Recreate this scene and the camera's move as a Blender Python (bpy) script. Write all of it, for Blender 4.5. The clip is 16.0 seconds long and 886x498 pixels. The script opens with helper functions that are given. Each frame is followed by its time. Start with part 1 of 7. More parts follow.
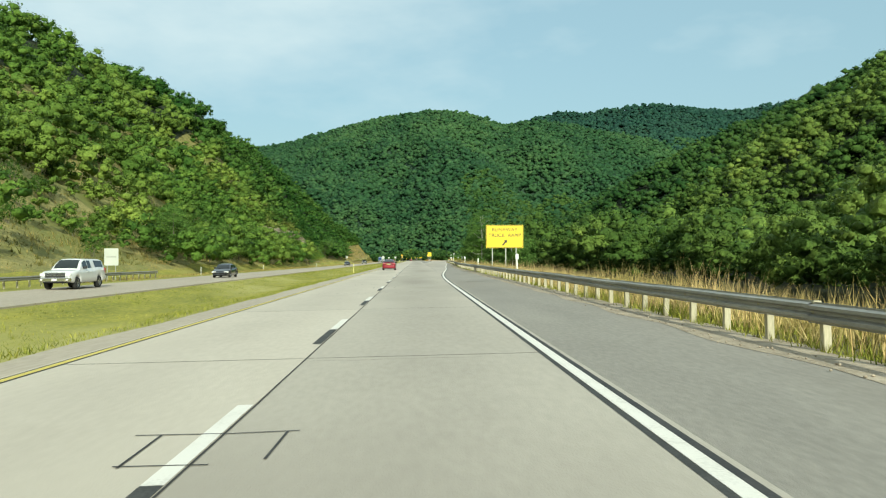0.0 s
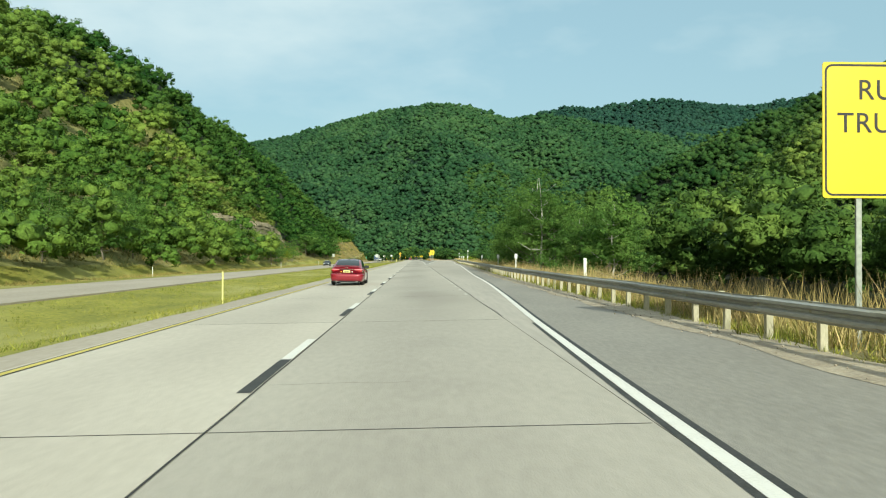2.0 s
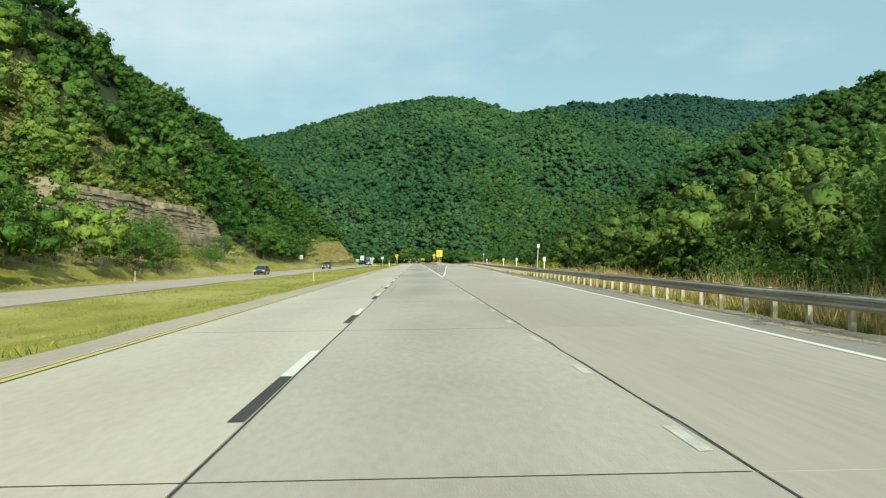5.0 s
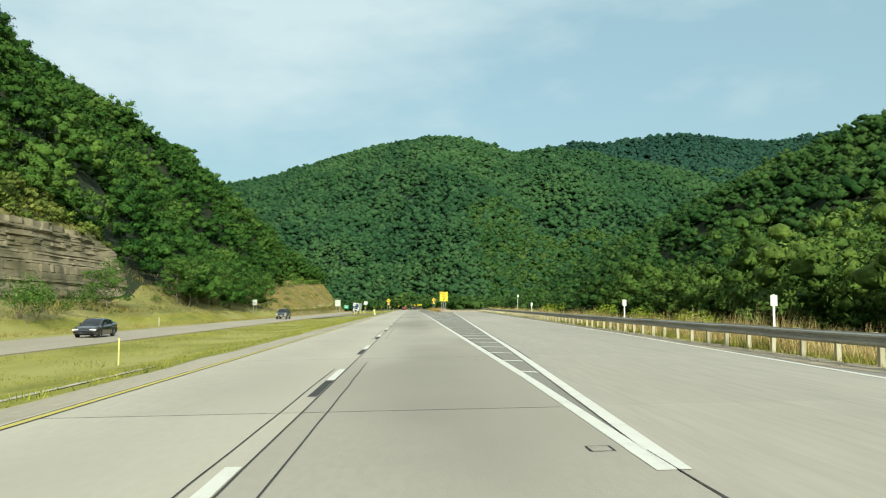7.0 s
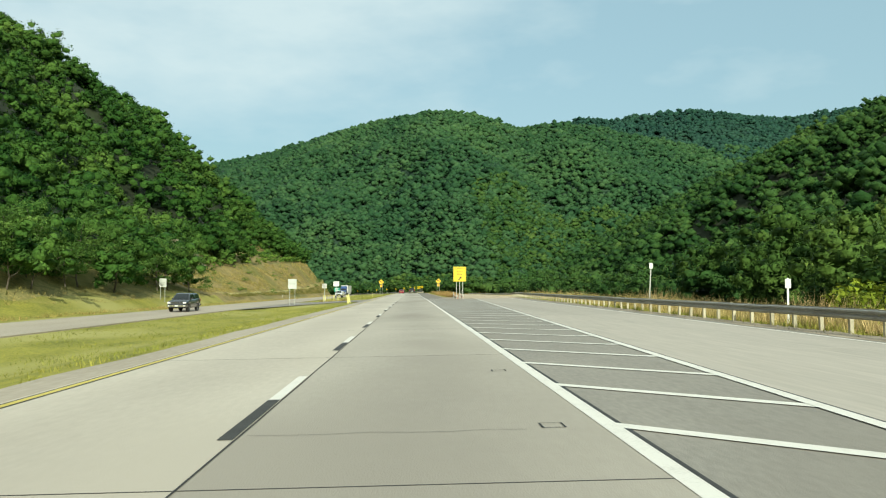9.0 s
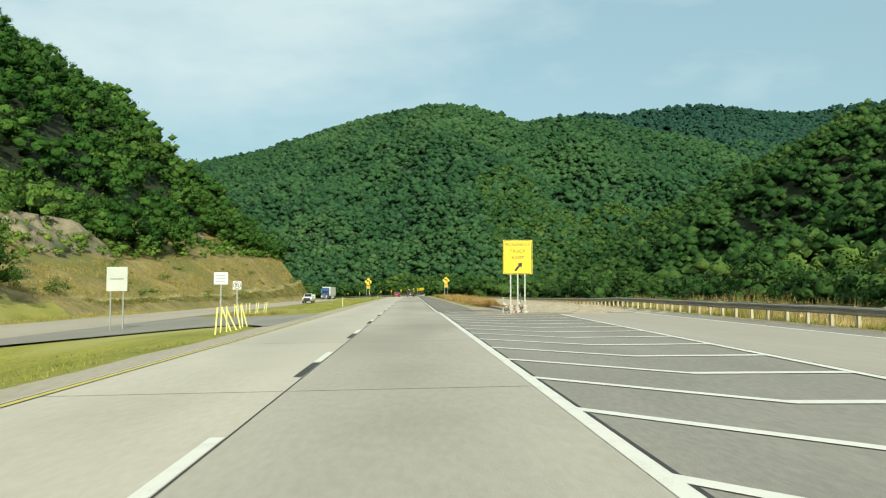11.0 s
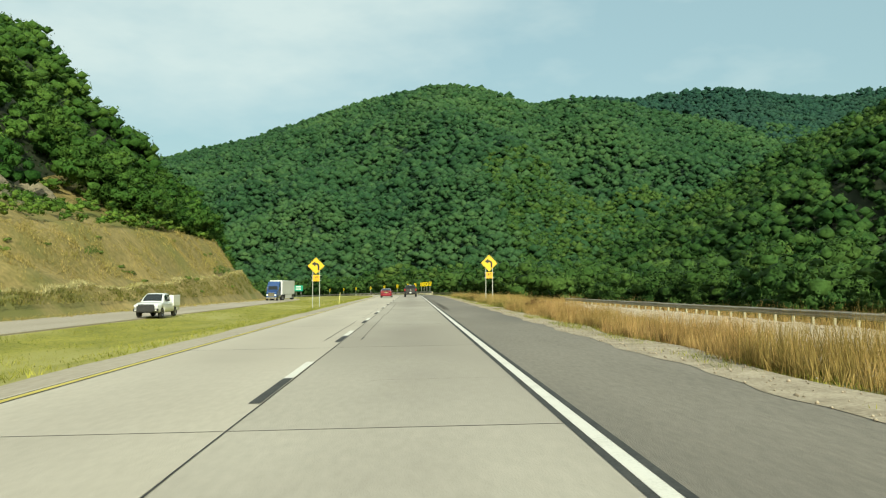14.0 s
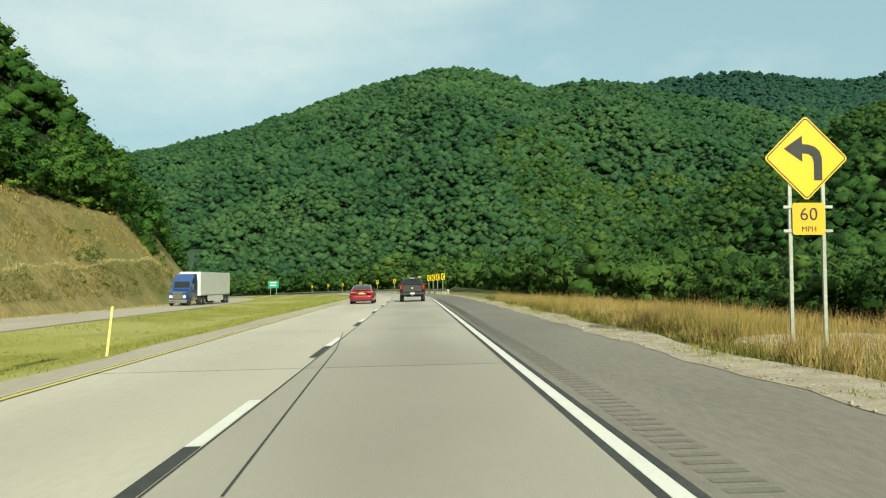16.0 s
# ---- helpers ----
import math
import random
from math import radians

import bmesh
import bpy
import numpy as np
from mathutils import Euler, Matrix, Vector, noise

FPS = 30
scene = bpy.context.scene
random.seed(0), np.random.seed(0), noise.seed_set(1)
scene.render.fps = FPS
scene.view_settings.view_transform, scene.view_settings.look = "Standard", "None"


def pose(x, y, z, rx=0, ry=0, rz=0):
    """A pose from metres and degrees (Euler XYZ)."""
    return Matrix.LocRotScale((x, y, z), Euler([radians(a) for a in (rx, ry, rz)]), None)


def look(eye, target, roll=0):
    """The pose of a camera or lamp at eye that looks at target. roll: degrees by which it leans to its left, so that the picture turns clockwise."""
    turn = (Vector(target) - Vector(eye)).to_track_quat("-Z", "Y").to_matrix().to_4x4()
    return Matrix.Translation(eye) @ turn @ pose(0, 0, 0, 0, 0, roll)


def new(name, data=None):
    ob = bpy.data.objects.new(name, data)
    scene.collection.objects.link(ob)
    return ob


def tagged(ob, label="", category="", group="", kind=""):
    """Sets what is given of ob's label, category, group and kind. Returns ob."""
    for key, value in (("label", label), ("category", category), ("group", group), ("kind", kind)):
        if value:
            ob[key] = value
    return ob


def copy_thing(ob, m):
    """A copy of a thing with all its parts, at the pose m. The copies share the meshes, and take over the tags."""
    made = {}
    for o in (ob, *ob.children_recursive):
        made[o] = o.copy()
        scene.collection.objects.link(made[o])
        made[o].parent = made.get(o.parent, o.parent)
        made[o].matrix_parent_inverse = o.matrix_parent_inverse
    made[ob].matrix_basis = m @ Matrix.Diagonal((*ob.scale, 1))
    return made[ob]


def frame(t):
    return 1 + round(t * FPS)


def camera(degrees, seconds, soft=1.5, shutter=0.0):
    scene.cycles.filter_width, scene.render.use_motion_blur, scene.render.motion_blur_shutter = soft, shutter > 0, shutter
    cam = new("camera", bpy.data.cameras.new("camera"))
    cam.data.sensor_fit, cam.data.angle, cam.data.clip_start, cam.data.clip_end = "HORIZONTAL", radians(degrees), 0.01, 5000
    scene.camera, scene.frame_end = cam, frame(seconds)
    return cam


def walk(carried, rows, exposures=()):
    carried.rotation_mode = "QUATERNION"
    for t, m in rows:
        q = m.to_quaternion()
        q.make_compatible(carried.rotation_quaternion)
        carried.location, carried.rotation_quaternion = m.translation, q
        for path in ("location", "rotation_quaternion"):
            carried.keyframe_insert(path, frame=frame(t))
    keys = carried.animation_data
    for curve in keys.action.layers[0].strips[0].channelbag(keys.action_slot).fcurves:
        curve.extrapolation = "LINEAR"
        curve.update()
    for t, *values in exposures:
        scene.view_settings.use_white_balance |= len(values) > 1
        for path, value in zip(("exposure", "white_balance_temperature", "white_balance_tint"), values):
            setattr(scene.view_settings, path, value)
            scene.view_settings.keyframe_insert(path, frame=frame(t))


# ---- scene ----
# X: metres to the right of the dashed lane line, Y: metres along the road, Z up.
cam = camera(56.3, 16.0, soft=1.15)
EXPOSURE = 0.15
# seconds, x, y, z, pitch, roll, yaw
PATH = [
    (0.0, 1.674, -8.642, 1.508, 0.659, -0.238, -1.878),
    (0.5, 1.637, 7.956, 1.509, 0.924, -0.183, -1.952),
    (1.0, 1.630, 24.554, 1.510, 0.510, -0.216, -1.951),
    (1.5, 1.729, 41.152, 1.513, 1.244, 0.226, -1.896),
    (2.0, 1.831, 57.750, 1.516, 0.594, 0.122, -1.859),
    (2.5, 1.832, 74.363, 1.517, 0.698, -0.129, -1.893),
    (3.0, 1.779, 90.987, 1.517, 0.643, 0.052, -1.936),
    (3.5, 1.725, 107.590, 1.517, 0.603, -0.009, -1.869),
    (6.0, 1.534, 189.883, 1.507, 1.545, 0.474, -1.852),
    (6.5, 1.547, 206.690, 1.509, 3.322, -0.293, -1.991),
    (7.0, 1.583, 223.669, 1.511, 3.960, 0.001, -2.126),
    (7.5, 1.634, 240.645, 1.513, 3.402, -0.080, -2.143),
    (8.0, 1.690, 257.441, 1.515, 3.320, 0.100, -2.140),
    (8.5, 1.744, 273.929, 1.517, 3.406, 0.245, -2.128),
    (9.0, 1.788, 290.231, 1.520, 2.778, 0.069, -2.157),
    (11.5, 1.933, 373.943, 1.524, 2.949, 0.015, -2.279),
    (12.0, 1.945, 390.935, 1.525, 2.292, -0.127, -2.347),
    (12.5, 1.950, 407.833, 1.525, 2.518, 0.020, -2.346),
    (13.0, 1.953, 424.703, 1.525, 2.663, -0.003, -2.334),
    (13.5, 1.956, 441.551, 1.524, 2.736, 0.024, -2.181),
    (14.0, 1.959, 458.383, 1.522, 2.653, 0.006, -2.216),
    (14.5, 1.961, 475.193, 1.521, 2.820, 0.201, -2.296),
    (15.0, 1.962, 491.982, 1.520, 2.294, 0.101, -2.213),
    (15.5, 1.964, 508.761, 1.519, 2.167, -0.073, -2.145),
    (16.0, 1.965, 525.545, 1.518, 2.306, -0.296, -2.055),
]
walk(cam, [(t, pose(x, y, z, 90 + pitch, -roll, yaw)) for t, x, y, z, pitch, roll, yaw in PATH],
     exposures=[(0.0, EXPOSURE, 6070, -4), (3.5, EXPOSURE, 6070, -4), (7.0, EXPOSURE, 6170, -3), (12.0, EXPOSURE, 6320, -3), (12.2, EXPOSURE - 0.12, 6340, -3), (12.5, EXPOSURE - 0.12, 6370, -3), (13.2, EXPOSURE, 6470, -3), (14.0, EXPOSURE, 6550, -5), (16.0, EXPOSURE, 6520, -6)])

# ---- light ----
SUN_FROM = Vector((0.20, -1.0, 0.44)).normalized()
world = bpy.data.worlds.new("world")
scene.world = world
world.use_nodes = True
wt = world.node_tree
sky = wt.nodes.new("ShaderNodeTexSky")
sky.sky_type = "NISHITA"
sky.sun_disc = False
sky.sun_elevation = math.asin(SUN_FROM.z)
sky.sun_rotation = math.atan2(SUN_FROM.x, SUN_FROM.y)
sky.air_density, sky.dust_density, sky.ozone_density = 1.0, 2.2, 0.8
geo = wt.nodes.new("ShaderNodeTexCoord")
sep = wt.nodes.new("ShaderNodeSeparateXYZ")
wt.links.new(geo.outputs["Generated"], sep.inputs[0])


def wmath(op, a, b=None):
    n = wt.nodes.new("ShaderNodeMath")
    n.operation = op
    for k, v in enumerate((a, b)):
        if v is None:
            continue
        if isinstance(v, (int, float)):
            n.inputs[k].default_value = v
        else:
            wt.links.new(v, n.inputs[k])
    return n.outputs[0]


# hazy summer sky with a thin white veil high over the left and a few wisps
comb = wt.nodes.new("ShaderNodeCombineXYZ")
wt.links.new(wmath("MULTIPLY", sep.outputs[0], 2.2), comb.inputs[0])
wt.links.new(wmath("MULTIPLY", sep.outputs[1], 2.2), comb.inputs[1])
wt.links.new(wmath("MULTIPLY", sep.outputs[2], 5.5), comb.inputs[2])
cloud = wt.nodes.new("ShaderNodeTexNoise")
cloud.inputs["Scale"].default_value = 1.6
cloud.inputs["Detail"].default_value = 5.0
cloud.inputs["Roughness"].default_value = 0.55
wt.links.new(comb.outputs[0], cloud.inputs["Vector"])
veil = wmath("SUBTRACT", wmath("MULTIPLY", sep.outputs[2], 1.6), wmath("MULTIPLY", sep.outputs[0], 0.35))
cover = wmath("ADD", cloud.outputs["Fac"], veil)
ramp = wt.nodes.new("ShaderNodeMapRange")
ramp.inputs[1].default_value, ramp.inputs[2].default_value = 0.82, 1.18
ramp.inputs[3].default_value, ramp.inputs[4].default_value = 0.0, 0.72
wt.links.new(cover, ramp.inputs[0])
haze = wt.nodes.new("ShaderNodeMixRGB")
haze.inputs[0].default_value = 0.55
haze.inputs[2].default_value = (5.3, 7.2, 7.9, 1)
wt.links.new(sky.outputs[0], haze.inputs[1])
mixc = wt.nodes.new("ShaderNodeMixRGB")
mixc.inputs[2].default_value = (7.7, 8.2, 8.4, 1)
wt.links.new(ramp.outputs[0], mixc.inputs[0])
wt.links.new(haze.outputs[0], mixc.inputs[1])
bg = wt.nodes["Background"]
bg.inputs[1].default_value = 0.096
wt.links.new(mixc.outputs[0], bg.inputs[0])

sun = new("sun", bpy.data.lights.new("sun", "SUN"))
sun.data.energy, sun.data.angle, sun.data.color = 5.0, radians(0.6), (1.0, 0.93, 0.78)
sun.matrix_world = look(SUN_FROM * 100, (0, 0, 0))


# ---- materials ----
def links(nt, a, b):
    nt.links.new(a, b)


def surface(name, low, high, scale=1.0, rough=0.85, metal=0.0, bump=0.0, bump_scale=None, fine=12.0, third=None,
            island=0.0, piece=0.0, spec=0.4, stretch=None, coat=0.0, contrast=(0.35, 0.65)):
    """A node material: two colours mixed by noise at two scales, with relief and, if asked, variation from piece to piece."""
    m = bpy.data.materials.new(name)
    m.use_nodes = True
    nt = m.node_tree
    b = nt.nodes["Principled BSDF"]
    tc = nt.nodes.new("ShaderNodeTexCoord")
    mp = nt.nodes.new("ShaderNodeMapping")
    if stretch:
        mp.inputs["Scale"].default_value = stretch
    links(nt, tc.outputs["Object"], mp.inputs[0])
    n1 = nt.nodes.new("ShaderNodeTexNoise")
    n1.inputs["Scale"].default_value, n1.inputs["Detail"].default_value = scale, 5.0
    n2 = nt.nodes.new("ShaderNodeTexNoise")
    n2.inputs["Scale"].default_value, n2.inputs["Detail"].default_value = scale * fine, 4.0
    for n in (n1, n2):
        links(nt, mp.outputs[0], n.inputs["Vector"])
    add = nt.nodes.new("ShaderNodeMath")
    add.operation = "MULTIPLY_ADD"
    add.inputs[1].default_value = 0.5
    links(nt, n2.outputs["Fac"], add.inputs[0])
    half = nt.nodes.new("ShaderNodeMath")
    half.operation = "MULTIPLY"
    half.inputs[1].default_value = 0.5
    links(nt, n1.outputs["Fac"], half.inputs[0])
    links(nt, half.outputs[0], add.inputs[2])
    rp = nt.nodes.new("ShaderNodeMapRange")
    rp.inputs[1].default_value, rp.inputs[2].default_value = contrast
    links(nt, add.outputs[0], rp.inputs[0])
    mix = nt.nodes.new("ShaderNodeMixRGB")
    mix.inputs[1].default_value, mix.inputs[2].default_value = (*low, 1), (*high, 1)
    links(nt, rp.outputs[0], mix.inputs[0])
    col = mix.outputs[0]
    if third:
        n3 = nt.nodes.new("ShaderNodeTexNoise")
        n3.inputs["Scale"].default_value, n3.inputs["Detail"].default_value = scale * 0.23, 3.0
        links(nt, mp.outputs[0], n3.inputs["Vector"])
        r3 = nt.nodes.new("ShaderNodeMapRange")
        r3.inputs[1].default_value, r3.inputs[2].default_value = 0.48, 0.62
        links(nt, n3.outputs["Fac"], r3.inputs[0])
        m3 = nt.nodes.new("ShaderNodeMixRGB")
        m3.inputs[2].default_value = (*third, 1)
        links(nt, r3.outputs[0], m3.inputs[0])
        links(nt, col, m3.inputs[1])
        col = m3.outputs[0]
    for amount, node, out in ((island, "ShaderNodeNewGeometry", "Random Per Island"), (piece, "ShaderNodeObjectInfo", "Random")):
        if amount:
            src = nt.nodes.new(node)
            mr = nt.nodes.new("ShaderNodeMapRange")
            mr.inputs[3].default_value, mr.inputs[4].default_value = 1 - amount, 1 + amount
            links(nt, src.outputs[out], mr.inputs[0])
            hs = nt.nodes.new("ShaderNodeHueSaturation")
            links(nt, mr.outputs[0], hs.inputs["Value"])
            links(nt, col, hs.inputs["Color"])
            col = hs.outputs[0]
    links(nt, col, b.inputs["Base Color"])
    b.inputs["Roughness"].default_value, b.inputs["Metallic"].default_value = rough, metal
    b.inputs["Specular IOR Level"].default_value = spec
    b.inputs["Coat Weight"].default_value = coat
    b.inputs["Coat Roughness"].default_value = 0.08
    if bump:
        bp = nt.nodes.new("ShaderNodeBump")
        bp.inputs["Strength"].default_value, bp.inputs["Distance"].default_value = bump, 0.02
        nb = nt.nodes.new("ShaderNodeTexNoise")
        nb.inputs["Scale"].default_value, nb.inputs["Detail"].default_value = bump_scale or scale * 20, 6.0
        links(nt, mp.outputs[0], nb.inputs["Vector"])
        links(nt, nb.outputs["Fac"], bp.inputs["Height"])
        links(nt, bp.outputs[0], b.inputs["Normal"])
    return m


def leafy(name, low, high, sunny, tree=0.12, patch=0.02, through_light=0.18, lump=0.5, gap_shade=(0.62, 1.24), tones=(0.64, 1.46), relief=0.7):
    """Foliage: colour by patch, by tree and by leaf clump, shade between leaves mottled in, with light coming through
    the leaves.
    """
    m = surface(name, low, high, scale=tree, rough=0.6, fine=6.0, third=None, island=0.09, spec=0.05, contrast=(0.38, 0.62))
    nt = m.node_tree
    b = nt.nodes["Principled BSDF"]
    src = b.inputs["Base Color"].links[0].from_socket
    tc = nt.nodes["Texture Coordinate"]
    n = nt.nodes.new("ShaderNodeTexNoise")
    n.inputs["Scale"].default_value, n.inputs["Detail"].default_value = patch, 3.0
    links(nt, tc.outputs["Object"], n.inputs["Vector"])
    r = nt.nodes.new("ShaderNodeMapRange")
    r.inputs[1].default_value, r.inputs[2].default_value = 0.45, 0.65
    links(nt, n.outputs["Fac"], r.inputs[0])
    mx = nt.nodes.new("ShaderNodeMixRGB")
    mx.inputs[2].default_value = (*sunny, 1)
    half = nt.nodes.new("ShaderNodeMath")
    half.operation = "MULTIPLY"
    half.inputs[1].default_value = 0.7
    links(nt, r.outputs[0], half.inputs[0])
    links(nt, half.outputs[0], mx.inputs[0])
    links(nt, src, mx.inputs[1])
    links(nt, mx.outputs[0], b.inputs["Base Color"])
    at = nt.nodes.new("ShaderNodeAttribute")
    at.attribute_name = "tone"
    am = nt.nodes.new("ShaderNodeMapRange")
    am.inputs[3].default_value, am.inputs[4].default_value = tones
    links(nt, at.outputs["Fac"], am.inputs[0])
    hv = nt.nodes.new("ShaderNodeHueSaturation")
    # noise that darkens the colour like the shade between leaves
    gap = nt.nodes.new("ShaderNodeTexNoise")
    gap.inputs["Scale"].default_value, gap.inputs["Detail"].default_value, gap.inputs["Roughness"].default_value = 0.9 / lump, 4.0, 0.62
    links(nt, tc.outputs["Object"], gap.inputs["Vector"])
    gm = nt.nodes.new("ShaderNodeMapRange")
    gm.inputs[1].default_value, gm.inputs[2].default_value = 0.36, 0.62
    gm.inputs[3].default_value, gm.inputs[4].default_value = gap_shade
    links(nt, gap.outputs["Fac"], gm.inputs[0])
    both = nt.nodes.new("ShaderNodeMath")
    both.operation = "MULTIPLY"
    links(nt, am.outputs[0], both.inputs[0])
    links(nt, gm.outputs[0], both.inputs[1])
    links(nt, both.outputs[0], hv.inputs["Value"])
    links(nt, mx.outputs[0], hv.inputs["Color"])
    hue = nt.nodes.new("ShaderNodeMapRange")
    hue.inputs[3].default_value, hue.inputs[4].default_value = 0.514, 0.478
    links(nt, at.outputs["Fac"], hue.inputs[0])
    links(nt, hue.outputs[0], hv.inputs["Hue"])
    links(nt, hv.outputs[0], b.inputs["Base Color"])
    bp = nt.nodes.new("ShaderNodeBump")
    bp.inputs["Strength"].default_value, bp.inputs["Distance"].default_value = relief, lump
    nb = nt.nodes.new("ShaderNodeTexNoise")
    nb.inputs["Scale"].default_value, nb.inputs["Detail"].default_value = 0.55 / lump, 5.0
    links(nt, tc.outputs["Object"], nb.inputs["Vector"])
    links(nt, nb.outputs["Fac"], bp.inputs["Height"])
    links(nt, bp.outputs[0], b.inputs["Normal"])
    tr = nt.nodes.new("ShaderNodeBsdfTranslucent")
    links(nt, hv.outputs[0], tr.inputs[0])
    sh = nt.nodes.new("ShaderNodeMixShader")
    sh.inputs[0].default_value = through_light
    links(nt, b.outputs[0], sh.inputs[1])
    links(nt, tr.outputs[0], sh.inputs[2])
    links(nt, sh.outputs[0], nt.nodes["Material Output"].inputs["Surface"])
    return m


CONCRETE = surface("concrete", (0.46, 0.405, 0.328), (0.585, 0.522, 0.43), 0.5, 0.85, bump=0.25, bump_scale=60, fine=22, piece=0.045, third=(0.485, 0.428, 0.348), stretch=(1, 0.28, 1), contrast=(0.25, 0.75))
CONCRETE_GREY = surface("grey_concrete", (0.38, 0.338, 0.278), (0.50, 0.448, 0.372), 0.5, 0.85, bump=0.25, bump_scale=60, fine=22, piece=0.045, third=(0.355, 0.314, 0.258), stretch=(1, 0.28, 1), contrast=(0.25, 0.75))
CONCRETE_WORN = surface("ramp_concrete", (0.36, 0.32, 0.27), (0.46, 0.41, 0.345), 0.4, 0.88, bump=0.25, bump_scale=60, fine=22, piece=0.06, third=(0.38, 0.33, 0.265), stretch=(1, 0.06, 1))


def lane_wear(m, centre, amount):
    """Oil drips and grime down the middle of a lane, broken up unevenly."""
    nt = m.node_tree
    b = nt.nodes["Principled BSDF"]
    src = b.inputs["Base Color"].links[0].from_socket
    tc = nt.nodes["Texture Coordinate"]
    sep3 = nt.nodes.new("ShaderNodeSeparateXYZ")
    links(nt, tc.outputs["Object"], sep3.inputs[0])
    off = nt.nodes.new("ShaderNodeMath")
    off.operation = "SUBTRACT"
    off.inputs[1].default_value = centre
    links(nt, sep3.outputs[0], off.inputs[0])
    far = nt.nodes.new("ShaderNodeMath")
    far.operation = "ABSOLUTE"
    links(nt, off.outputs[0], far.inputs[0])
    band = nt.nodes.new("ShaderNodeMapRange")
    band.interpolation_type = "SMOOTHSTEP"
    band.inputs[1].default_value, band.inputs[2].default_value = 0.1, 1.7
    band.inputs[3].default_value, band.inputs[4].default_value = amount, 0.0
    links(nt, far.outputs[0], band.inputs[0])
    n = nt.nodes.new("ShaderNodeTexNoise")
    n.inputs["Scale"].default_value, n.inputs["Detail"].default_value = 0.35, 5.0
    links(nt, tc.outputs["Object"], n.inputs["Vector"])
    fac = nt.nodes.new("ShaderNodeMath")
    fac.operation = "MULTIPLY"
    links(nt, band.outputs[0], fac.inputs[0])
    links(nt, n.outputs["Fac"], fac.inputs[1])
    mx = nt.nodes.new("ShaderNodeMixRGB")
    mx.blend_type = "MULTIPLY"
    mx.inputs[2].default_value = (0.66, 0.65, 0.66, 1)
    links(nt, fac.outputs[0], mx.inputs[0])
    links(nt, src, mx.inputs[1])
    links(nt, mx.outputs[0], b.inputs["Base Color"])


lane_wear(CONCRETE, -1.95, 0.45)
lane_wear(CONCRETE_GREY, 1.9, 0.62)
ASPHALT = surface("asphalt", (0.235, 0.215, 0.185), (0.325, 0.295, 0.25), 0.5, 0.9, bump=0.4, bump_scale=80, fine=30, third=(0.26, 0.232, 0.192), stretch=(1, 0.25, 1))
ASPHALT_DARK = surface("dark_asphalt", (0.185, 0.163, 0.133), (0.262, 0.231, 0.190), 0.5, 0.9, bump=0.5, bump_scale=80, fine=30, third=(0.17, 0.152, 0.128), stretch=(1, 0.2, 1))
ASPHALT_FAR = surface("asphalt_pale", (0.355, 0.30, 0.232), (0.465, 0.40, 0.315), 0.3, 0.9, bump=0.3, bump_scale=60, fine=30, stretch=(1, 0.25, 1))
WHITE_PAINT = surface("white_line_paint", (0.58, 0.545, 0.475), (0.76, 0.72, 0.645), 2.5, 0.7, fine=14, contrast=(0.25, 0.5))
WORN_PAINT = surface("worn_line_paint", (0.40, 0.37, 0.31), (0.66, 0.63, 0.56), 3.0, 0.8, fine=14, contrast=(0.35, 0.6))
YELLOW_PAINT = surface("yellow_line_paint", (0.46, 0.36, 0.07), (0.62, 0.50, 0.12), 2.5, 0.7, fine=14, contrast=(0.25, 0.5))
BLACK_PAINT = surface("black_line_paint", (0.028, 0.028, 0.027), (0.07, 0.068, 0.062), 2.0, 0.8, fine=16)
# asphalt colour lowered to paint the shade inside grooves
RUMBLE = surface("rumble_groove_shade", (0.150, 0.132, 0.110), (0.215, 0.19, 0.157), 2.0, 0.95)
TAR = surface("tar_seal", (0.02, 0.02, 0.02), (0.06, 0.055, 0.05), 2.0, 0.7)
GRASS_GROUND = surface("mown_grass", (0.15, 0.158, 0.018), (0.36, 0.325, 0.048), 0.5, 0.95, bump=0.8, bump_scale=14, fine=14, third=(0.36, 0.33, 0.095), stretch=(1, 0.4, 1))
WILD_GROUND = surface("wild_ground", (0.10, 0.10, 0.03), (0.24, 0.20, 0.08), 0.12, 0.95, bump=0.9, bump_scale=5, fine=12, third=(0.10, 0.13, 0.03))
DRY_SLOPE = surface("dry_grass_slope", (0.115, 0.118, 0.030), (0.37, 0.32, 0.11), 0.30, 0.95, bump=1.0, bump_scale=5, fine=9, third=(0.18, 0.185, 0.042))
# floor colour taken near black to hold the shade under the trees
FOREST_FLOOR = surface("forest_floor_shaded", (0.010, 0.016, 0.006), (0.030, 0.042, 0.014), 0.12, 0.95, fine=14, bump=1.0, bump_scale=0.9)
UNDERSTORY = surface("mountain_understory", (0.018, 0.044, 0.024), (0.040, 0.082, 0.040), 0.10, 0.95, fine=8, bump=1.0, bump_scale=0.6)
DIRT = surface("verge_dirt", (0.25, 0.20, 0.14), (0.50, 0.42, 0.31), 1.8, 0.95, bump=0.8, bump_scale=18, fine=9)
GRAVEL = surface("gravel_bed", (0.34, 0.265, 0.175), (0.60, 0.49, 0.35), 1.6, 0.95, bump=1.0, bump_scale=12, fine=9)
STONE = surface("loose_stone", (0.26, 0.215, 0.155), (0.46, 0.39, 0.30), 1.5, 0.95, island=0.25)
DARK_ROCK = surface("broken_rock", (0.10, 0.085, 0.055), (0.31, 0.26, 0.17), 0.7, 0.93, bump=1.0, bump_scale=3.0, fine=8, third=(0.08, 0.09, 0.04), contrast=(0.30, 0.68))
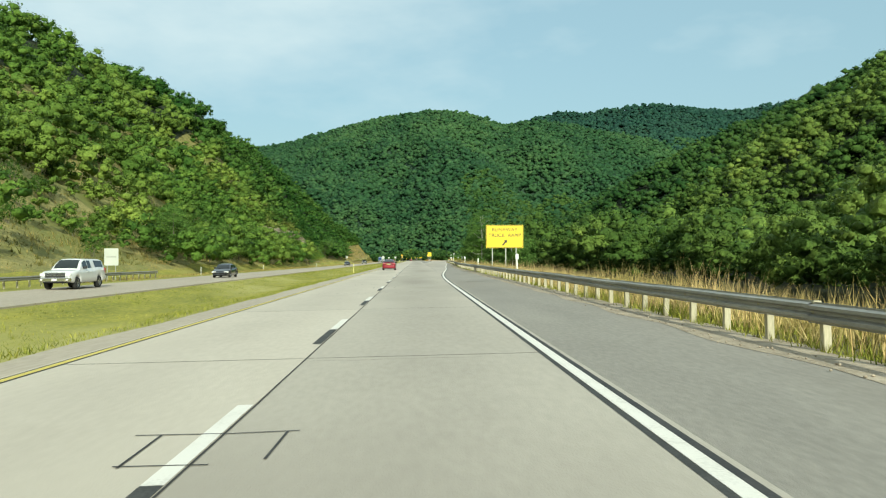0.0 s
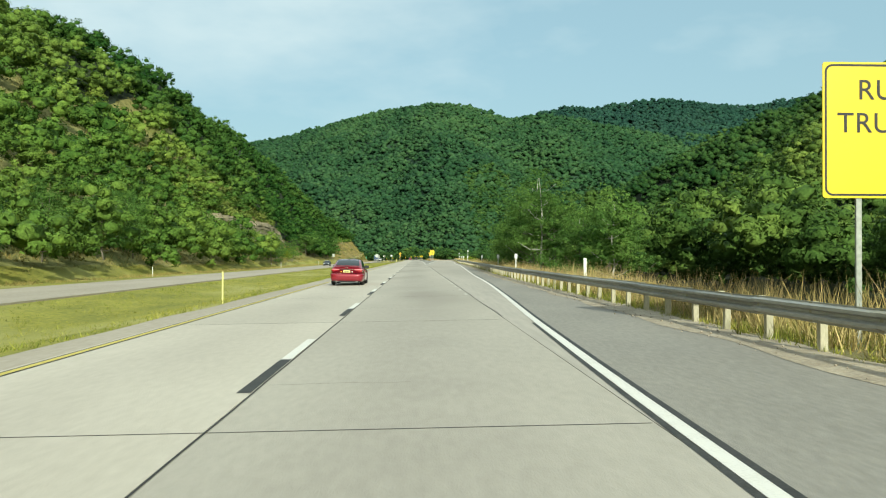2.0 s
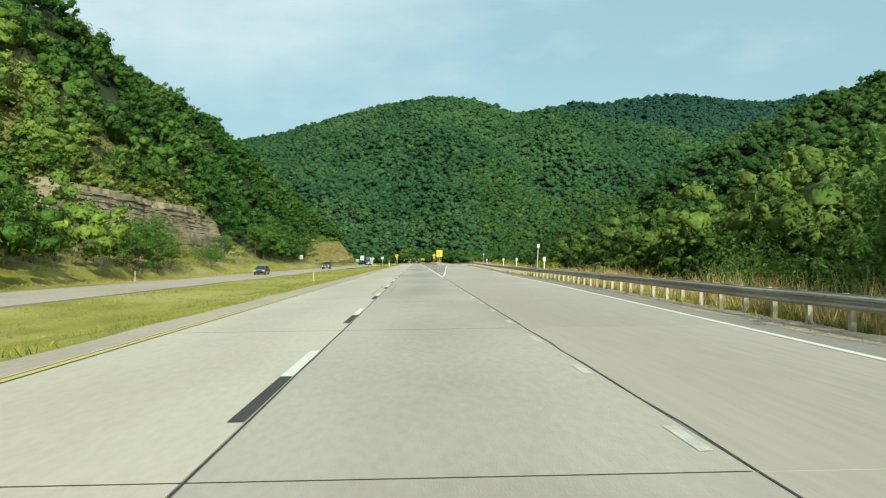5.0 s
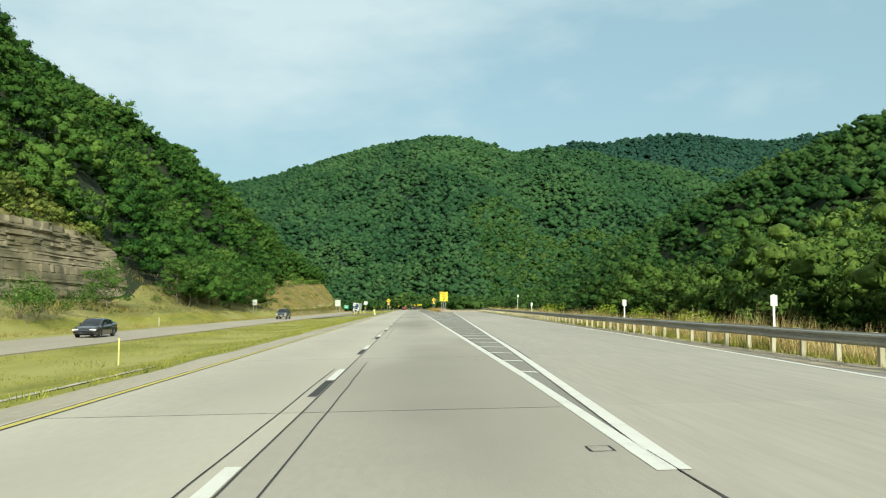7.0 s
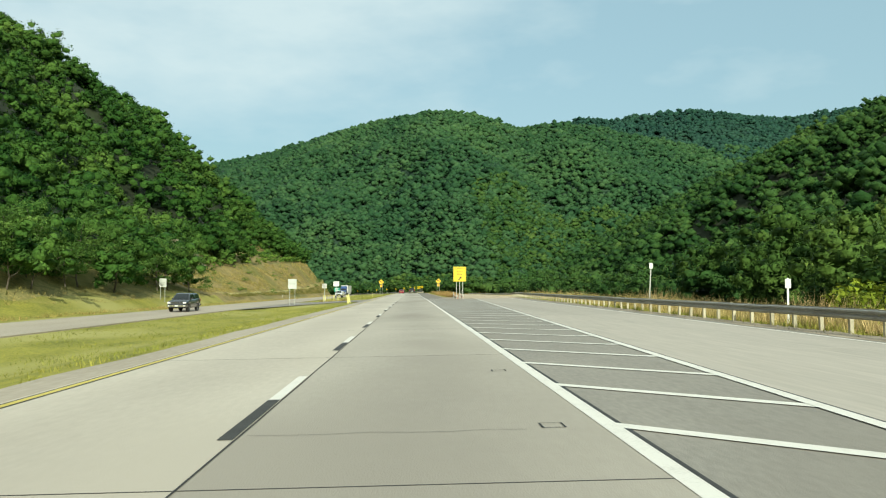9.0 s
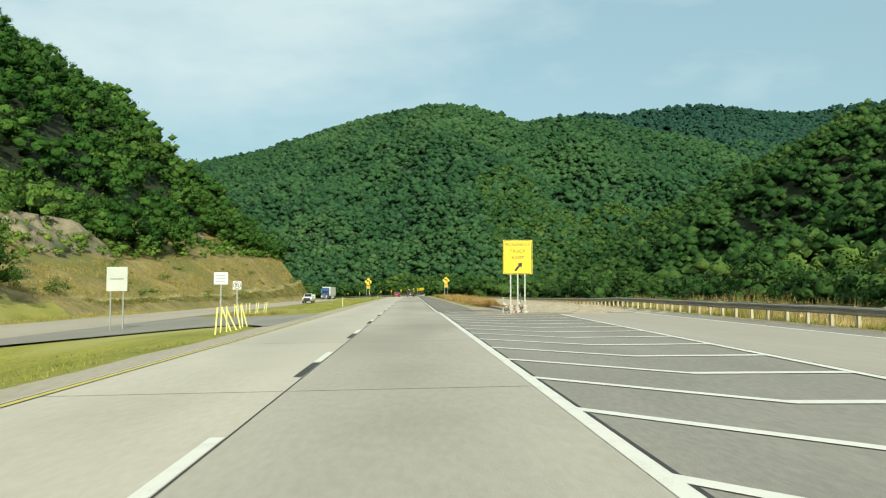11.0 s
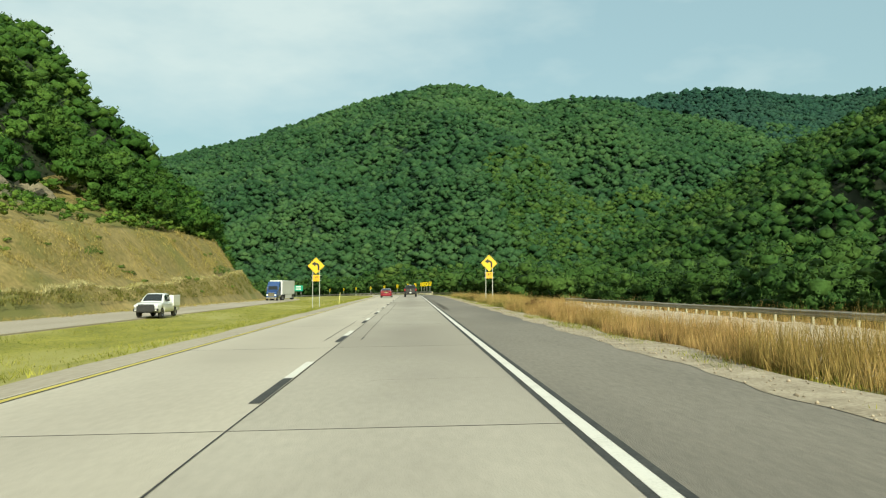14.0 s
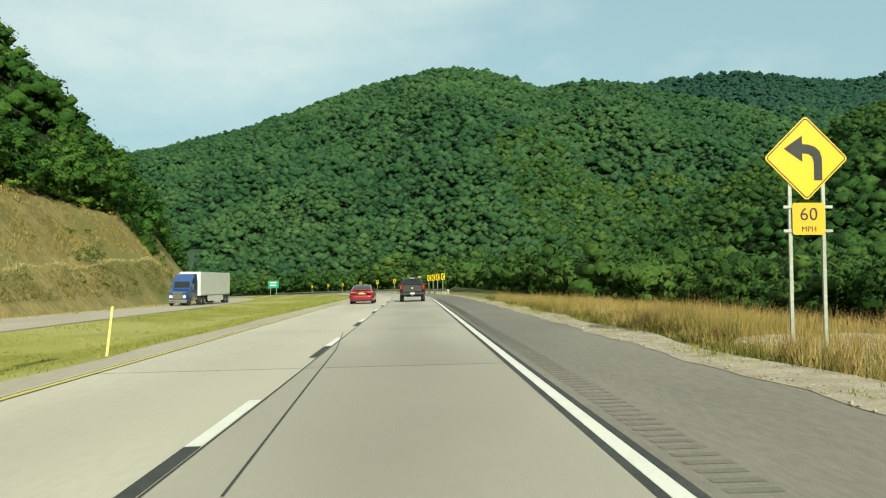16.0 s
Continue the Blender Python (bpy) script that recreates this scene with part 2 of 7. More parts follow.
BANK_GROUND = surface("dry_bank", (0.130, 0.112, 0.030), (0.35, 0.262, 0.098), 0.22, 0.95, bump=1.0, bump_scale=4, fine=9, third=(0.155, 0.150, 0.036), stretch=(1, 1, 0.45))
ROCK = surface("cut_rock", (0.20, 0.165, 0.105), (0.44, 0.37, 0.255), 0.45, 0.92, bump=1.0, bump_scale=3.5, fine=9, third=(0.17, 0.15, 0.085), stretch=(1, 0.6, 3.0), contrast=(0.30, 0.68))
STEEL = surface("galvanised_steel", (0.27, 0.26, 0.23), (0.42, 0.40, 0.355), 1.5, 0.5, metal=0.5, fine=10, piece=0.12, stretch=(1, 0.3, 1))
POST_WOOD = surface("weathered_post", (0.30, 0.275, 0.18), (0.46, 0.42, 0.30), 3.0, 0.9, bump=0.4, bump_scale=30, piece=0.15, stretch=(1, 1, 0.3))
SIGN_GOLD = surface("gold_sheeting", (0.64, 0.40, 0.004), (0.70, 0.44, 0.006), 1.0, 0.45)
SIGN_YELLOW = surface("yellow_sheeting", (0.62, 0.455, 0.004), (0.68, 0.50, 0.006), 1.0, 0.45, spec=0.4)
SIGN_AMBER = surface("amber_sheeting", (0.64, 0.34, 0.004), (0.70, 0.38, 0.006), 1.0, 0.45)
SIGN_BLACK = surface("sign_black", (0.012, 0.012, 0.012), (0.025, 0.025, 0.025), 2.0, 0.6)
SIGN_WHITE = surface("sign_white", (0.56, 0.57, 0.53), (0.66, 0.67, 0.63), 1.0, 0.5)
SIGN_GREY = surface("sign_back_metal", (0.40, 0.42, 0.37), (0.50, 0.515, 0.46), 1.0, 0.55)
SIGN_GREEN = surface("sign_green", (0.004, 0.21, 0.13), (0.006, 0.26, 0.16), 1.0, 0.5)
SIGN_RED = surface("sign_red", (0.055, 0.013, 0.011), (0.085, 0.019, 0.015), 1.0, 0.5)
ALU = surface("sign_post_metal", (0.24, 0.255, 0.225), (0.36, 0.37, 0.33), 2.0, 0.5, metal=0.4, fine=8)
DELINEATOR_YELLOW = surface("delineator_yellow", (0.56, 0.51, 0.16), (0.68, 0.63, 0.26), 2.0, 0.5)
DELINEATOR_WHITE = surface("delineator_white", (0.66, 0.66, 0.60), (0.80, 0.80, 0.74), 2.0, 0.5)
FADED_RED = surface("faded_red", (0.34, 0.14, 0.09), (0.42, 0.22, 0.16), 3.0, 0.8)
BOARD = surface("weathered_board", (0.34, 0.32, 0.27), (0.56, 0.53, 0.46), 2.5, 0.9, fine=10)
BARK = surface("bark", (0.09, 0.075, 0.055), (0.22, 0.19, 0.15), 2.0, 0.95, bump=0.8, bump_scale=12, stretch=(1, 1, 0.25))
PALE_BARK = surface("pale_bark", (0.25, 0.24, 0.20), (0.43, 0.42, 0.36), 1.5, 0.95, bump=0.6, bump_scale=12, stretch=(1, 1, 0.25))
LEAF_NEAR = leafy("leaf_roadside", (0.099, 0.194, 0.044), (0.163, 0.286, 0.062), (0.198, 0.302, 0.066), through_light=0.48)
LEAF_LEFT = leafy("leaf_slope", (0.058, 0.126, 0.023), (0.120, 0.206, 0.034), (0.188, 0.262, 0.048), 0.12, 0.02, lump=0.3, gap_shade=(0.66, 1.22))
# LEAF_LEFT darkened: shade on the left woods, put into the colour
LEAF_SHADED = leafy("leaf_shaded_woods", (0.028, 0.078, 0.016), (0.056, 0.128, 0.023), (0.088, 0.164, 0.031), 0.12, 0.02, lump=0.3)
LEAF_RIGHT = leafy("leaf_far_slope", (0.056, 0.108, 0.024), (0.110, 0.182, 0.036), (0.150, 0.212, 0.043), 0.08, 0.012, lump=0.45, gap_shade=(0.68, 1.2))
# darker than LEAF_RIGHT: its colour holds the shade on the farther right woods
LEAF_MID_SHADED = leafy("leaf_valley_shaded", (0.028, 0.073, 0.019), (0.058, 0.120, 0.029), (0.082, 0.142, 0.031), 0.06, 0.010, lump=0.6, gap_shade=(0.66, 1.2), tones=(0.70, 1.34), relief=0.5)
# extra blue in the next two leaf colours paints the haze of distance
LEAF_FRONT_HAZED = leafy("leaf_mountain_hazed", (0.024, 0.068, 0.029), (0.049, 0.111, 0.043), (0.064, 0.132, 0.045), 0.05, 0.006, lump=1.4, gap_shade=(0.80, 1.14), tones=(0.74, 1.28), relief=0.35)
LEAF_RIDGE_HAZED = leafy("leaf_ridge_hazed", (0.019, 0.058, 0.042), (0.035, 0.086, 0.058), (0.042, 0.094, 0.060), 0.05, 0.006, lump=2.0, gap_shade=(0.84, 1.10), tones=(0.80, 1.18), relief=0.35)
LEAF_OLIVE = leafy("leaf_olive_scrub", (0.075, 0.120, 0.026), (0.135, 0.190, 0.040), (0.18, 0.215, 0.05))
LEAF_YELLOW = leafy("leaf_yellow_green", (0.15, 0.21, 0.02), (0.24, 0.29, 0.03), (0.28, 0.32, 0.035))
BLADE_GREEN = leafy("blade_green", (0.16, 0.19, 0.03), (0.30, 0.30, 0.06), (0.36, 0.34, 0.08), 0.6, 0.15)
BLADE_TAN = leafy("blade_tan", (0.26, 0.165, 0.055), (0.46, 0.32, 0.13), (0.30, 0.23, 0.07), 0.6, 0.12)
BLADE_STRAW = leafy("blade_straw", (0.24, 0.19, 0.06), (0.40, 0.33, 0.12), (0.28, 0.25, 0.07), 0.6, 0.12)
BLADE_PALE = leafy("blade_pale", (0.34, 0.32, 0.15), (0.50, 0.46, 0.24), (0.36, 0.34, 0.14), 0.5, 0.12)
BLADE_OLIVE = leafy("blade_olive", (0.085, 0.090, 0.022), (0.17, 0.165, 0.042), (0.26, 0.22, 0.07), 0.5, 0.10)
LEAF_RUST = leafy("leaf_rust", (0.10, 0.052, 0.020), (0.19, 0.105, 0.038), (0.22, 0.16, 0.055))
BLADE_DRY = leafy("blade_dry", (0.36, 0.27, 0.10), (0.58, 0.46, 0.22), (0.30, 0.27, 0.07), 0.6, 0.12)


# ---- geometry helpers ----
def mesh_from(name, verts, faces, mat, smooth=False):
    me = bpy.data.meshes.new(name)
    me.from_pydata([tuple(v) for v in verts], [], [tuple(f) for f in faces])
    for m in mat if isinstance(mat, (list, tuple)) else [mat]:
        me.materials.append(m)
    if smooth:
        me.polygons.foreach_set("use_smooth", [True] * len(me.polygons))
    me.update()
    return me


def arrays_mesh(name, verts, corners, per, mat):
    """A large mesh straight from arrays: corners holds per vertices a face."""
    me = bpy.data.meshes.new(name)
    count = len(corners) // per
    me.vertices.add(len(verts))
    me.vertices.foreach_set("co", np.asarray(verts, np.float32).ravel())
    me.loops.add(len(corners))
    me.loops.foreach_set("vertex_index", np.asarray(corners, np.int32))
    me.polygons.add(count)
    me.polygons.foreach_set("loop_start", np.arange(count, dtype=np.int32) * per)
    me.materials.append(mat)
    me.update(calc_edges=True)
    return me


def thing(name, label, category, group="", at=None):
    ob = new(name)
    ob.empty_display_size = 0.2
    if at is not None:
        ob.matrix_basis = at
    return tagged(ob, label, category, group)


def part(name, bm, mat, parent, label="", smooth=False):
    """Links a bmesh, or a mesh, as one object under a thing or a part."""
    if isinstance(bm, bmesh.types.BMesh):
        me = bpy.data.meshes.new(name)
        bm.to_mesh(me)
        bm.free()
        for m in mat if isinstance(mat, (list, tuple)) else [mat]:
            me.materials.append(m)
        if smooth:
            me.polygons.foreach_set("use_smooth", [True] * len(me.polygons))
    else:
        me = bm
    ob = new(name, me)
    ob.parent = parent
    if label:
        tagged(ob, label)
    return ob


def box(bm, x0, x1, y0, y1, z0, z1, bevel=0.0):
    r = bmesh.ops.create_cube(bm, size=1.0)
    vs = r["verts"]
    bmesh.ops.scale(bm, vec=(x1 - x0, y1 - y0, z1 - z0), verts=vs)
    bmesh.ops.translate(bm, vec=((x0 + x1) / 2, (y0 + y1) / 2, (z0 + z1) / 2), verts=vs)
    if bevel:
        es = list({e for v in vs for e in v.link_edges})
        bmesh.ops.bevel(bm, geom=es, offset=bevel, segments=1, affect="EDGES")
    return bm


def boxed(*sizes, bevel=0.0):
    bm = bmesh.new()
    box(bm, *sizes, bevel=bevel)
    return bm


def tube(points, radii, sides=7):
    """A tapered bent tube through points."""
    verts, faces = [], []
    pts = [Vector(p) for p in points]
    for k, p in enumerate(pts):
        d = (pts[min(k + 1, len(pts) - 1)] - pts[max(k - 1, 0)]).normalized()
        a = d.orthogonal().normalized()
        b = d.cross(a)
        for s in range(sides):
            t = 2 * math.pi * s / sides
            verts.append(p + radii[k] * (a * math.cos(t) + b * math.sin(t)))
    for k in range(len(pts) - 1):
        for s in range(sides):
            u = (s + 1) % sides
            faces.append((k * sides + s, k * sides + u, (k + 1) * sides + u, (k + 1) * sides + s))
    faces.append(tuple(range(sides))[::-1])
    faces.append(tuple((len(pts) - 1) * sides + s for s in range(sides)))
    return verts, faces


# ---- the lie of the land ----
BANK = 0.018
CURVE_Y, CURVE_R = 600.0, 500.0


def axis(y):
    """The lane line's X: straight, then a long bend to the left."""
    d = np.maximum(np.asarray(y, float) - CURVE_Y, 0)
    d = np.minimum(d, 330)
    return -d * d / (2 * CURVE_R)


def sag(y):
    d = np.clip(np.asarray(y, float) - 560, 0, 330)
    return -0.00004 * d * d


def road_z(x, y):
    """Height of the near carriageway's plane at x, y."""
    return BANK * np.clip(x - axis(y), -6, 18) + sag(y)


def rail_x(y):
    return np.interp(y, [-60, 10, 90, 120, 136, 207, 243, 256, 280, 314, 400, 438, 560, 640, 700],
                     [7.45, 7.45, 7.8, 8.25, 8.8, 11.0, 11.6, 12.0, 12.9, 14.3, 17.3, 19.5, 19.9, 21.0, 22.0])


def rail_z(x, y):
    """Height of the ground along the right-hand rail."""
    y = np.asarray(y, float)
    return np.where(y < 425, BANK * np.minimum(rail_x(y), 18), np.interp(y, [425, 438, 480, 550, 640], [0.30, 0.12, -0.15, -0.4, -0.8]))


def outer_line_x(y):
    """The right-hand white line of the widened carriageway and then of the ramp."""
    return np.interp(y, [-60, 40, 50, 60, 68, 77, 88, 101, 113, 125, 204, 238, 263, 310, 335, 410, 560],
                     [3.62, 3.62, 3.68, 3.86, 4.13, 4.5, 5.05, 5.65, 6.06, 6.4, 9.5, 10.2, 11.4, 13.0, 13.6, 15.4, 21.0])


def opp_near(y):
    return axis(y) - np.interp(y, [-60, 60, 250, 560, 640, 800], [13.8, 14.2, 17.6, 18.6, 20.5, 20.5])


def opp_z(y):
    return np.interp(y, [-60, 60, 250, 700], [-0.34, -0.36, -0.84, -0.95]) + sag(y)


def toe(y):
    """Where the left hillside starts."""
    return opp_near(y) - np.interp(y, [-60, 60, 200, 280, 420, 560, 700, 900], [16, 16, 16, 16.5, 14.5, 11.2, 11.2, 15])


def rough(x, y):
    return (np.sin(x * 0.031 + y * 0.017) * 0.5 + np.sin(x * 0.071 - y * 0.043 + 1.3) * 0.3 + np.sin(x * 0.013 + y * 0.061 + 2.1) * 0.3)


def bank_top(y):
    return np.interp(y, [430, 470, 514, 569, 637, 658, 680, 705, 725], [1.5, 4.2, 6.2, 9.4, 12.8, 12.8, 9.5, 4.0, 2.0])


def bank_crest(y):
    """How far behind the toe the bank's top lies."""
    return np.interp(y, [430, 510, 590, 640, 720], [18, 16, 11.5, 10, 10])


def left_hill(x, y):
    """A grassed bank by the road, benches cut in the rock, then the wooded slope."""
    x, y = np.broadcast_arrays(np.asarray(x, float), np.asarray(y, float))
    d = toe(y) - x
    slope = np.interp(d, [0, 6, 17, 34, 70, 95, 200], [0, 1.6, 8, 23, 60, 66, 52])
    bench = np.interp(d, [0, 14, 24, 27, 38, 41, 72, 95, 200], [0, 4.5, 14.5, 14.9, 26, 26.5, 60, 66, 52])
    cliff = np.interp(d, [0, 14.5, 16.2, 22, 34, 70, 95, 200], [0, 2.4, 11.6, 14.0, 25, 60, 66, 52])
    zb = bank_top(y)
    dc = bank_crest(y)
    upper = np.interp(d - dc + 18, [18, 21, 30, 39, 47, 60, 76, 106, 130, 200], [0, 0.4, 4, 6.5, 17, 31, 47, 70, 73, 58])
    berm = np.interp(y, [430, 500, 527, 583, 647, 660, 680], [0.3, 0.4, 0.8, 2.2, 5.2, 4.6, 1.0])
    low = np.where(d < 2.6, berm * np.clip(d / 2.6, 0, 1), np.where(d < 4.4, berm * (1.0 - 0.06 * (d - 2.6)), berm * 0.89 + (zb - berm * 0.89) * np.clip((d - 4.4) / (dc - 4.4), 0, 1) ** 0.95))
    low = low + np.clip(d / 5, 0, 1) * np.clip(zb / 8, 0, 1) * (0.40 * np.sin(y * 0.31 + d * 0.5) + 0.30 * np.sin(y * 0.13 - d * 0.33 + 1.0) + 0.22 * np.sin(y * 0.71 + 0.9 * np.sin(d * 0.6)))
    bank = np.where(d < dc, low, zb + upper)
    def near(a, b, soft):
        return np.clip((y - a) / soft, 0, 1) * np.clip((b - y) / soft, 0, 1)
    wb, wc, wk = near(90, 300, 40), near(268, 366, 8), near(432, 712, 22)
    z = slope * (1 - wb) + bench * wb
    z = z * (1 - wc) + cliff * wc
    z = z * (1 - wk) + bank * wk
    ws = near(702, 1100, 26)
    z = z * (1 - ws) + np.interp(d, [0, 5, 24, 35, 54, 80, 110, 200], [0, 4, 30, 42, 58, 83, 88, 60]) * ws
    crest = np.interp(y, [-100, 230, 300, 340, 400, 440, 480, 510, 540, 580, 640, 700, 740, 790, 810, 830, 870, 940, 1000], [0.95, 0.99, 1.04, 1.11, 1.14, 1.18, 1.19, 1.15, 1.10, 1.02, 0.95, 0.94, 1.0, 1.0, 1.3, 1.35, 1.1, 0.6, 0.2])
    z = z * crest
    spur = 3.6 * np.sin(y * 0.083 + 0.6 * np.sin(y * 0.03 + 1.0)) * np.clip((d - 18) / 20, 0, 1) * np.clip((120 - d) / 40, 0, 1)
    return np.where(d > 0, z + spur + np.clip(d - 20, 0, 30) / 30 * 2.0 * rough(x, y), -1e3)


FRONT_X = [-900, -700, -560, -440, -330, -240, -150, -60, 0, 57, 110, 150, 190, 240, 300, 500, 900]
FRONT_H = [270, 280, 284, 295, 297, 311, 316, 315, 310, 301, 293, 279, 268, 274, 270, 230, 170]


def front_crest(x):
    """The mountain's ridge runs away to the left."""
    return np.interp(x, [-900, -700, -440, -200, 57, 300, 900], [2480, 2412, 2261, 2049, 1698, 1660, 1660])


def front_hill(x, y):
    top = np.interp(x, FRONT_X, FRONT_H)
    crest_y = front_crest(x)
    base = np.interp(x, [-900, -600, -395, -272, -153, -60, 57, 179, 330, 500, 900], [1420, 1347, 1267, 1177, 1090, 997, 954, 1052, 1085, 1172, 1297])
    f = (y - base) / (crest_y - base)
    z = np.where(y < crest_y, top * f, top - (y - crest_y) * 0.25)
    return z + np.clip(z, 0, 60) / 60 * (9 * rough(x * 0.8, y * 0.8) + 11 * np.sin(x * 0.030 + 0.9 * np.sin(y * 0.009)) + 6 * np.sin(x * 0.062 + 0.7 * np.sin(y * 0.016))) * np.clip((crest_y - 57 - y) / 300, 0.06, 1)


def back_ridge(x, y):
    top = np.interp(x, [-240, 120, 260, 330, 400, 480, 560, 640, 720, 800, 900, 1000, 1210], [161, 285, 321, 338, 339, 352, 361, 355, 349, 353, 368, 376, 376])
    z = np.where(y < 1950, top - (1950 - y) * 0.45, top - (y - 1950) * 0.3)
    return z + 4 * rough(x * 0.75, y * 0.75)


def right_hill(x, y):
    """The wooded ridge across the valley: spurs come down to the valley floor with hollows between them."""
    top = np.interp(y, [-100, 350, 550, 750, 900, 1100, 1300, 1500], [134, 130, 132, 128, 126, 116, 80, 40])
    u = np.sin(2 * np.pi * (y - 347) / 210 + 0.8 * np.sin(y * 0.011) + 0.006 * (x - 200)) * np.interp(y, [0, 800, 900], [1, 1, 0.2])
    foot = np.interp(y, [-100, 350, 700, 1000], [108, 112, 122, 100]) - 13 * u
    f = np.clip((x - foot) / (335 - foot), 0, 1)
    z = -4 + (top + 4) * f ** 1.05 + 8 * u * np.sin(np.pi * f) ** 0.8
    z = np.where(x > 335, top - (x - 335) * 0.10, z)
    return np.where(x > foot, z + np.clip(x - foot, 0, 60) / 60 * 5 * rough(x, y), -1e3)


def ground_z(x, y):
    x, y = np.asarray(x, float), np.asarray(y, float)
    a = axis(y)
    near = a - 5.0
    far = opp_near(y)
    # median swale
    s = np.clip((near - x) / np.maximum(near - far, 0.1), 0, 1)
    edge_l = road_z(a - 5.0, y) - 0.05
    med = edge_l * (1 - s) + (opp_z(y) - 0.06) * s - 0.55 * np.sin(np.pi * s) ** 1.3 * np.clip(np.abs(y - 411) / 12 - 1.7, 0, 1)
    z = np.where(x < near, med, road_z(x, y) - 0.09)
    z = np.where(x < far, opp_z(y) - 0.09, z)
    # right of the pavement: verge, embankment
    rx = rail_x(y)
    edge_r = np.where(y < 425, rx - 0.35, 7.0 + a)
    d = x - rx
    drop = np.interp(d, [0.5, 3, 8, 20, 45], [0.0, -0.25, -1.0, -3.2, -4.2])
    f = np.clip((x - edge_r) / np.maximum(rx - edge_r, 0.3), 0, 1)
    side = (road_z(edge_r, y) - 0.06) * (1 - f) + (rail_z(rx, y) - 0.03) * f + np.where(d > 0.5, drop, 0)
    z = np.where(x > edge_r, side, z)
    # past the bend the valley floor lies lower
    z = np.where(y > 880, np.minimum(z, -5.0), z)
    z = np.maximum(z, left_hill(x, y))
    z = np.maximum(z, right_hill(x, y))
    z = np.maximum(z, front_hill(x, y))
    return np.maximum(z, back_ridge(x, y))


def strip(x0, x1, ys, z_of, lift=0.0, thick=0.0):
    """A band along the road between two edges, which may be functions of y. With a thickness it has sides."""
    e0 = x0(ys) if callable(x0) else x0 + axis(ys)
    e1 = x1(ys) if callable(x1) else x1 + axis(ys)
    verts, faces = [], []
    n = len(ys)
    for e in (e0, e1):
        for k in range(n):
            verts.append((float(e[k]), float(ys[k]), float(z_of(e[k], ys[k])) + lift))
    for k in range(n - 1):
        faces.append((k, n + k, n + k + 1, k + 1))
    if thick:
        m = len(verts)
        verts += [(v[0], v[1], v[2] - thick) for v in verts]
        for k in range(n - 1):
            faces.append((k, k + 1, m + k + 1, m + k))
            faces.append((n + k, m + n + k, m + n + k + 1, n + k + 1))
        faces.append((0, m, m + n, n))
        faces.append((n - 1, 2 * n - 1, m + 2 * n - 1, m + n - 1))
    return verts, faces


def span(y0, y1, step=6.0):
    return np.linspace(y0, y1, max(2, int((y1 - y0) / step) + 1))


# ---- ground ----
def ground_sheet():
    ys = np.concatenate([np.arange(-120, 960, 3.0), np.arange(960, 2000, 14.0), np.arange(2000, 2560, 28.0), [3000, 3600, 4600]])
    us = np.concatenate([[-3000, -2000, -1400, -1100], np.arange(-950, -200, 25.0), np.arange(-200, -120, 6.0), np.arange(-120, 60, 1.8),
                         np.arange(60, 344, 8.0), np.arange(344, 900, 25.0), [900, 1000, 1100, 1250, 1500, 2000, 3000]])
    gx, gy = np.meshgrid(us, ys)
    gz = ground_z(gx, gy)
    rng = np.random.default_rng(3)
    wild = (gx < toe(gy)) | (gx > rail_x(gy) + 1.5)
    gz = gz + np.where(wild, rng.normal(0, 0.12, gz.shape), 0)
    verts = np.stack([gx, gy, gz], -1).reshape(-1, 3)
    ny, nx = gx.shape
    i = (np.arange(ny - 1)[:, None] * nx + np.arange(nx - 1)[None]).ravel()
    corners = np.stack([i, i + 1, i + nx + 1, i + nx], 1).ravel()
    me = arrays_mesh("ground", verts, corners, 4, GRASS_GROUND)
    for m in (WILD_GROUND, DRY_SLOPE, FOREST_FLOOR, UNDERSTORY, BANK_GROUND):
        me.materials.append(m)
    cx = (gx[:-1, :-1] + gx[1:, 1:]) / 2
    cy = (gy[:-1, :-1] + gy[1:, 1:]) / 2
    d = toe(cy) - cx
    mat = np.zeros(cx.shape, np.int32)
    mat[cx > rail_x(cy) - 0.4] = 1
    mat[(cy > 425) & (cx > axis(cy) + 6.5)] = 1
    mat[d > np.where(cy < 440, 1.5, -2.5)] = 2
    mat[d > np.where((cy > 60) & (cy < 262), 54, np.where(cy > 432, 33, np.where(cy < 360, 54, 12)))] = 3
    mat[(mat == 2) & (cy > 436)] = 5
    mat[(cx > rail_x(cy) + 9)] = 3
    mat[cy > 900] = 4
    me.polygons.foreach_set("material_index", mat.ravel())
    me.polygons.foreach_set("use_smooth", [True] * len(me.polygons))
    return tagged(new("ground", me), "mown grass median, dry verges and wooded hillsides in sunshine", "ground", kind="structure")


ground_sheet()

# ---- roads ----
def gore_x(y):
    """Inner edge of the diverging gore line."""
    return np.interp(y, [231, 250, 287, 405], [3.87, 4.74, 6.12, 10.6])


road = tagged(new("road"), "pale concrete highway carriageway sloping gently, with painted lines", "road", kind="structure")
part("roadbed", mesh_from("roadbed", *strip(-3.95, outer_line_x, span(-60, 410, 5), road_z, -0.03), ASPHALT_DARK), None, road)
part("roadbed", mesh_from("roadbed", *strip(-3.95, 3.95, span(410, 900, 5), road_z, -0.03), ASPHALT_DARK), None, road)
part("left_shoulder", mesh_from("left_shoulder", *strip(lambda y: axis(y) - 4.85 + 0.10 * np.sin(y * 0.61) * np.sin(y * 0.17), lambda y: axis(y) - 3.93, span(-60, 900, 2), road_z, -0.012, 0.1), ASPHALT_FAR), None, road, "narrow grey asphalt shoulder")
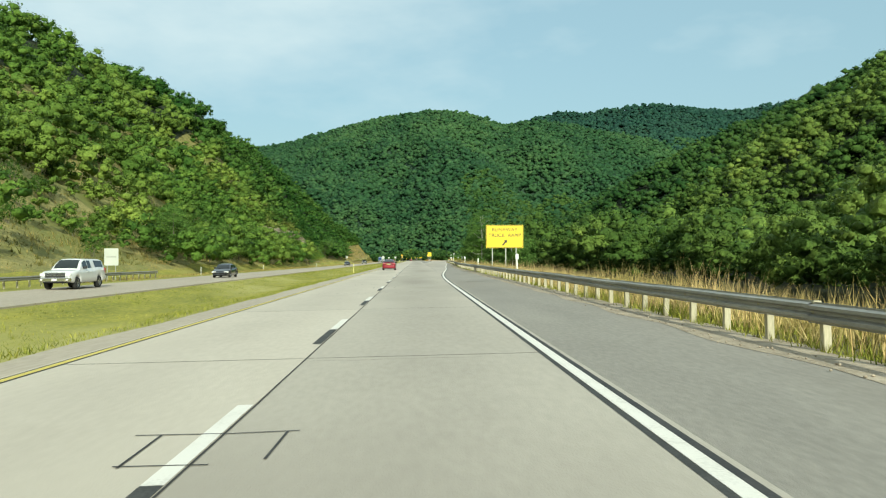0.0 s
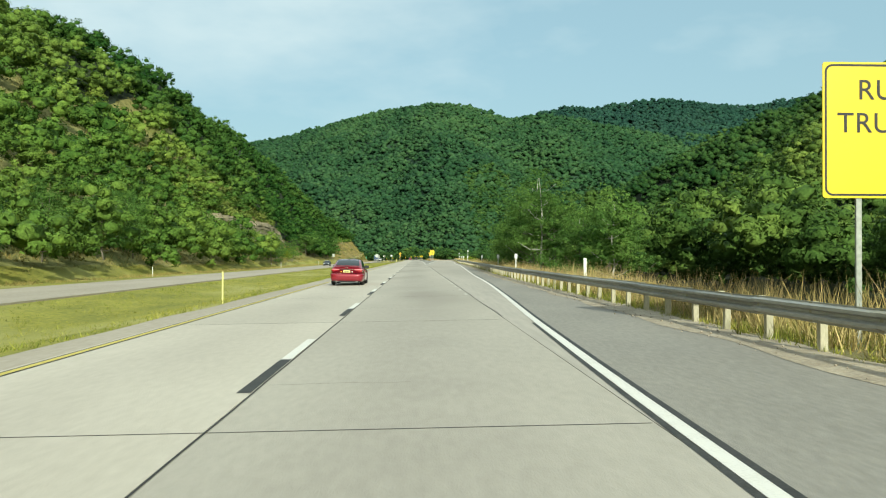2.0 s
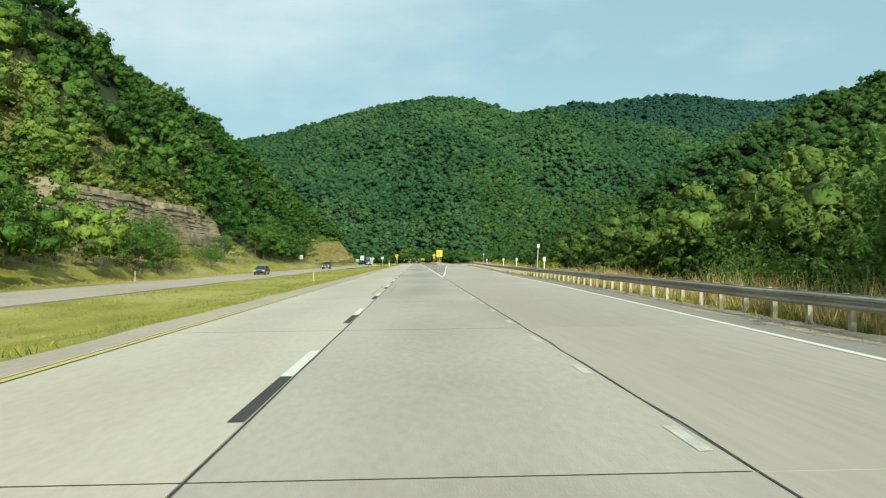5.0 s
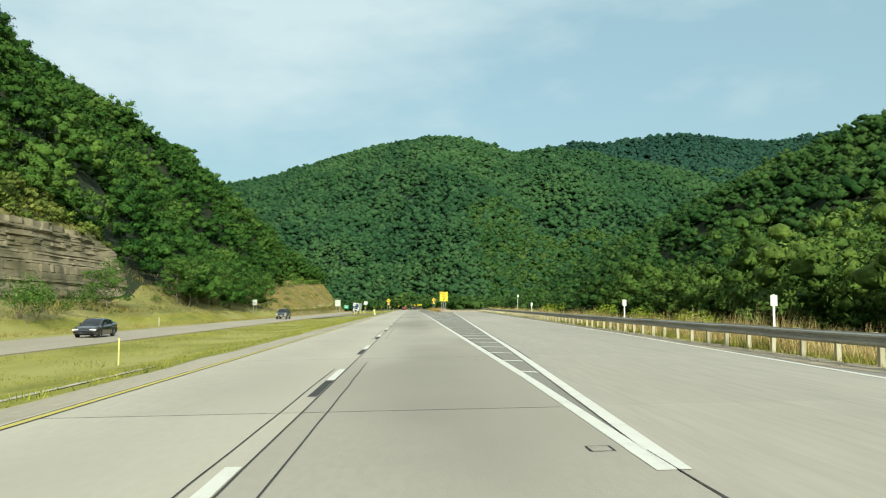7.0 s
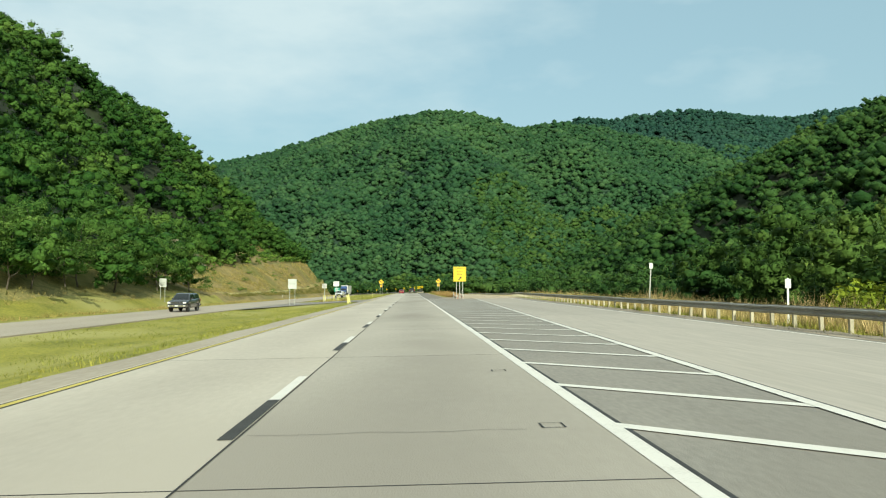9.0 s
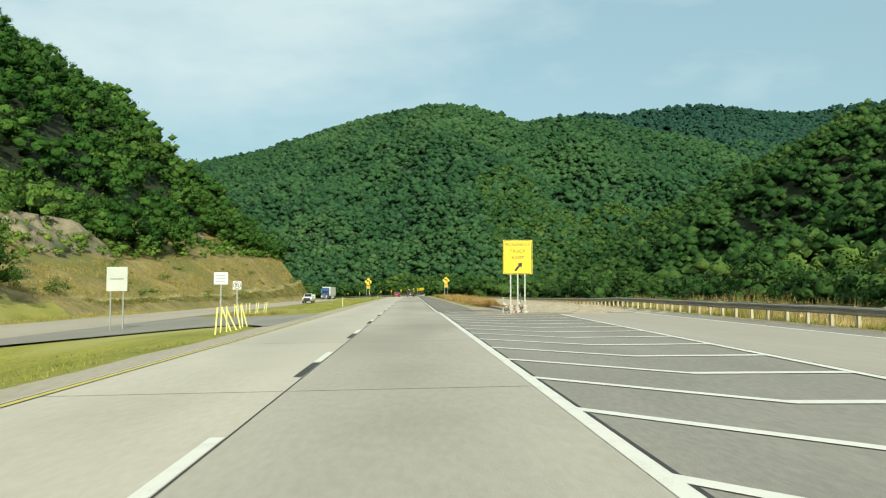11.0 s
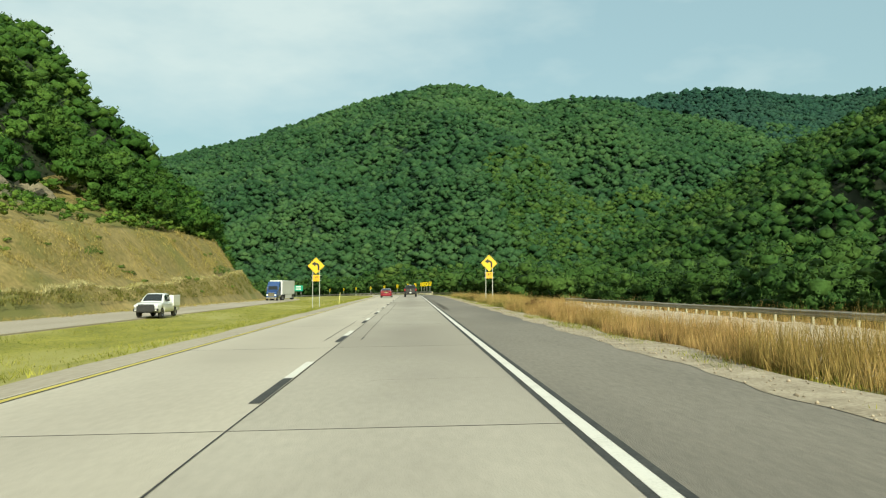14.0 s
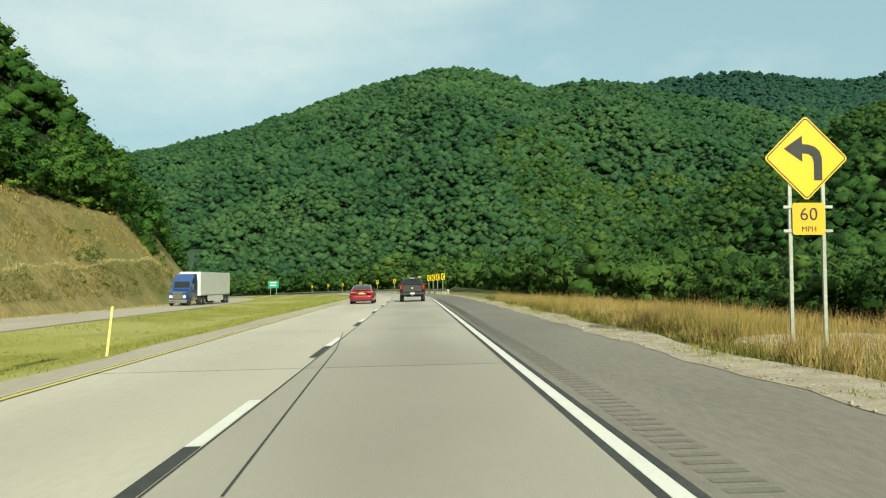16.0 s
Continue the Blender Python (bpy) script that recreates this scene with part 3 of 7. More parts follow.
part("right_shoulder", mesh_from("right_shoulder", *strip(lambda y: outer_line_x(y) + 0.22, lambda y: rail_x(y) - 0.25, span(-60, 411, 4), road_z, -0.012, 0.1), ASPHALT), None, road, "grey asphalt shoulder")
part("right_shoulder", mesh_from("right_shoulder", *strip(3.94, 7.0, span(411, 900, 5), road_z, -0.012, 0.1), ASPHALT_DARK), None, road, "dark grey asphalt shoulder")
for k in range(-4, 62):
    y0, y1 = 12.192 * k + 4.0, 12.192 * (k + 1) + 3.985
    for x0, x1 in ((-3.925, -0.006), (0.006, 3.925)):
        part("slab", mesh_from("slab", *strip(x0, x1, span(y0, y1, 7), road_z, 0.0, 0.03), CONCRETE_GREY if x0 > 0 else CONCRETE), None, road)
    if 38 < y0 < 405:
        part("slab", mesh_from("slab", *strip(lambda y: np.maximum(3.94, np.where(y > 231, gore_x(y) + 0.05, 0)), lambda y: outer_line_x(y) + 0.2, span(y0, min(y1, 412), 4), road_z, -0.001, 0.03), CONCRETE_WORN), None, road)
opposite = tagged(new("opposite_road"), "far pale carriageway across the grass median", "road", kind="structure")
part("pavement", mesh_from("pavement", *strip(lambda y: opp_near(y) - 8.6, lambda y: opp_near(y) - 0.7, span(-100, 900, 6), lambda x, y: opp_z(y), 0.0, 0.15), ASPHALT_FAR), None, opposite)


part("gore_paving", mesh_from("gore_paving", *strip(lambda y: 3.7 + 0 * y, lambda y: np.minimum(gore_x(y) + 0.05, outer_line_x(y) - 0.5), span(231, 412, 4), road_z, -0.008, 0.05), ASPHALT), None, road, "grey asphalt between the diverging lines")


def line(name, x0, x1, y0, y1, mat, label="", step=6.0, lift=0.006, owner=None, z_of=road_z):
    return part(name, mesh_from(name, *strip(x0, x1, span(y0, y1, step), z_of, lift), mat), None, owner or road, label)


for k in range(-2, 61):
    y1 = 12.192 * k
    line("lane_dash", -0.17, -0.01, y1 - 3.05, y1, WHITE_PAINT, "white lane dash", 3.1)
    line("contrast_dash", -0.17, -0.01, y1 - 6.1, y1 - 3.06, BLACK_PAINT, "black contrast dash", 3.1)
for k in range(-4, 58):
    y = 12.192 * k + 3.9925
    line("joint_seal", -3.9, 3.9, y - 0.011, y + 0.011, TAR, "dark transverse joint", 1.0, 0.003)
line("yellow_edge_line", -3.80, -3.67, -60, 900, YELLOW_PAINT, "yellow edge line", 5.0)
line("black_edge_line", -3.665, -3.625, -60, 900, BLACK_PAINT, "dark border of the yellow line", 5.0, 0.004)
line("black_edge_line", -3.85, -3.805, -60, 900, BLACK_PAINT, "dark border of the yellow line", 5.0, 0.004)
line("white_edge_line", outer_line_x, lambda y: outer_line_x(y) + 0.15, -60, 410, WHITE_PAINT, "white edge line", 3.0)
line("dark_edge_seal", lambda y: outer_line_x(y) + 0.155, lambda y: outer_line_x(y) + 0.235, -60, 130, TAR, "dark seal beside the edge line", 3.0, 0.004)
line("dark_edge_seal", lambda y: outer_line_x(y) - 0.075, lambda y: outer_line_x(y) - 0.005, -60, 76, BLACK_PAINT, "dark border of the white line", 3.0, 0.004)
line("gore_line", lambda y: np.interp(y, [231, 240, 250], [3.74, 3.82, 3.81]), lambda y: np.interp(y, [231, 240], [3.92, 4.0]), 231, 414, WHITE_PAINT, "white gore line", 3.0)
line("gore_line", gore_x, lambda y: gore_x(y) + 0.19, 231, 405, WHITE_PAINT, "white gore line", 4.0, 0.008)
line("dark_gore_seal", lambda y: np.interp(y, [240, 250], [4.01, 4.005]), lambda y: np.interp(y, [240, 250], [4.03, 4.06]), 246, 404, TAR, "dark seal beside the gore line", 3.0, 0.004)
line("dark_gore_seal", lambda y: gore_x(y) + 0.195, lambda y: gore_x(y) + 0.235, 246, 400, TAR, "dark seal beside the gore line", 4.0, 0.006)
line("white_edge_line", 3.69, 3.85, 414, 900, WHITE_PAINT, "white edge line", 5.0)
line("dark_edge_seal", 3.60, 3.685, 416, 640, BLACK_PAINT, "dark border of the white line", 5.0, 0.005)
line("dark_edge_seal", 3.855, 3.945, 416, 640, BLACK_PAINT, "dark border of the white line", 5.0, 0.007)
for k in range(-7, 41):
    y = float(np.interp(k, [-7, 0, 8, 30, 38, 42], [242.1, 268.5, 299.1, 382.4, 410.7, 424.0]))
    left = 3.95 if k < 39 else 4.4
    right = float(min(gore_x(y - 2) + 0.02, 10.0)) if k < 38 else (8.25, 6.9, 7.05)[k - 38]
    if right < 4.1:
        continue
    bend = min(right, 6.75)
    yb = y - float(np.interp(y, [285, 400], [0.95, 1.42])) * (bend - left)
    verts, faces = [], []
    for (px, py) in ((left, y), (bend, yb), (right, yb - 0.15 * (right - bend))):
        for w in (-0.13, 0.13):
            verts.append((px, py + w * 1.3, float(road_z(px, py)) + 0.005))
    faces = [(0, 2, 3, 1), (2, 4, 5, 3)]
    if right - bend < 0.05:
        verts, faces = verts[:4], faces[:1]
    part("gore_bar", mesh_from("gore_bar", verts, faces, WHITE_PAINT), None, road, "white diagonal gore bar")


def rumble_strip(x0, x1, y0, y1):
    """Short flat strips across the shoulder beside the edge line, darkened for the shade in milled grooves."""
    verts, faces = [], []
    for k in range(int((y1 - y0) / 0.30)):
        y = y0 + 0.30 * k
        for x, yy in ((x0, y), (x1, y), (x1, y + 0.13), (x0, y + 0.13)):
            verts.append((x + float(axis(yy)), yy, float(road_z(x, yy)) - 0.008))
        faces.append(tuple(range(4 * k, 4 * k + 4)))
    return tagged(part("rumble_strip", mesh_from("rumble_strip", verts, faces, RUMBLE), None, road, "row of flat strips darkened like milled grooves"), kind="stuff")


rumble_strip(4.12, 4.52, 512, 600)


# ---- woods ----
def rounded(me, normals):
    """Leaf clumps take the light as the round crown does."""
    me.normals_split_custom_set_from_vertices(normals.astype(np.float32))
    return me


def toned(me, trees, n, rng, per=3):
    """A value of its own for each tree of a wood, for its tint."""
    tone = np.clip(rng.normal(0.45, 0.2, trees), 0, 1)
    me.attributes.new("tone", "FLOAT", "POINT").data.foreach_set("value", np.repeat(tone, n * per).astype(np.float32))
    return me


def small_form():
    bm = bmesh.new()
    bmesh.ops.create_icosphere(bm, subdivisions=1, radius=1.0)
    bm.verts.ensure_lookup_table()
    v = np.array([tuple(q.co) for q in bm.verts])
    f = np.array([[q.index for q in face.verts] for face in bm.faces])
    bm.free()
    return v, f


LOBE_V, LOBE_F = small_form()


def crown_clumps(centres, radius, height, clumps, per, leaf, rng, flat=0.62):
    """Crowns of leaf sprays: each crown holds uneven clumps, each clump a shell of small leaf sprays."""
    k = len(centres)
    q = np.arange(clumps) + 0.5
    up = 1 - 1.55 * q / clumps
    turn = q * 2.39996
    ring = np.sqrt(np.maximum(0, 1 - up * up))
    way = np.stack([np.cos(turn) * ring, np.sin(turn) * ring, up], 1)
    way = way[None] + rng.normal(0, 0.25, (k, clumps, 3))
    way /= np.linalg.norm(way, axis=2, keepdims=True)
    size = np.stack([radius, radius, height], 1)[:, None]
    mid = centres[:, None] + way * size * rng.uniform(0.42, 0.80, (k, clumps, 1))
    rc = radius[:, None] * rng.uniform(0.26, 0.46, (k, clumps)) * (3.4 / math.sqrt(clumps))
    d = rng.normal(size=(k, clumps, per, 3)) + 0.75 * way[:, :, None]
    d[..., 2] += 0.25
    d /= np.linalg.norm(d, axis=3, keepdims=True)
    c = mid[:, :, None] + d * (rc[:, :, None] * (0.45 + 0.6 * rng.uniform(size=(k, clumps, per)) ** 0.6))[..., None] * np.array([1, 1, flat])
    v = sprays(c, d, leaf, 0.32, rng)
    soft = d * 0.7 + way[:, :, None] * 0.45 + rng.normal(0, 0.18, d.shape)
    soft[..., 2] += 0.1
    soft /= np.linalg.norm(soft, axis=3, keepdims=True)
    return v.reshape(-1, 3), np.repeat(soft.reshape(-1, 3), 3, axis=0)


def sprays(c, d, leaf, loose, rng):
    """Three-cornered leaf sprays at c, facing about d."""
    nrm = d + rng.normal(0, loose, d.shape)
    nrm[..., 2] += 0.3
    nrm /= np.linalg.norm(nrm, axis=-1, keepdims=True)
    a = np.cross(nrm, rng.normal(size=d.shape))
    a /= np.linalg.norm(a, axis=-1, keepdims=True) + 1e-9
    b = np.cross(nrm, a)
    s = leaf * rng.uniform(0.5, 1.4, d.shape[:-1] + (1,))
    return np.stack([c + a * s, c - a * s * 0.7 + b * s * 0.62, c - a * s * 0.7 - b * s * 0.62], -2)


OCTA_V = np.array([(1, 0, 0), (0, 1, 0), (-1, 0, 0), (0, -1, 0), (0, 0, 1), (0, 0, -1)], float)
OCTA_F = np.array([(0, 1, 4), (1, 2, 4), (2, 3, 4), (3, 0, 4), (1, 0, 5), (2, 1, 5), (3, 2, 5), (0, 3, 5)])


def crown_boughs(centres, radius, height, boughs, per, leaf, rng, form, core=0.76, flat=0.72):
    """Full crowns: each a dome of leafy boughs, every bough a lumpy solid mass with sprays standing out of it."""
    k = len(centres)
    q = np.arange(boughs) + 0.5
    up = 1 - 1.35 * q / boughs
    turn = q * 2.39996 + rng.uniform(0, 6.28, (k, 1))
    ring = np.sqrt(np.maximum(0, 1 - up * up))
    way = np.stack([np.cos(turn) * ring, np.sin(turn) * ring, np.broadcast_to(up, turn.shape)], 2) + rng.normal(0, 0.20, (k, boughs, 3))
    way /= np.linalg.norm(way, axis=2, keepdims=True)
    size = np.stack([radius, radius, height], 1)[:, None]
    reach = rng.uniform(0.46, 0.80, (k, boughs, 1))
    reach[:, 0] = 0.15
    mid = centres[:, None] + way * size * reach
    rl = radius[:, None] * rng.uniform(0.34, 0.56, (k, boughs)) * (2.7 / math.sqrt(boughs))
    rl[:, 0] = radius * 0.54
    squash = np.array([1, 1, flat])
    form_v, form_f = form
    m = len(form_v)
    lump = 1 + 0.26 * rng.uniform(-1, 1, (k, boughs, m, 1))
    body = mid[:, :, None] + form_v * lump * rl[..., None, None] * core * squash
    bn = form_v * 0.8 + way[:, :, None] * 0.45 + rng.normal(0, 0.12, body.shape)
    bn /= np.linalg.norm(bn, axis=3, keepdims=True)
    faces = (np.arange(k * boughs)[:, None, None] * m + form_f[None]).reshape(-1)
    d = rng.normal(size=(k, boughs, per, 3)) + 0.6 * way[:, :, None]
    d[..., 2] += 0.25
    d /= np.linalg.norm(d, axis=3, keepdims=True)
    c = mid[:, :, None] + d * (rl[:, :, None] * rng.uniform(core * 0.97, 1.0 + 0.18 * core / 0.8, (k, boughs, per)))[..., None] * squash
    v = sprays(c, d, leaf, 0.42, rng)
    soft = d * 0.8 + way[:, :, None] * 0.4 + rng.normal(0, 0.14, d.shape)
    soft /= np.linalg.norm(soft, axis=3, keepdims=True)
    return body.reshape(-1, 3), faces, bn.reshape(-1, 3), v.reshape(-1, 3), np.repeat(soft.reshape(-1, 3), 3, axis=0)


def woods(name, label, xs, ys, spacing, keep, radius, boughs, per, leaf, mat, seed, tall=1.0, stem=0.55, far=False, core=0.58):
    """A wood: crowns of boughs, with per leaf sprays on each bough."""
    rng = np.random.default_rng(seed)
    gx, gy = np.meshgrid(np.arange(*xs, spacing), np.arange(*ys, spacing))
    x = gx.ravel() + rng.uniform(-0.5, 0.5, gx.size) * spacing
    y = gy.ravel() + rng.uniform(-0.5, 0.5, gx.size) * spacing
    ok = keep(x, y, rng)
    x, y = x[ok], y[ok]
    r = radius * rng.uniform(0.62, 1.38, len(x))
    h = r * tall * rng.uniform(0.8, 1.3, len(x))
    c = np.stack([x, y, ground_z(x, y) + h * (stem + 0.55)], 1)
    form = (OCTA_V, OCTA_F) if far else (LOBE_V, LOBE_F)
    bv, bf, bn, v, nv = crown_boughs(c, r, h, boughs, per, leaf, rng, form, core)
    me = arrays_mesh(name, np.concatenate([bv, v]), np.concatenate([bf, np.arange(len(v)) + len(bv)]), 3, mat)
    me.polygons.foreach_set("use_smooth", [True] * len(me.polygons))
    tone = np.clip(rng.normal(0.45, 0.22, (len(x), 1)) + rng.normal(0, 0.09, (len(x), boughs)), 0, 1).ravel()
    me.attributes.new("tone", "FLOAT", "POINT").data.foreach_set("value", np.concatenate([np.repeat(tone, len(form[0])), np.repeat(tone, per * 3)]).astype(np.float32))
    rounded(me, np.concatenate([bn, nv]))
    return tagged(new(name, me), label, "forest", kind="stuff")


def open_slope(x, y):
    """Where the left slope lies open: benches, rock faces and the grassed bank."""
    d = toe(y) - x
    wave = np.sin(y * 0.052 + 0.5) + 0.8 * np.sin(y * 0.13 + d * 0.10) + 0.6 * np.sin(d * 0.35 + y * 0.02)
    benches = (y > 66) & (y < 148) & (d > 7) & (d < 25) & (wave > -0.7)
    benches |= (y >= 148) & (y < 262) & (d > 11) & (d < 30) & (wave > 0.6)
    benches |= (y > 245) & (y < 314) & (np.abs(d - np.interp(y, [245, 312], [61, 48])) < 2.4)
    cliff = (y > 262) & (y < 366) & (d < 25)
    ledges = (y > 440) & (y < 700) & (d < 33) & (np.sin(y * 0.075 - 0.6) > 0.6)
    return benches | cliff | ledges


def open_scrub(x, y):
    return open_slope(x, y) | ((y > 266) & (y < 366) & (toe(y) - x < 27)) | ((y > 440) & (y < 725) & (toe(y) - x < 30))


def on_left(x, y, rng):
    d = toe(y) - x
    start = np.interp(y, [0, 60, 100, 112, 262, 268, 364, 370, 432, 450, 700, 715, 745], [5, 5, 5, -2.5, -2.5, 4, 4, 0.5, 1, 19, 19, 16, 4])
    start = np.where((y > 446) & (y < 706), bank_crest(y) + 1.0, start)
    ok = (d > start) & (d < np.where((y > 420) & (y < 860), 124, 92))
    ok &= ~((y > 266) & (y < 364) & (d > 4) & (d < 18))
    over = d - bank_crest(y)
    ok &= ~((y > 446) & (y < 509) & (over < 13)) & ~((y > 566) & (y < 600) & (over < 8) & (rng.uniform(size=len(x)) < 0.8))
    ok &= ~((y > 537) & (y < 606) & (d < 34) & (rng.uniform(size=len(x)) < 0.92))
    ok &= ~((y > 55) & (y < 107) & (d < 23) & (rng.uniform(size=len(x)) < 0.92))
    return ok & ~(open_slope(x, y) & (rng.uniform(size=len(x)) < 0.72))


def on_right(x, y, rng):
    rx = rail_x(y)
    front = np.interp(y, [0, 118, 128, 185, 205, 420, 500, 700], [38, 36, 19, 16, 22, 22, 26, 18])
    return (x > rx + front) & (x < 345) & (x < 60 + 0.60 * (y + 120) + 60)


def on_front(x, y, rng):
    return (front_hill(x, y) > -3) & (y < front_crest(x) + 16) & (right_hill(x, y) < front_hill(x, y) + 8) & (x > -0.46 * (y + 60)) & (x < 0.55 * y) & ~((x > 230) & (front_hill(x, y) < 55)) & ~((x < -150) & (front_hill(x, y) < 25))


def on_back(x, y, rng):
    return (back_ridge(x, y) > 160) & (y < 2005) & (back_ridge(x, y) > front_hill(x, y))


def on_floor(x, y, rng):
    a = axis(y)
    return ((x > a + 26) | (x < a - 52) | (y > 904)) & (x < 330) & (x > -330) & (front_hill(x, y) < 0) & (left_hill(x, y) < 1) & (right_hill(x, y) < 2)


LEFT_IN = 26
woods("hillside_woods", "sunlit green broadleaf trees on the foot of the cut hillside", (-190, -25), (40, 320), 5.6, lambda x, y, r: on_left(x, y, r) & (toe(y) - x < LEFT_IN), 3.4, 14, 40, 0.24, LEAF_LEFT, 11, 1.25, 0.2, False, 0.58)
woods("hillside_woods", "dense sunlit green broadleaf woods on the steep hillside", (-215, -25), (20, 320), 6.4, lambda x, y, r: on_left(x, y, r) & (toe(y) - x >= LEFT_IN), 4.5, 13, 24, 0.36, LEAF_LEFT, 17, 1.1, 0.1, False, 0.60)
# past y 320 the slope's shade comes from the darker leaf copy
woods("hillside_woods", "shade-toned green broadleaf trees above the grassed bank", (-190, -25), (320, 1000), 5.8, lambda x, y, r: on_left(x, y, r) & (toe(y) - x < LEFT_IN), 3.7, 14, 32, 0.28, LEAF_SHADED, 28, 1.3, 0.2, False, 0.58)
woods("hillside_woods", "shade-toned green broadleaf woods on the steep hillside", (-215, -25), (320, 700), 6.5, lambda x, y, r: on_left(x, y, r) & (toe(y) - x >= LEFT_IN), 4.5, 12, 22, 0.42, LEAF_SHADED, 29, 1.05, 0.05, False, 0.60)
woods("hillside_woods", "shade-toned green broadleaf woods on the hillside by the bend", (-215, -25), (700, 1000), 7.0, lambda x, y, r: on_left(x, y, r) & (toe(y) - x >= LEFT_IN), 5.0, 9, 9, 0.5, LEAF_SHADED, 30, 1.1, 0.05, True, 0.84)
woods("hillside_woods", "tall trees along the top of the grassed bank", (-90, -40), (508, 722), 6.2, lambda x, y, r: (toe(y) - x > bank_crest(y) + 1.5) & (toe(y) - x < 36) & (y > 510) & ((y < 537) | (y > 606)), 4.2, 17, 44, 0.30, LEAF_SHADED, 23, 1.1, 0.3, False, 0.56)
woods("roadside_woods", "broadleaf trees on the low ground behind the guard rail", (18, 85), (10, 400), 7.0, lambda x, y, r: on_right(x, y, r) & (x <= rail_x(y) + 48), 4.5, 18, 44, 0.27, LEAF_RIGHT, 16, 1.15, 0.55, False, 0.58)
# from y 400 the leaf colour itself is darkened for shade
woods("roadside_woods", "shade-toned green broadleaf trees on the low ground behind the guard rail", (18, 85), (400, 720), 7.0, lambda x, y, r: on_right(x, y, r) & (x <= rail_x(y) + 48), 4.3, 18, 44, 0.27, LEAF_MID_SHADED, 26, 1.2, 0.15, False, 0.58)
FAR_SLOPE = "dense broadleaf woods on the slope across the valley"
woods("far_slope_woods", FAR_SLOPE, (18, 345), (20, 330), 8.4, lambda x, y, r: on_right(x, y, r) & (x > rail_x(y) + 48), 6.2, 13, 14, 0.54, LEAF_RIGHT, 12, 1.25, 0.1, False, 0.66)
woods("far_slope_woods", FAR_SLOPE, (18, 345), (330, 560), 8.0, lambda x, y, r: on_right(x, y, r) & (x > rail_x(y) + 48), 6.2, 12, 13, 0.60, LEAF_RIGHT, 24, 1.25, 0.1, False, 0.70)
woods("far_slope_woods", FAR_SLOPE, (18, 345), (560, 1250), 7.8, lambda x, y, r: on_right(x, y, r) & (x > rail_x(y) + 48), 5.8, 9, 7, 0.66, LEAF_MID_SHADED, 22, 1.25, 0.1, True, 0.96)
woods("mountain_woods", "green forest on the foot of the mountain ahead", (-520, 520), (900, 1180), 7.6, on_front, 5.4, 8, 4, 0.55, LEAF_FRONT_HAZED, 13, 1.2, 0.15, True, 1.05)
woods("mountain_woods", "unbroken green forest up the mountain ahead", (-900, 620), (1180, 2420), 8.0, on_front, 5.6, 5, 1, 0.6, LEAF_FRONT_HAZED, 18, 1.15, 0.15, True, 1.15)
woods("ridge_woods", "forest on the farthest ridge with bluish haze in its colour", (100, 1100), (1500, 2010), 8.8, on_back, 6.0, 5, 1, 0.7, LEAF_RIDGE_HAZED, 14, 1.05, 0.15, True, 1.15)
woods("valley_woods", "trees on the valley floor beyond the bend", (-330, 330), (640, 1100), 7.6, on_floor, 4.6, 9, 13, 0.5, LEAF_MID_SHADED, 15, 1.2, 0.15, False, 0.62)
woods("bank_scrub", "low green scrub above the grassed bank and on the benches", (-110, -30), (40, 730), 3.4, lambda x, y, r: (left_hill(x, y) > 0) & (toe(y) - x > np.where(y > 440, bank_crest(y) + 0.5, np.interp(y, [60, 262, 270, 360], [7, 7, 16.5, 16.5]))) & (toe(y) - x < np.where(y > 440, 40, 54)) & open_scrub(x, y) & (r.uniform(size=len(x)) < np.where(y > 440, 0.8, 0.75)), 1.3, 6, 16, 0.18, LEAF_LEFT, 19, 1.0, 0.3)
woods("cliff_scrub", "olive scrub and saplings on the slope above the sandstone", (-75, -44), (264, 374), 2.4, lambda x, y, r: (toe(y) - x > 15.9) & (toe(y) - x < 29) & (r.uniform(size=len(x)) < 0.75), 1.4, 7, 18, 0.17, LEAF_OLIVE, 31, 1.15, 0.3)
woods("bank_brush", "low weeds and brush on the grassed bank", (-75, -26), (436, 730), 2.3, lambda x, y, r: (toe(y) - x > 0.5) & (toe(y) - x < bank_crest(y) + 0.5) & (np.sin(y * 0.21 + x * 0.3) + np.sin(y * 0.07 - x * 0.5) + r.normal(0, 0.8, len(x)) > 1.7), 0.55, 4, 9, 0.13, LEAF_OLIVE, 25, 0.8, 0.2)


# ---- guard rail ----
def rail_profile():
    return [(0.0, -0.155), (0.0, -0.13), (-0.075, -0.10), (-0.075, -0.055), (-0.005, -0.02), (-0.005, 0.02), (-0.075, 0.055), (-0.075, 0.10), (0.0, 0.13), (0.0, 0.155)]


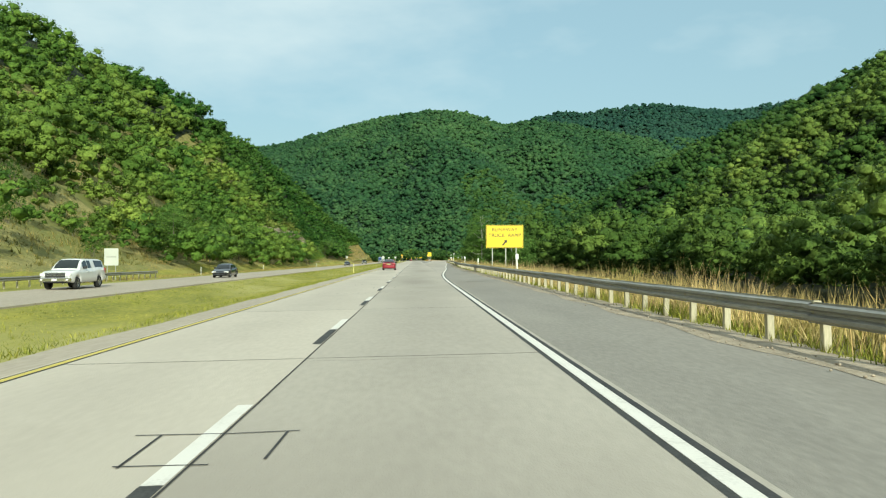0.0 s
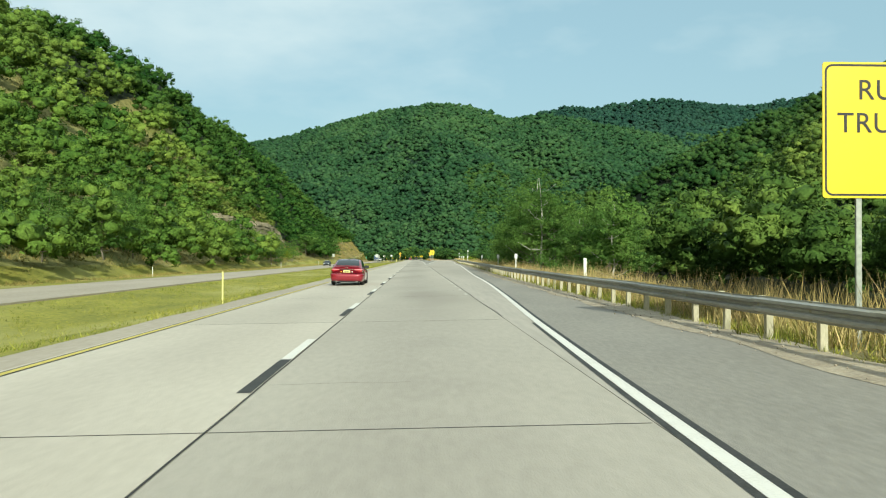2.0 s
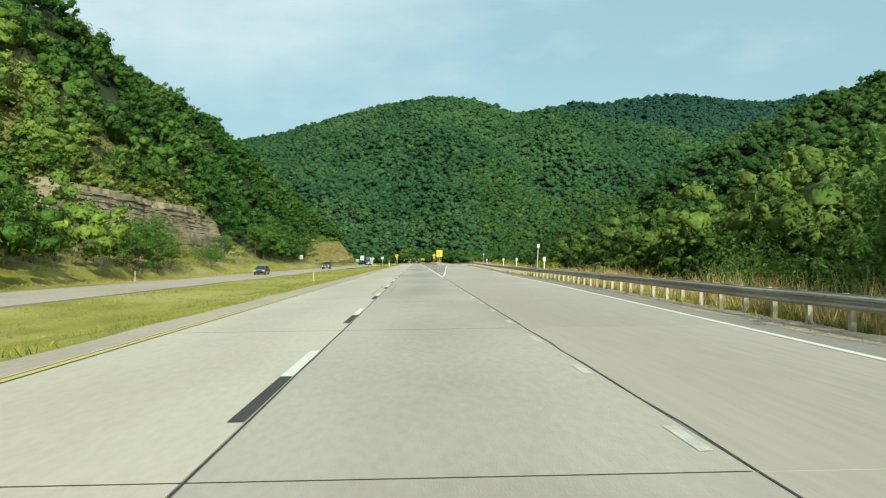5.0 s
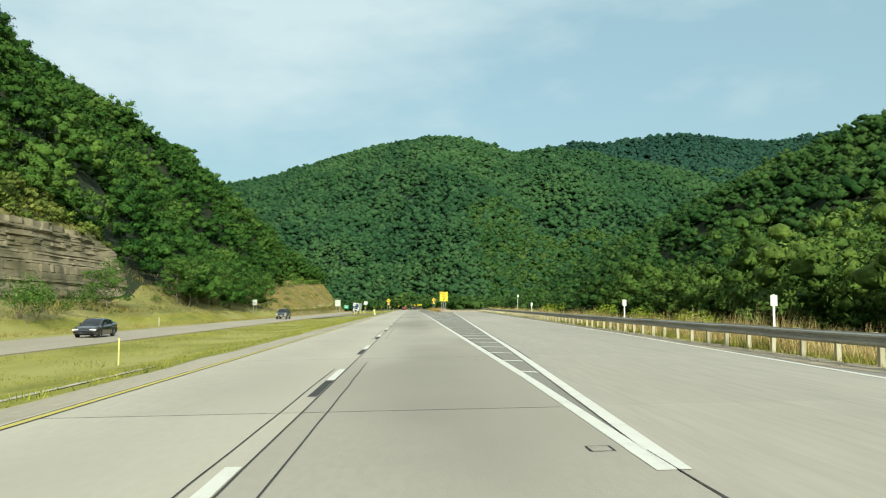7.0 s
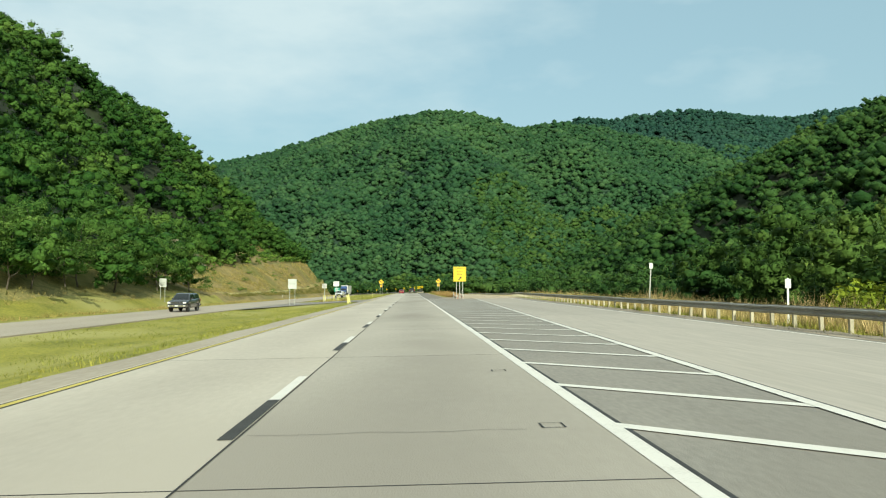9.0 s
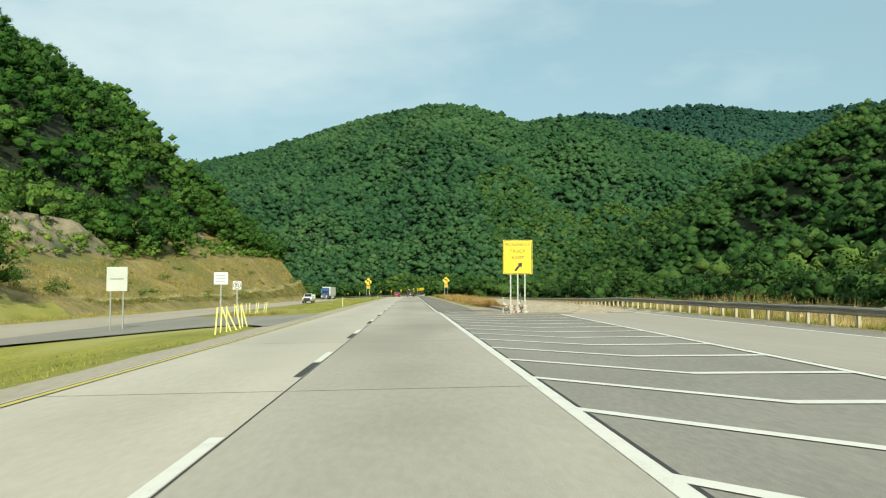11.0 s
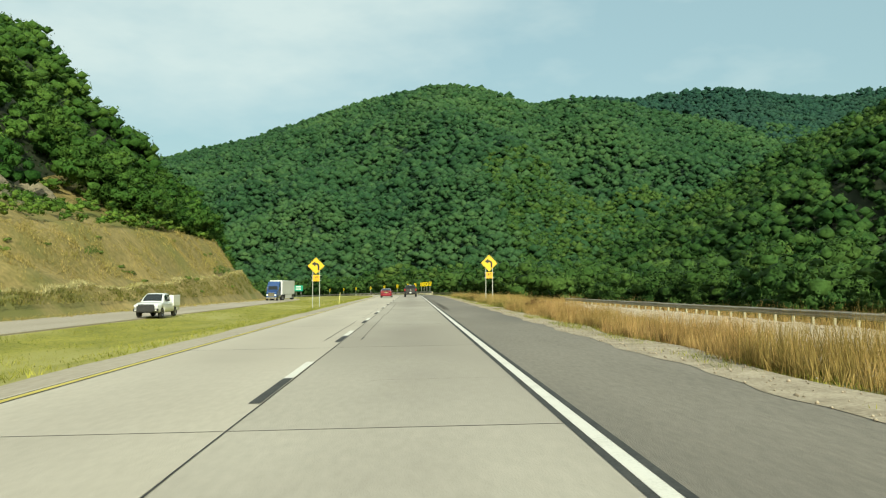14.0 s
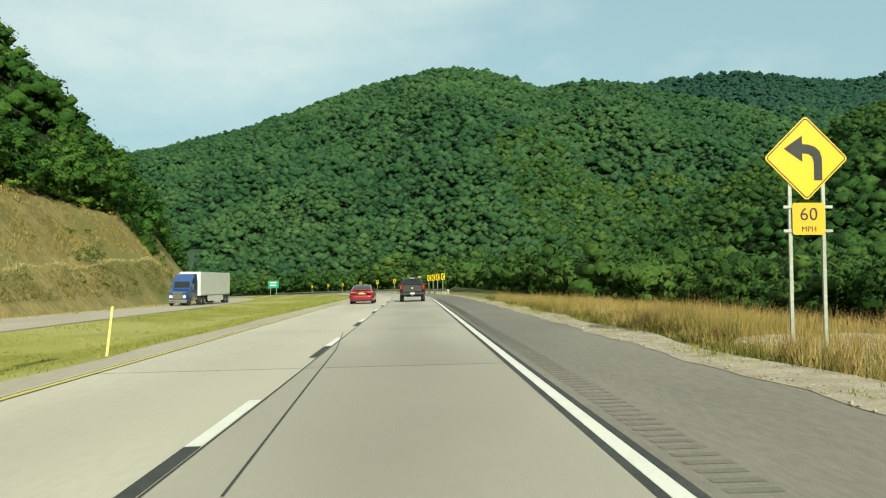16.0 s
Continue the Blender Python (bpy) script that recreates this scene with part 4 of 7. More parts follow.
def guard_rail(name, label, x_of, y0, y1, z_of, height=0.58, gap=1.905, flip=1):
    owner = tagged(new(name), label, "guard rail", kind="structure")
    post = boxed(-0.06, 0.06, -0.065, 0.065, -0.6, 0.0, bevel=0.012)
    pm = bpy.data.meshes.new("post")
    post.to_mesh(pm)
    post.free()
    pm.materials.append(POST_WOOD)
    block = boxed(-0.06, 0.06, -0.05, 0.05, -0.16, 0.16, bevel=0.01)
    bmn = bpy.data.meshes.new("spacer_block")
    block.to_mesh(bmn)
    block.free()
    bmn.materials.append(POST_WOOD)
    n = int((y1 - y0) / gap)
    rng = random.Random(5)
    for k in range(n + 1):
        y = y0 + k * gap
        x = float(x_of(y))
        z = float(z_of(x, y))
        p = new("post", pm)
        p.parent = owner
        p.matrix_basis = pose(x + flip * 0.17, y, z + height + 0.1 + rng.uniform(-0.02, 0.02), rng.uniform(-1.5, 1.5), rng.uniform(-1.5, 1.5), 0)
        p.scale = (1, 1, 1.35)
        q = new("spacer_block", bmn)
        q.parent = owner
        q.matrix_basis = pose(x + flip * 0.05, y, z + height)
    prof = rail_profile()
    for k in range(0, n, 2):
        ya, yb = y0 + k * gap, min(y0 + (k + 2) * gap, y0 + n * gap) + 0.15
        verts, faces = [], []
        dip = rng.uniform(-0.012, 0.012)
        for y, off in ((ya, 0.004), (yb, 0.0)):
            x = float(x_of(y))
            z = float(z_of(x, y)) + height + dip
            for a, b in prof:
                verts.append((x + flip * (a - off), y, z + b))
            for a, b in prof:
                verts.append((x + flip * (a - off + 0.004), y, z + b))
        m = len(prof)
        for s in range(m - 1):
            faces.append((s, s + 1, 2 * m + s + 1, 2 * m + s))
            faces.append((m + s, 3 * m + s, 3 * m + s + 1, m + s + 1))
        faces.append((0, 2 * m, 3 * m, m))
        faces.append((m - 1, 2 * m - 1, 4 * m - 1, 3 * m - 1))
        part("rail_panel", mesh_from("rail_panel", verts, faces, STEEL), None, owner, "ribbed weathered steel panel")
    return owner


guard_rail("guard_rail", "weathered steel guard rail on pale posts beside the shoulder", rail_x, -12.0, 554.0,
           lambda x, y: float(rail_z(x, y)))


# ---- signs ----
def lettering(text, size, mat, name="lettering"):
    cu = bpy.data.curves.new(name, "FONT")
    cu.body, cu.size, cu.align_x, cu.align_y, cu.extrude = text, size, "CENTER", "CENTER", 0.003
    cu.space_character = 1.06
    ob = bpy.data.objects.new(name, cu)
    me = bpy.data.meshes.new_from_object(ob)
    bpy.data.objects.remove(ob)
    me.materials.append(mat)
    return me


def panel(w, h, r, t=0.012):
    """An upright plate with rounded corners, in XZ, facing -Y, centred."""
    bm = bmesh.new()
    ring = []
    for cx, cz, a0 in ((w / 2 - r, h / 2 - r, 0), (-w / 2 + r, h / 2 - r, 90), (-w / 2 + r, -h / 2 + r, 180), (w / 2 - r, -h / 2 + r, 270)):
        for s in range(5):
            a = radians(a0 + 22.5 * s)
            ring.append((cx + r * math.cos(a), cz + r * math.sin(a)))
    f = [bm.verts.new((x, 0, z)) for x, z in ring]
    b = [bm.verts.new((x, t, z)) for x, z in ring]
    bm.faces.new(f)
    bm.faces.new(b[::-1])
    n = len(ring)
    for k in range(n):
        bm.faces.new((f[k], b[k], b[(k + 1) % n], f[(k + 1) % n]))
    bmesh.ops.recalc_face_normals(bm, faces=bm.faces)
    return bm


def border(w, h, r, width):
    """A flat frame with rounded corners."""
    rings = []
    for ww, hh, rr in ((w, h, r), (w - 2 * width, h - 2 * width, max(r - width, 0.01))):
        ring = []
        for cx, cz, a0 in ((ww / 2 - rr, hh / 2 - rr, 0), (-ww / 2 + rr, hh / 2 - rr, 90), (-ww / 2 + rr, -hh / 2 + rr, 180), (ww / 2 - rr, -hh / 2 + rr, 270)):
            for s in range(5):
                a = radians(a0 + 22.5 * s)
                ring.append((cx + rr * math.cos(a), cz + rr * math.sin(a)))
        rings.append(ring)
    n = len(rings[0])
    verts = [(x, 0, z) for ring in rings for x, z in ring]
    faces = [(k, (k + 1) % n, n + (k + 1) % n, n + k) for k in range(n)]
    return verts, faces


def flat_shape(points, y):
    return [(x, y, z) for x, z in points], [tuple(range(len(points)))]


def slant_arrow(l, w):
    """An arrow to the upper right, about the origin."""
    pts = [(-l / 2, -w / 2), (l * 0.10, -w / 2), (l * 0.10, -w * 1.35), (l / 2, 0), (l * 0.10, w * 1.35), (l * 0.10, w / 2), (-l / 2, w / 2)]
    c = math.cos(radians(50))
    s = math.sin(radians(50))
    return [(x * c - z * s, x * s + z * c) for x, z in pts]


def bend_arrow(k):
    """A bold arrow that rises and bends to the left."""
    stem = [(0.34, -0.45), (0.34, 0.02), (0.30, 0.16), (0.20, 0.26), (0.06, 0.31), (-0.08, 0.32)]
    head = [(-0.08, 0.50), (-0.48, 0.22), (-0.08, -0.06)]
    back = [(-0.08, 0.12), (0.04, 0.11), (0.13, 0.05), (0.16, -0.06), (0.16, -0.45)]
    return [(x * k, z * k) for x, z in stem + head + back]


def sign_post(parent, x, top, bottom, y=0.03, w=0.07):
    bm = boxed(x - w / 2, x + w / 2, y, y + 0.05, bottom, top)
    return part("post", bm, ALU, parent)


def text_part(parent, text, size, x, z, mat=None, y=-0.004):
    """One part for each word of the line."""
    def edges(me):
        xs = [v.co.x for v in me.vertices]
        return min(xs), max(xs)
    whole = edges(lettering(text, size, mat or SIGN_BLACK))
    words = text.split()
    for k, word in enumerate(words):
        me = lettering(word, size, mat or SIGN_BLACK)
        lo, hi = edges(me)
        shift = 0 if len(words) == 1 else whole[0] - lo if k == 0 else whole[1] - hi
        part("lettering", me, None, parent, "black letters" if mat is None else "").matrix_basis = pose(x + shift, y, z, 90, 0, 0)


def ramp_sign(w, h, lines, size, first, pitch, top, arrow, at, posts, label):
    s = thing("warning_sign", label, "road sign", at=at)
    plate = part("panel", panel(w, h, 0.05), SIGN_YELLOW, s, "yellow panel with a black border")
    plate.location = (0, 0, top - h / 2)
    v, f = border(w - 0.07, h - 0.07, 0.13, 0.035)
    part("border", mesh_from("border", [(x, -0.003, z + top - h / 2) for x, y, z in v], f, SIGN_BLACK), None, s)
    for k, t in enumerate(lines):
        text_part(s, t, size, 0, top - first - pitch * k)
    av = [(x + arrow[0], z + arrow[1]) for x, z in slant_arrow(arrow[2], arrow[2] * 0.20)]
    part("arrow", mesh_from("arrow", *flat_shape(av, -0.004), SIGN_BLACK), None, s, "black arrow to the upper right")
    for px in posts:
        sign_post(s, px, top - 0.1, -1.0, 0.02, 0.09)
    return s


ramp_sign(3.62, 2.22, ["RUNAWAY", "TRUCK  RAMP"], 0.47, 0.47, 0.54, 4.72, (0.02, 3.03, 0.70), pose(10.25, 71.0, 0.0), (-1.2, 0.10, 1.1),
          "large yellow runaway truck ramp warning sign on posts")
ramp_sign(1.85, 2.14, ["RUNAWAY", "TRUCK", "RAMP"], 0.30, 0.31, 0.405, 4.73, (0.06, 3.06, 0.70), pose(8.62, 408.6, 0.02), (-0.45, 0.0, 0.45),
          "tall yellow runaway truck ramp sign in the gore")


def bend_sign(at, label):
    s = thing("bend_sign", label, "road sign", "bend warning signs", at=at)
    bm = panel(1.22, 1.22, 0.08)
    bmesh.ops.rotate(bm, cent=(0, 0, 0), matrix=Matrix.Rotation(radians(45), 3, "Y"), verts=bm.verts)
    part("panel", bm, SIGN_GOLD, s, "yellow diamond panel").location = (0, 0, 3.84)
    v, f = border(1.17, 1.17, 0.07, 0.022)
    rot = Matrix.Rotation(radians(45), 3, "Y")
    part("border", mesh_from("border", [rot @ Vector((x, -0.003, z)) + Vector((0, 0, 3.84)) for x, y, z in v], f, SIGN_BLACK), None, s)
    part("arrow", mesh_from("arrow", *flat_shape([(x, z + 3.84 - 0.02) for x, z in bend_arrow(0.95)], -0.004), SIGN_BLACK), None, s, "black arrow bending left")
    plate = part("speed_plate", panel(0.66, 0.64, 0.05), SIGN_AMBER, s, "amber advisory speed plate")
    plate.location = (0.02, -0.02, 2.62)
    text_part(s, "60", 0.36, 0.02, 2.70, None, -0.025)
    text_part(s, "MPH", 0.15, 0.02, 2.41, None, -0.025)
    for px in (-0.33, 0.35):
        sign_post(s, px, 3.5, -0.6)
    for z in (2.86, 2.38):
        part("cross_bar", boxed(-0.48, 0.52, 0.0, 0.03, z - 0.03, z + 0.03), ALU, s)
    return s


first = bend_sign(pose(9.85, 541.8, 0.13), "yellow diamond bend warning sign with sixty mph plate")
copy_thing(first, pose(-7.45, 541.0, -0.18))


# ---- trees, shrubs and grass near the road ----
def tree_parts(seed, height, spread, pale, clusters, leaf):
    """Meshes of one tree: trunk, limbs and a crown of leaf clumps gathered round the limb ends."""
    r = random.Random(seed)
    rng = np.random.default_rng(seed)
    pts = [(0, 0, -0.6)]
    for k in range(1, 8):
        pts.append((pts[-1][0] + r.uniform(-0.25, 0.25), pts[-1][1] + r.uniform(-0.25, 0.25), height * 0.9 * k / 7))
    rad = [0.013 * height * (1 - 0.88 * k / 7) for k in range(8)]
    trunk = mesh_from("trunk", *tube(pts, rad, 8), PALE_BARK if pale else BARK, True)
    limbs, tips = [], []
    for k in range(clusters):
        f = 0.22 + 0.72 * k / clusters
        base = Vector(pts[min(7, int(f * 7))])
        a = 2.4 * k + r.uniform(-0.4, 0.4)
        reach = spread * (1.15 - 0.75 * f) * r.uniform(0.7, 1.15)
        tip = base + Vector((math.cos(a) * reach, math.sin(a) * reach, reach * r.uniform(0.25, 0.7)))
        mid = (base + tip) / 2 + Vector((0, 0, -0.12 * reach))
        limbs.append(mesh_from("limb", *tube([base, mid, tip], [0.0065 * height * (1.2 - f), 0.0045 * height * (1.2 - f), 0.015], 5), PALE_BARK if pale else BARK, True))
        tips += [tuple(tip), tuple((mid + tip) / 2 + Vector((0, 0, 0.25)))]
    tips.append((pts[7][0], pts[7][1], height * 0.93))
    c = np.array(tips)
    size = spread * 0.40 * rng.uniform(0.7, 1.25, len(c))
    v, nv = crown_clumps(c, size, size * 0.6, 5, 38, leaf, rng, 0.5)
    crown = toned(arrays_mesh("crown", v, np.arange(len(v)), 3, LEAF_NEAR), len(c), 190, rng)
    rounded(crown, nv)
    return trunk, limbs, crown


def tree(name, label, seed, height, spread, pale=False, clusters=14, leaf=0.17, group="roadside trees"):
    t = thing(name, label, "tree", group)
    trunk, limbs, crown = tree_parts(seed, height, spread, pale, clusters, leaf)
    part("trunk", trunk, None, t)
    for m in limbs:
        part("limb", m, None, t)
    part("crown", crown, None, t, "loose green leaf clumps")
    return t


def plant(proto, spots, seed, lo=0.8, hi=1.2):
    r = random.Random(seed)
    for k, (x, y) in enumerate(spots):
        m = pose(x, y, float(ground_z(x, y)), 0, 0, r.uniform(0, 360))
        s = r.uniform(lo, hi)
        if k == 0:
            proto.matrix_basis = m
            proto.scale = (s, s, s)
        else:
            c = copy_thing(proto, m)
            c.scale = (s, s, s * r.uniform(0.9, 1.1))


rr = random.Random(8)
locust = tree("tree", "tall thin-crowned roadside tree with pale bare limbs", 21, 15.0, 4.2, True, 17, 0.14)
plant(locust, [(13.5, 136.5), (12.6, 129), (14.2, 147)], 1, 0.62, 0.72)
young_locust = tree("tree", "thin young tree with pale limbs behind the rail", 27, 9.0, 3.0, True, 14, 0.14)
plant(young_locust, [(17, 133), (16, 151), (15.5, 160), (18.5, 142), (17.5, 168), (16.5, 176), (16.5, 119.5)], 11, 0.66, 0.90)
leafy_tree = tree("tree", "leafy green broadleaf tree at the edge of the woods", 22, 10.5, 4.4, False, 18, 0.15)
plant(leafy_tree, [(12.6, 133.5), (16, 138), (14.2, 144), (13.8, 154), (16.5, 157), (14.5, 163), (18, 127), (19, 146), (15.5, 172), (17, 181), (17.5, 120.5), (20, 135), (21, 152), (20, 164), (14.0, 129.5), (15.2, 124.5), (13.0, 149)], 2, 0.52, 0.72)
slope_tree = tree("tree", "bright green young tree at the foot of the cut slope", 23, 8.0, 3.6, False, 15, 0.12)
plant(slope_tree, [(float(toe(y)) - rr.uniform(3, 8), y) for y in (118, 134, 141, 149, 158, 171, 180, 236, 338, 374, 379, 392, 399, 408, 416, 423, 431)], 3)
poplar = tree("tree", "dense conical green tree beside the far carriageway", 24, 7.6, 2.6, False, 18, 0.12)
plant(copy_thing(slope_tree, pose(0, 0, 0)), [(-34.0, 265.5), (-35.6, 269.5), (-34.4, 273.5), (-36.4, 277.5), (-37.5, 271)], 12, 0.75, 1.0)
plant(poplar, [(-40.3, 382.5), (-38.5, 388.5), (-39.5, 371.0)], 4, 0.95, 1.1)


def shrub(name, label, seed, size, mat, group):
    rng = np.random.default_rng(seed)
    t = thing(name, label, "bush", group)
    for k in range(4):
        a = 1.6 * k
        part("stem", mesh_from("stem", *tube([(0, 0, -0.2), (0.2 * size * math.cos(a), 0.2 * size * math.sin(a), 0.5 * size)], [0.03, 0.012], 5), BARK), None, t)
    c = np.stack([rng.uniform(-0.55, 0.55, 9) * size, rng.uniform(-0.55, 0.55, 9) * size, rng.uniform(0.35, 0.85, 9) * size], 1)
    s = size * 0.36 * rng.uniform(0.7, 1.2, 9)
    v, nv = crown_clumps(c, s, s * 0.75, 4, 21, min(0.11, 0.075 * size), rng, 0.8)
    part("leaves", rounded(toned(arrays_mesh("leaves", v, np.arange(len(v)), 3, mat), 9, 84, rng), nv), None, t)
    return t


thicket = shrub("bush", "leafy green thicket under the roadside trees", 33, 3.4, LEAF_NEAR, "thicket under the trees")
plant(thicket, [(float(rail_x(y)) + rr.uniform(3.2, 6.5), y + rr.uniform(-1, 1)) for y in np.linspace(118, 194, 26)], 9, 0.4, 0.75)
yb = shrub("bush", "yellow-green leafy bush behind the guard rail", 31, 1.9, LEAF_YELLOW, "bushes behind the rail")
plant(yb, [(16.6, 288.4), (17.6, 318.3), (14.8, 262), (13.7, 233.0), (16.2, 275.5)], 5, 0.65, 0.9)
tall_bush = shrub("bush", "large yellow-green bush at the foot of the sandstone", 34, 4.6, LEAF_YELLOW, "bushes under the sandstone")
plant(tall_bush, [(-34.2, 279.5), (-35.4, 282.5), (-34.0, 285.5), (-35.6, 288.0), (-34.6, 275.5)], 13, 0.8, 1.15)
plant(copy_thing(thicket, pose(0, 0, 0)), [(-34.8, 303.5), (-35.2, 306.5), (-36.2, 305.0)], 14, 0.95, 1.2)
sb = shrub("bush", "green scrub bush on the dry cut slope", 32, 2.4, LEAF_LEFT, "scrub on the cut slope")
shrub("bush", "rust-brown seeding bush in the dry grass by the ramp", 37, 0.85, LEAF_RUST, "brown bushes by the ramp").matrix_world = pose(9.3, 507.2, float(ground_z(np.array([9.3]), np.array([507.2]))[0]) - 0.1)
shrub("bush", "small rust-brown bush in the dry grass by the ramp", 38, 0.6, LEAF_RUST, "brown bushes by the ramp").matrix_world = pose(9.7, 505.9, float(ground_z(np.array([9.7]), np.array([505.9]))[0]) - 0.1)
spots = [(float(toe(y)) - rr.uniform(6, 40), y) for y in np.linspace(66, 300, 90)]
spots += [(float(toe(y)) - rr.uniform(1.5, 13), y) for y in np.linspace(272, 362, 9)]
spots += [(float(toe(y)) - rr.uniform(1.5, 9), y) for y in (452, 498, 561, 622, 668)] + [(-41.0, 447.0), (-38.5, 315.0), (-37.6, 319.0)]
plant(sb, spots, 6, 0.5, 1.25)


def blades(name, label, count, area, height, width, mat, seed, lean=0.35, per=4):
    """Blades of grass in tufts: area(rng, n) gives x and y."""
    rng = np.random.default_rng(seed)
    x, y = area(rng, count)
    z = np.maximum(ground_z(x, y), -8)
    x, y, z = (np.repeat(v, per) for v in (x, y, z))
    n = len(x)
    x = x + rng.normal(0, 0.07, n)
    y = y + rng.normal(0, 0.07, n)
    h = height * rng.uniform(0.4, 1.2, n) * np.clip(0.72 + 0.30 * np.sin(x * 1.3 + y * 0.37) * np.sin(y * 0.21) + 0.28 * np.sin(y * 0.83 + x * 0.6), 0.25, 1.3)
    a = rng.uniform(0, 6.28, n)
    w = width * rng.uniform(0.6, 1.3, n)
    base = np.stack([x, y, z - 0.02], 1)
    side = np.stack([np.cos(a), np.sin(a), 0 * a], 1) * w[:, None]
    tip = base + np.stack([rng.normal(0, lean, n) * h, rng.normal(0, lean, n) * h, h], 1)
    v = np.stack([base + side, base - side, tip], 1).reshape(-1, 3)
    return tagged(new(name, toned(arrays_mesh(name, v, np.arange(len(v)), 3, mat), n // per, per, rng)), label, "grass", kind="stuff")


def behind_rail(lo, hi, y0=-14, y1=425):
    def area(rng, n):
        y = rng.uniform(y0, y1, n)
        return rail_x(y) + rng.uniform(lo, hi, n), y
    return area


def field(rng, n):
    y = 424 + 86 * rng.uniform(0, 1, n)
    lo = 8.1 + axis(y) + 0.25 * np.sin(y * 0.7) + np.clip(432 - y, 0, 8) * 0.15
    hi = np.interp(y, [424, 440, 500, 538, 550, 600], [8.6, 10.2, 10.8, 11.2, 14.5, 19.5])
    return lo + (hi - lo) * rng.uniform(0, 1, n) ** 1.0, y


def thin_field(rng, n):
    y = rng.uniform(506, 600, n)
    lo = 8.5 + axis(y) + 0.4 * np.sin(y * 0.5)
    hi = np.interp(y, [506, 538, 550, 600], [11.2, 12.6, 15.0, 19.0])
    return lo + (hi - lo) * rng.uniform(0, 1, n), y


def median_grass(rng, n):
    y = rng.uniform(-5, 640, n)
    f = rng.uniform(0, 1, n)
    x = (axis(y) - 5.1) * (1 - f) + opp_near(y) * f
    keep = (np.abs(y - 409) > 24) | (x > axis(y) - 5.2)
    return x[keep], y[keep]


blades("dry_verge_grass", "tall dry tan grass behind the guard rail", 40000, behind_rail(0.5, 5.5), 1.12, 0.013, BLADE_DRY, 41, 0.30)
blades("green_verge_grass", "green grass under the guard rail", 16000, behind_rail(0.05, 1.6), 0.34, 0.014, BLADE_GREEN, 42)
blades("dry_field_grass", "tall tan seeding grass beside the escape ramp", 16000, field, 0.90, 0.007, BLADE_TAN, 43, 0.22, 5)
blades("dry_field_grass", "tan and straw grass beside the end of the ramp", 13000, thin_field, 0.75, 0.010, BLADE_STRAW, 53, 0.3, 5)
blades("dry_field_grass", "golden seeding grass beside the end of the ramp", 7000, thin_field, 0.95, 0.008, BLADE_TAN, 55, 0.25, 5)
blades("seeding_stalks", "rust-brown seeding stalks in the dry grass by the ramp", 110, lambda rng, n: (9.45 + rng.normal(0, 0.45, n), 506.8 + rng.normal(0, 0.9, n)), 1.25, 0.014, LEAF_RUST, 54, 0.22, 6)
blades("verge_tufts", "low green and tan tufts along the shoulder edge", 15000, lambda rng, n: (lambda y: (axis(y) + 7.3 + 1.5 * rng.uniform(0, 1, n), y))(rng.uniform(428, 640, n)), 0.22, 0.014, BLADE_GREEN, 46, 0.5, 3)
blades("median_grass", "short yellow-green mown median grass", 40000, median_grass, 0.18, 0.014, BLADE_GREEN, 44, 0.5, 3)
blades("crossover_grass", "rank tan grass round the crossover posts", 900, lambda rng, n: (rng.uniform(-13.2, -8.6, n), rng.normal(427.4, 0.8, n)), 0.40, 0.009, BLADE_STRAW, 47, 0.25, 5)
blades("bank_grass", "rough dry grass on the bank across the road", 34000, lambda rng, n: (lambda y: (toe(y) + 4.5 - 23 * rng.uniform(0, 1, n) ** 1.5, y))(rng.uniform(60, 720, n)), 0.42, 0.018, BLADE_STRAW, 45, 0.4, 3)


def slope_patches(rng, n):
    y = rng.uniform(40, 372, n)
    d = rng.uniform(3, 54, n)
    keep = np.sin(y * 0.13 + d * 0.3) + np.sin(y * 0.31 - d * 0.45) * 0.7 + rng.normal(0, 0.6, n) > -0.4
    keep &= ~((y > 266) & (y < 366) & (d > 11) & (d < 16.4))
    return (toe(y) - d)[keep], y[keep]


blades("slope_weeds", "olive weeds and rank grass on the open benches of the cut slope", 17000, slope_patches, 0.95, 0.055, BLADE_OLIVE, 56, 0.5, 3)
blades("slope_grass", "straw-coloured grass on the open benches of the cut slope", 14000, slope_patches, 0.7, 0.04, BLADE_STRAW, 57, 0.45, 3)


def bank_patches(rng, n):
    y = rng.uniform(440, 712, n)
    d = rng.uniform(0.2, 1.0, n) * bank_crest(y)
    x = toe(y) - d
    keep = (np.sin(y * 0.11 + d * 0.35) + np.sin(y * 0.29 - d * 0.6) * 0.7 + rng.normal(0, 0.5, n) > -0.25) & (d > 4.8)
    keep |= (rng.uniform(0, 1, n) < 0.25)
    return x[keep], y[keep]


def berm_face(rng, n):
    y = rng.uniform(450, 665, n)
    return toe(y) - rng.uniform(0.0, 2.3, n), y


def berm_crest(rng, n):
    y = rng.uniform(450, 662, n)
    return toe(y) - rng.normal(3.2, 0.5, n), y


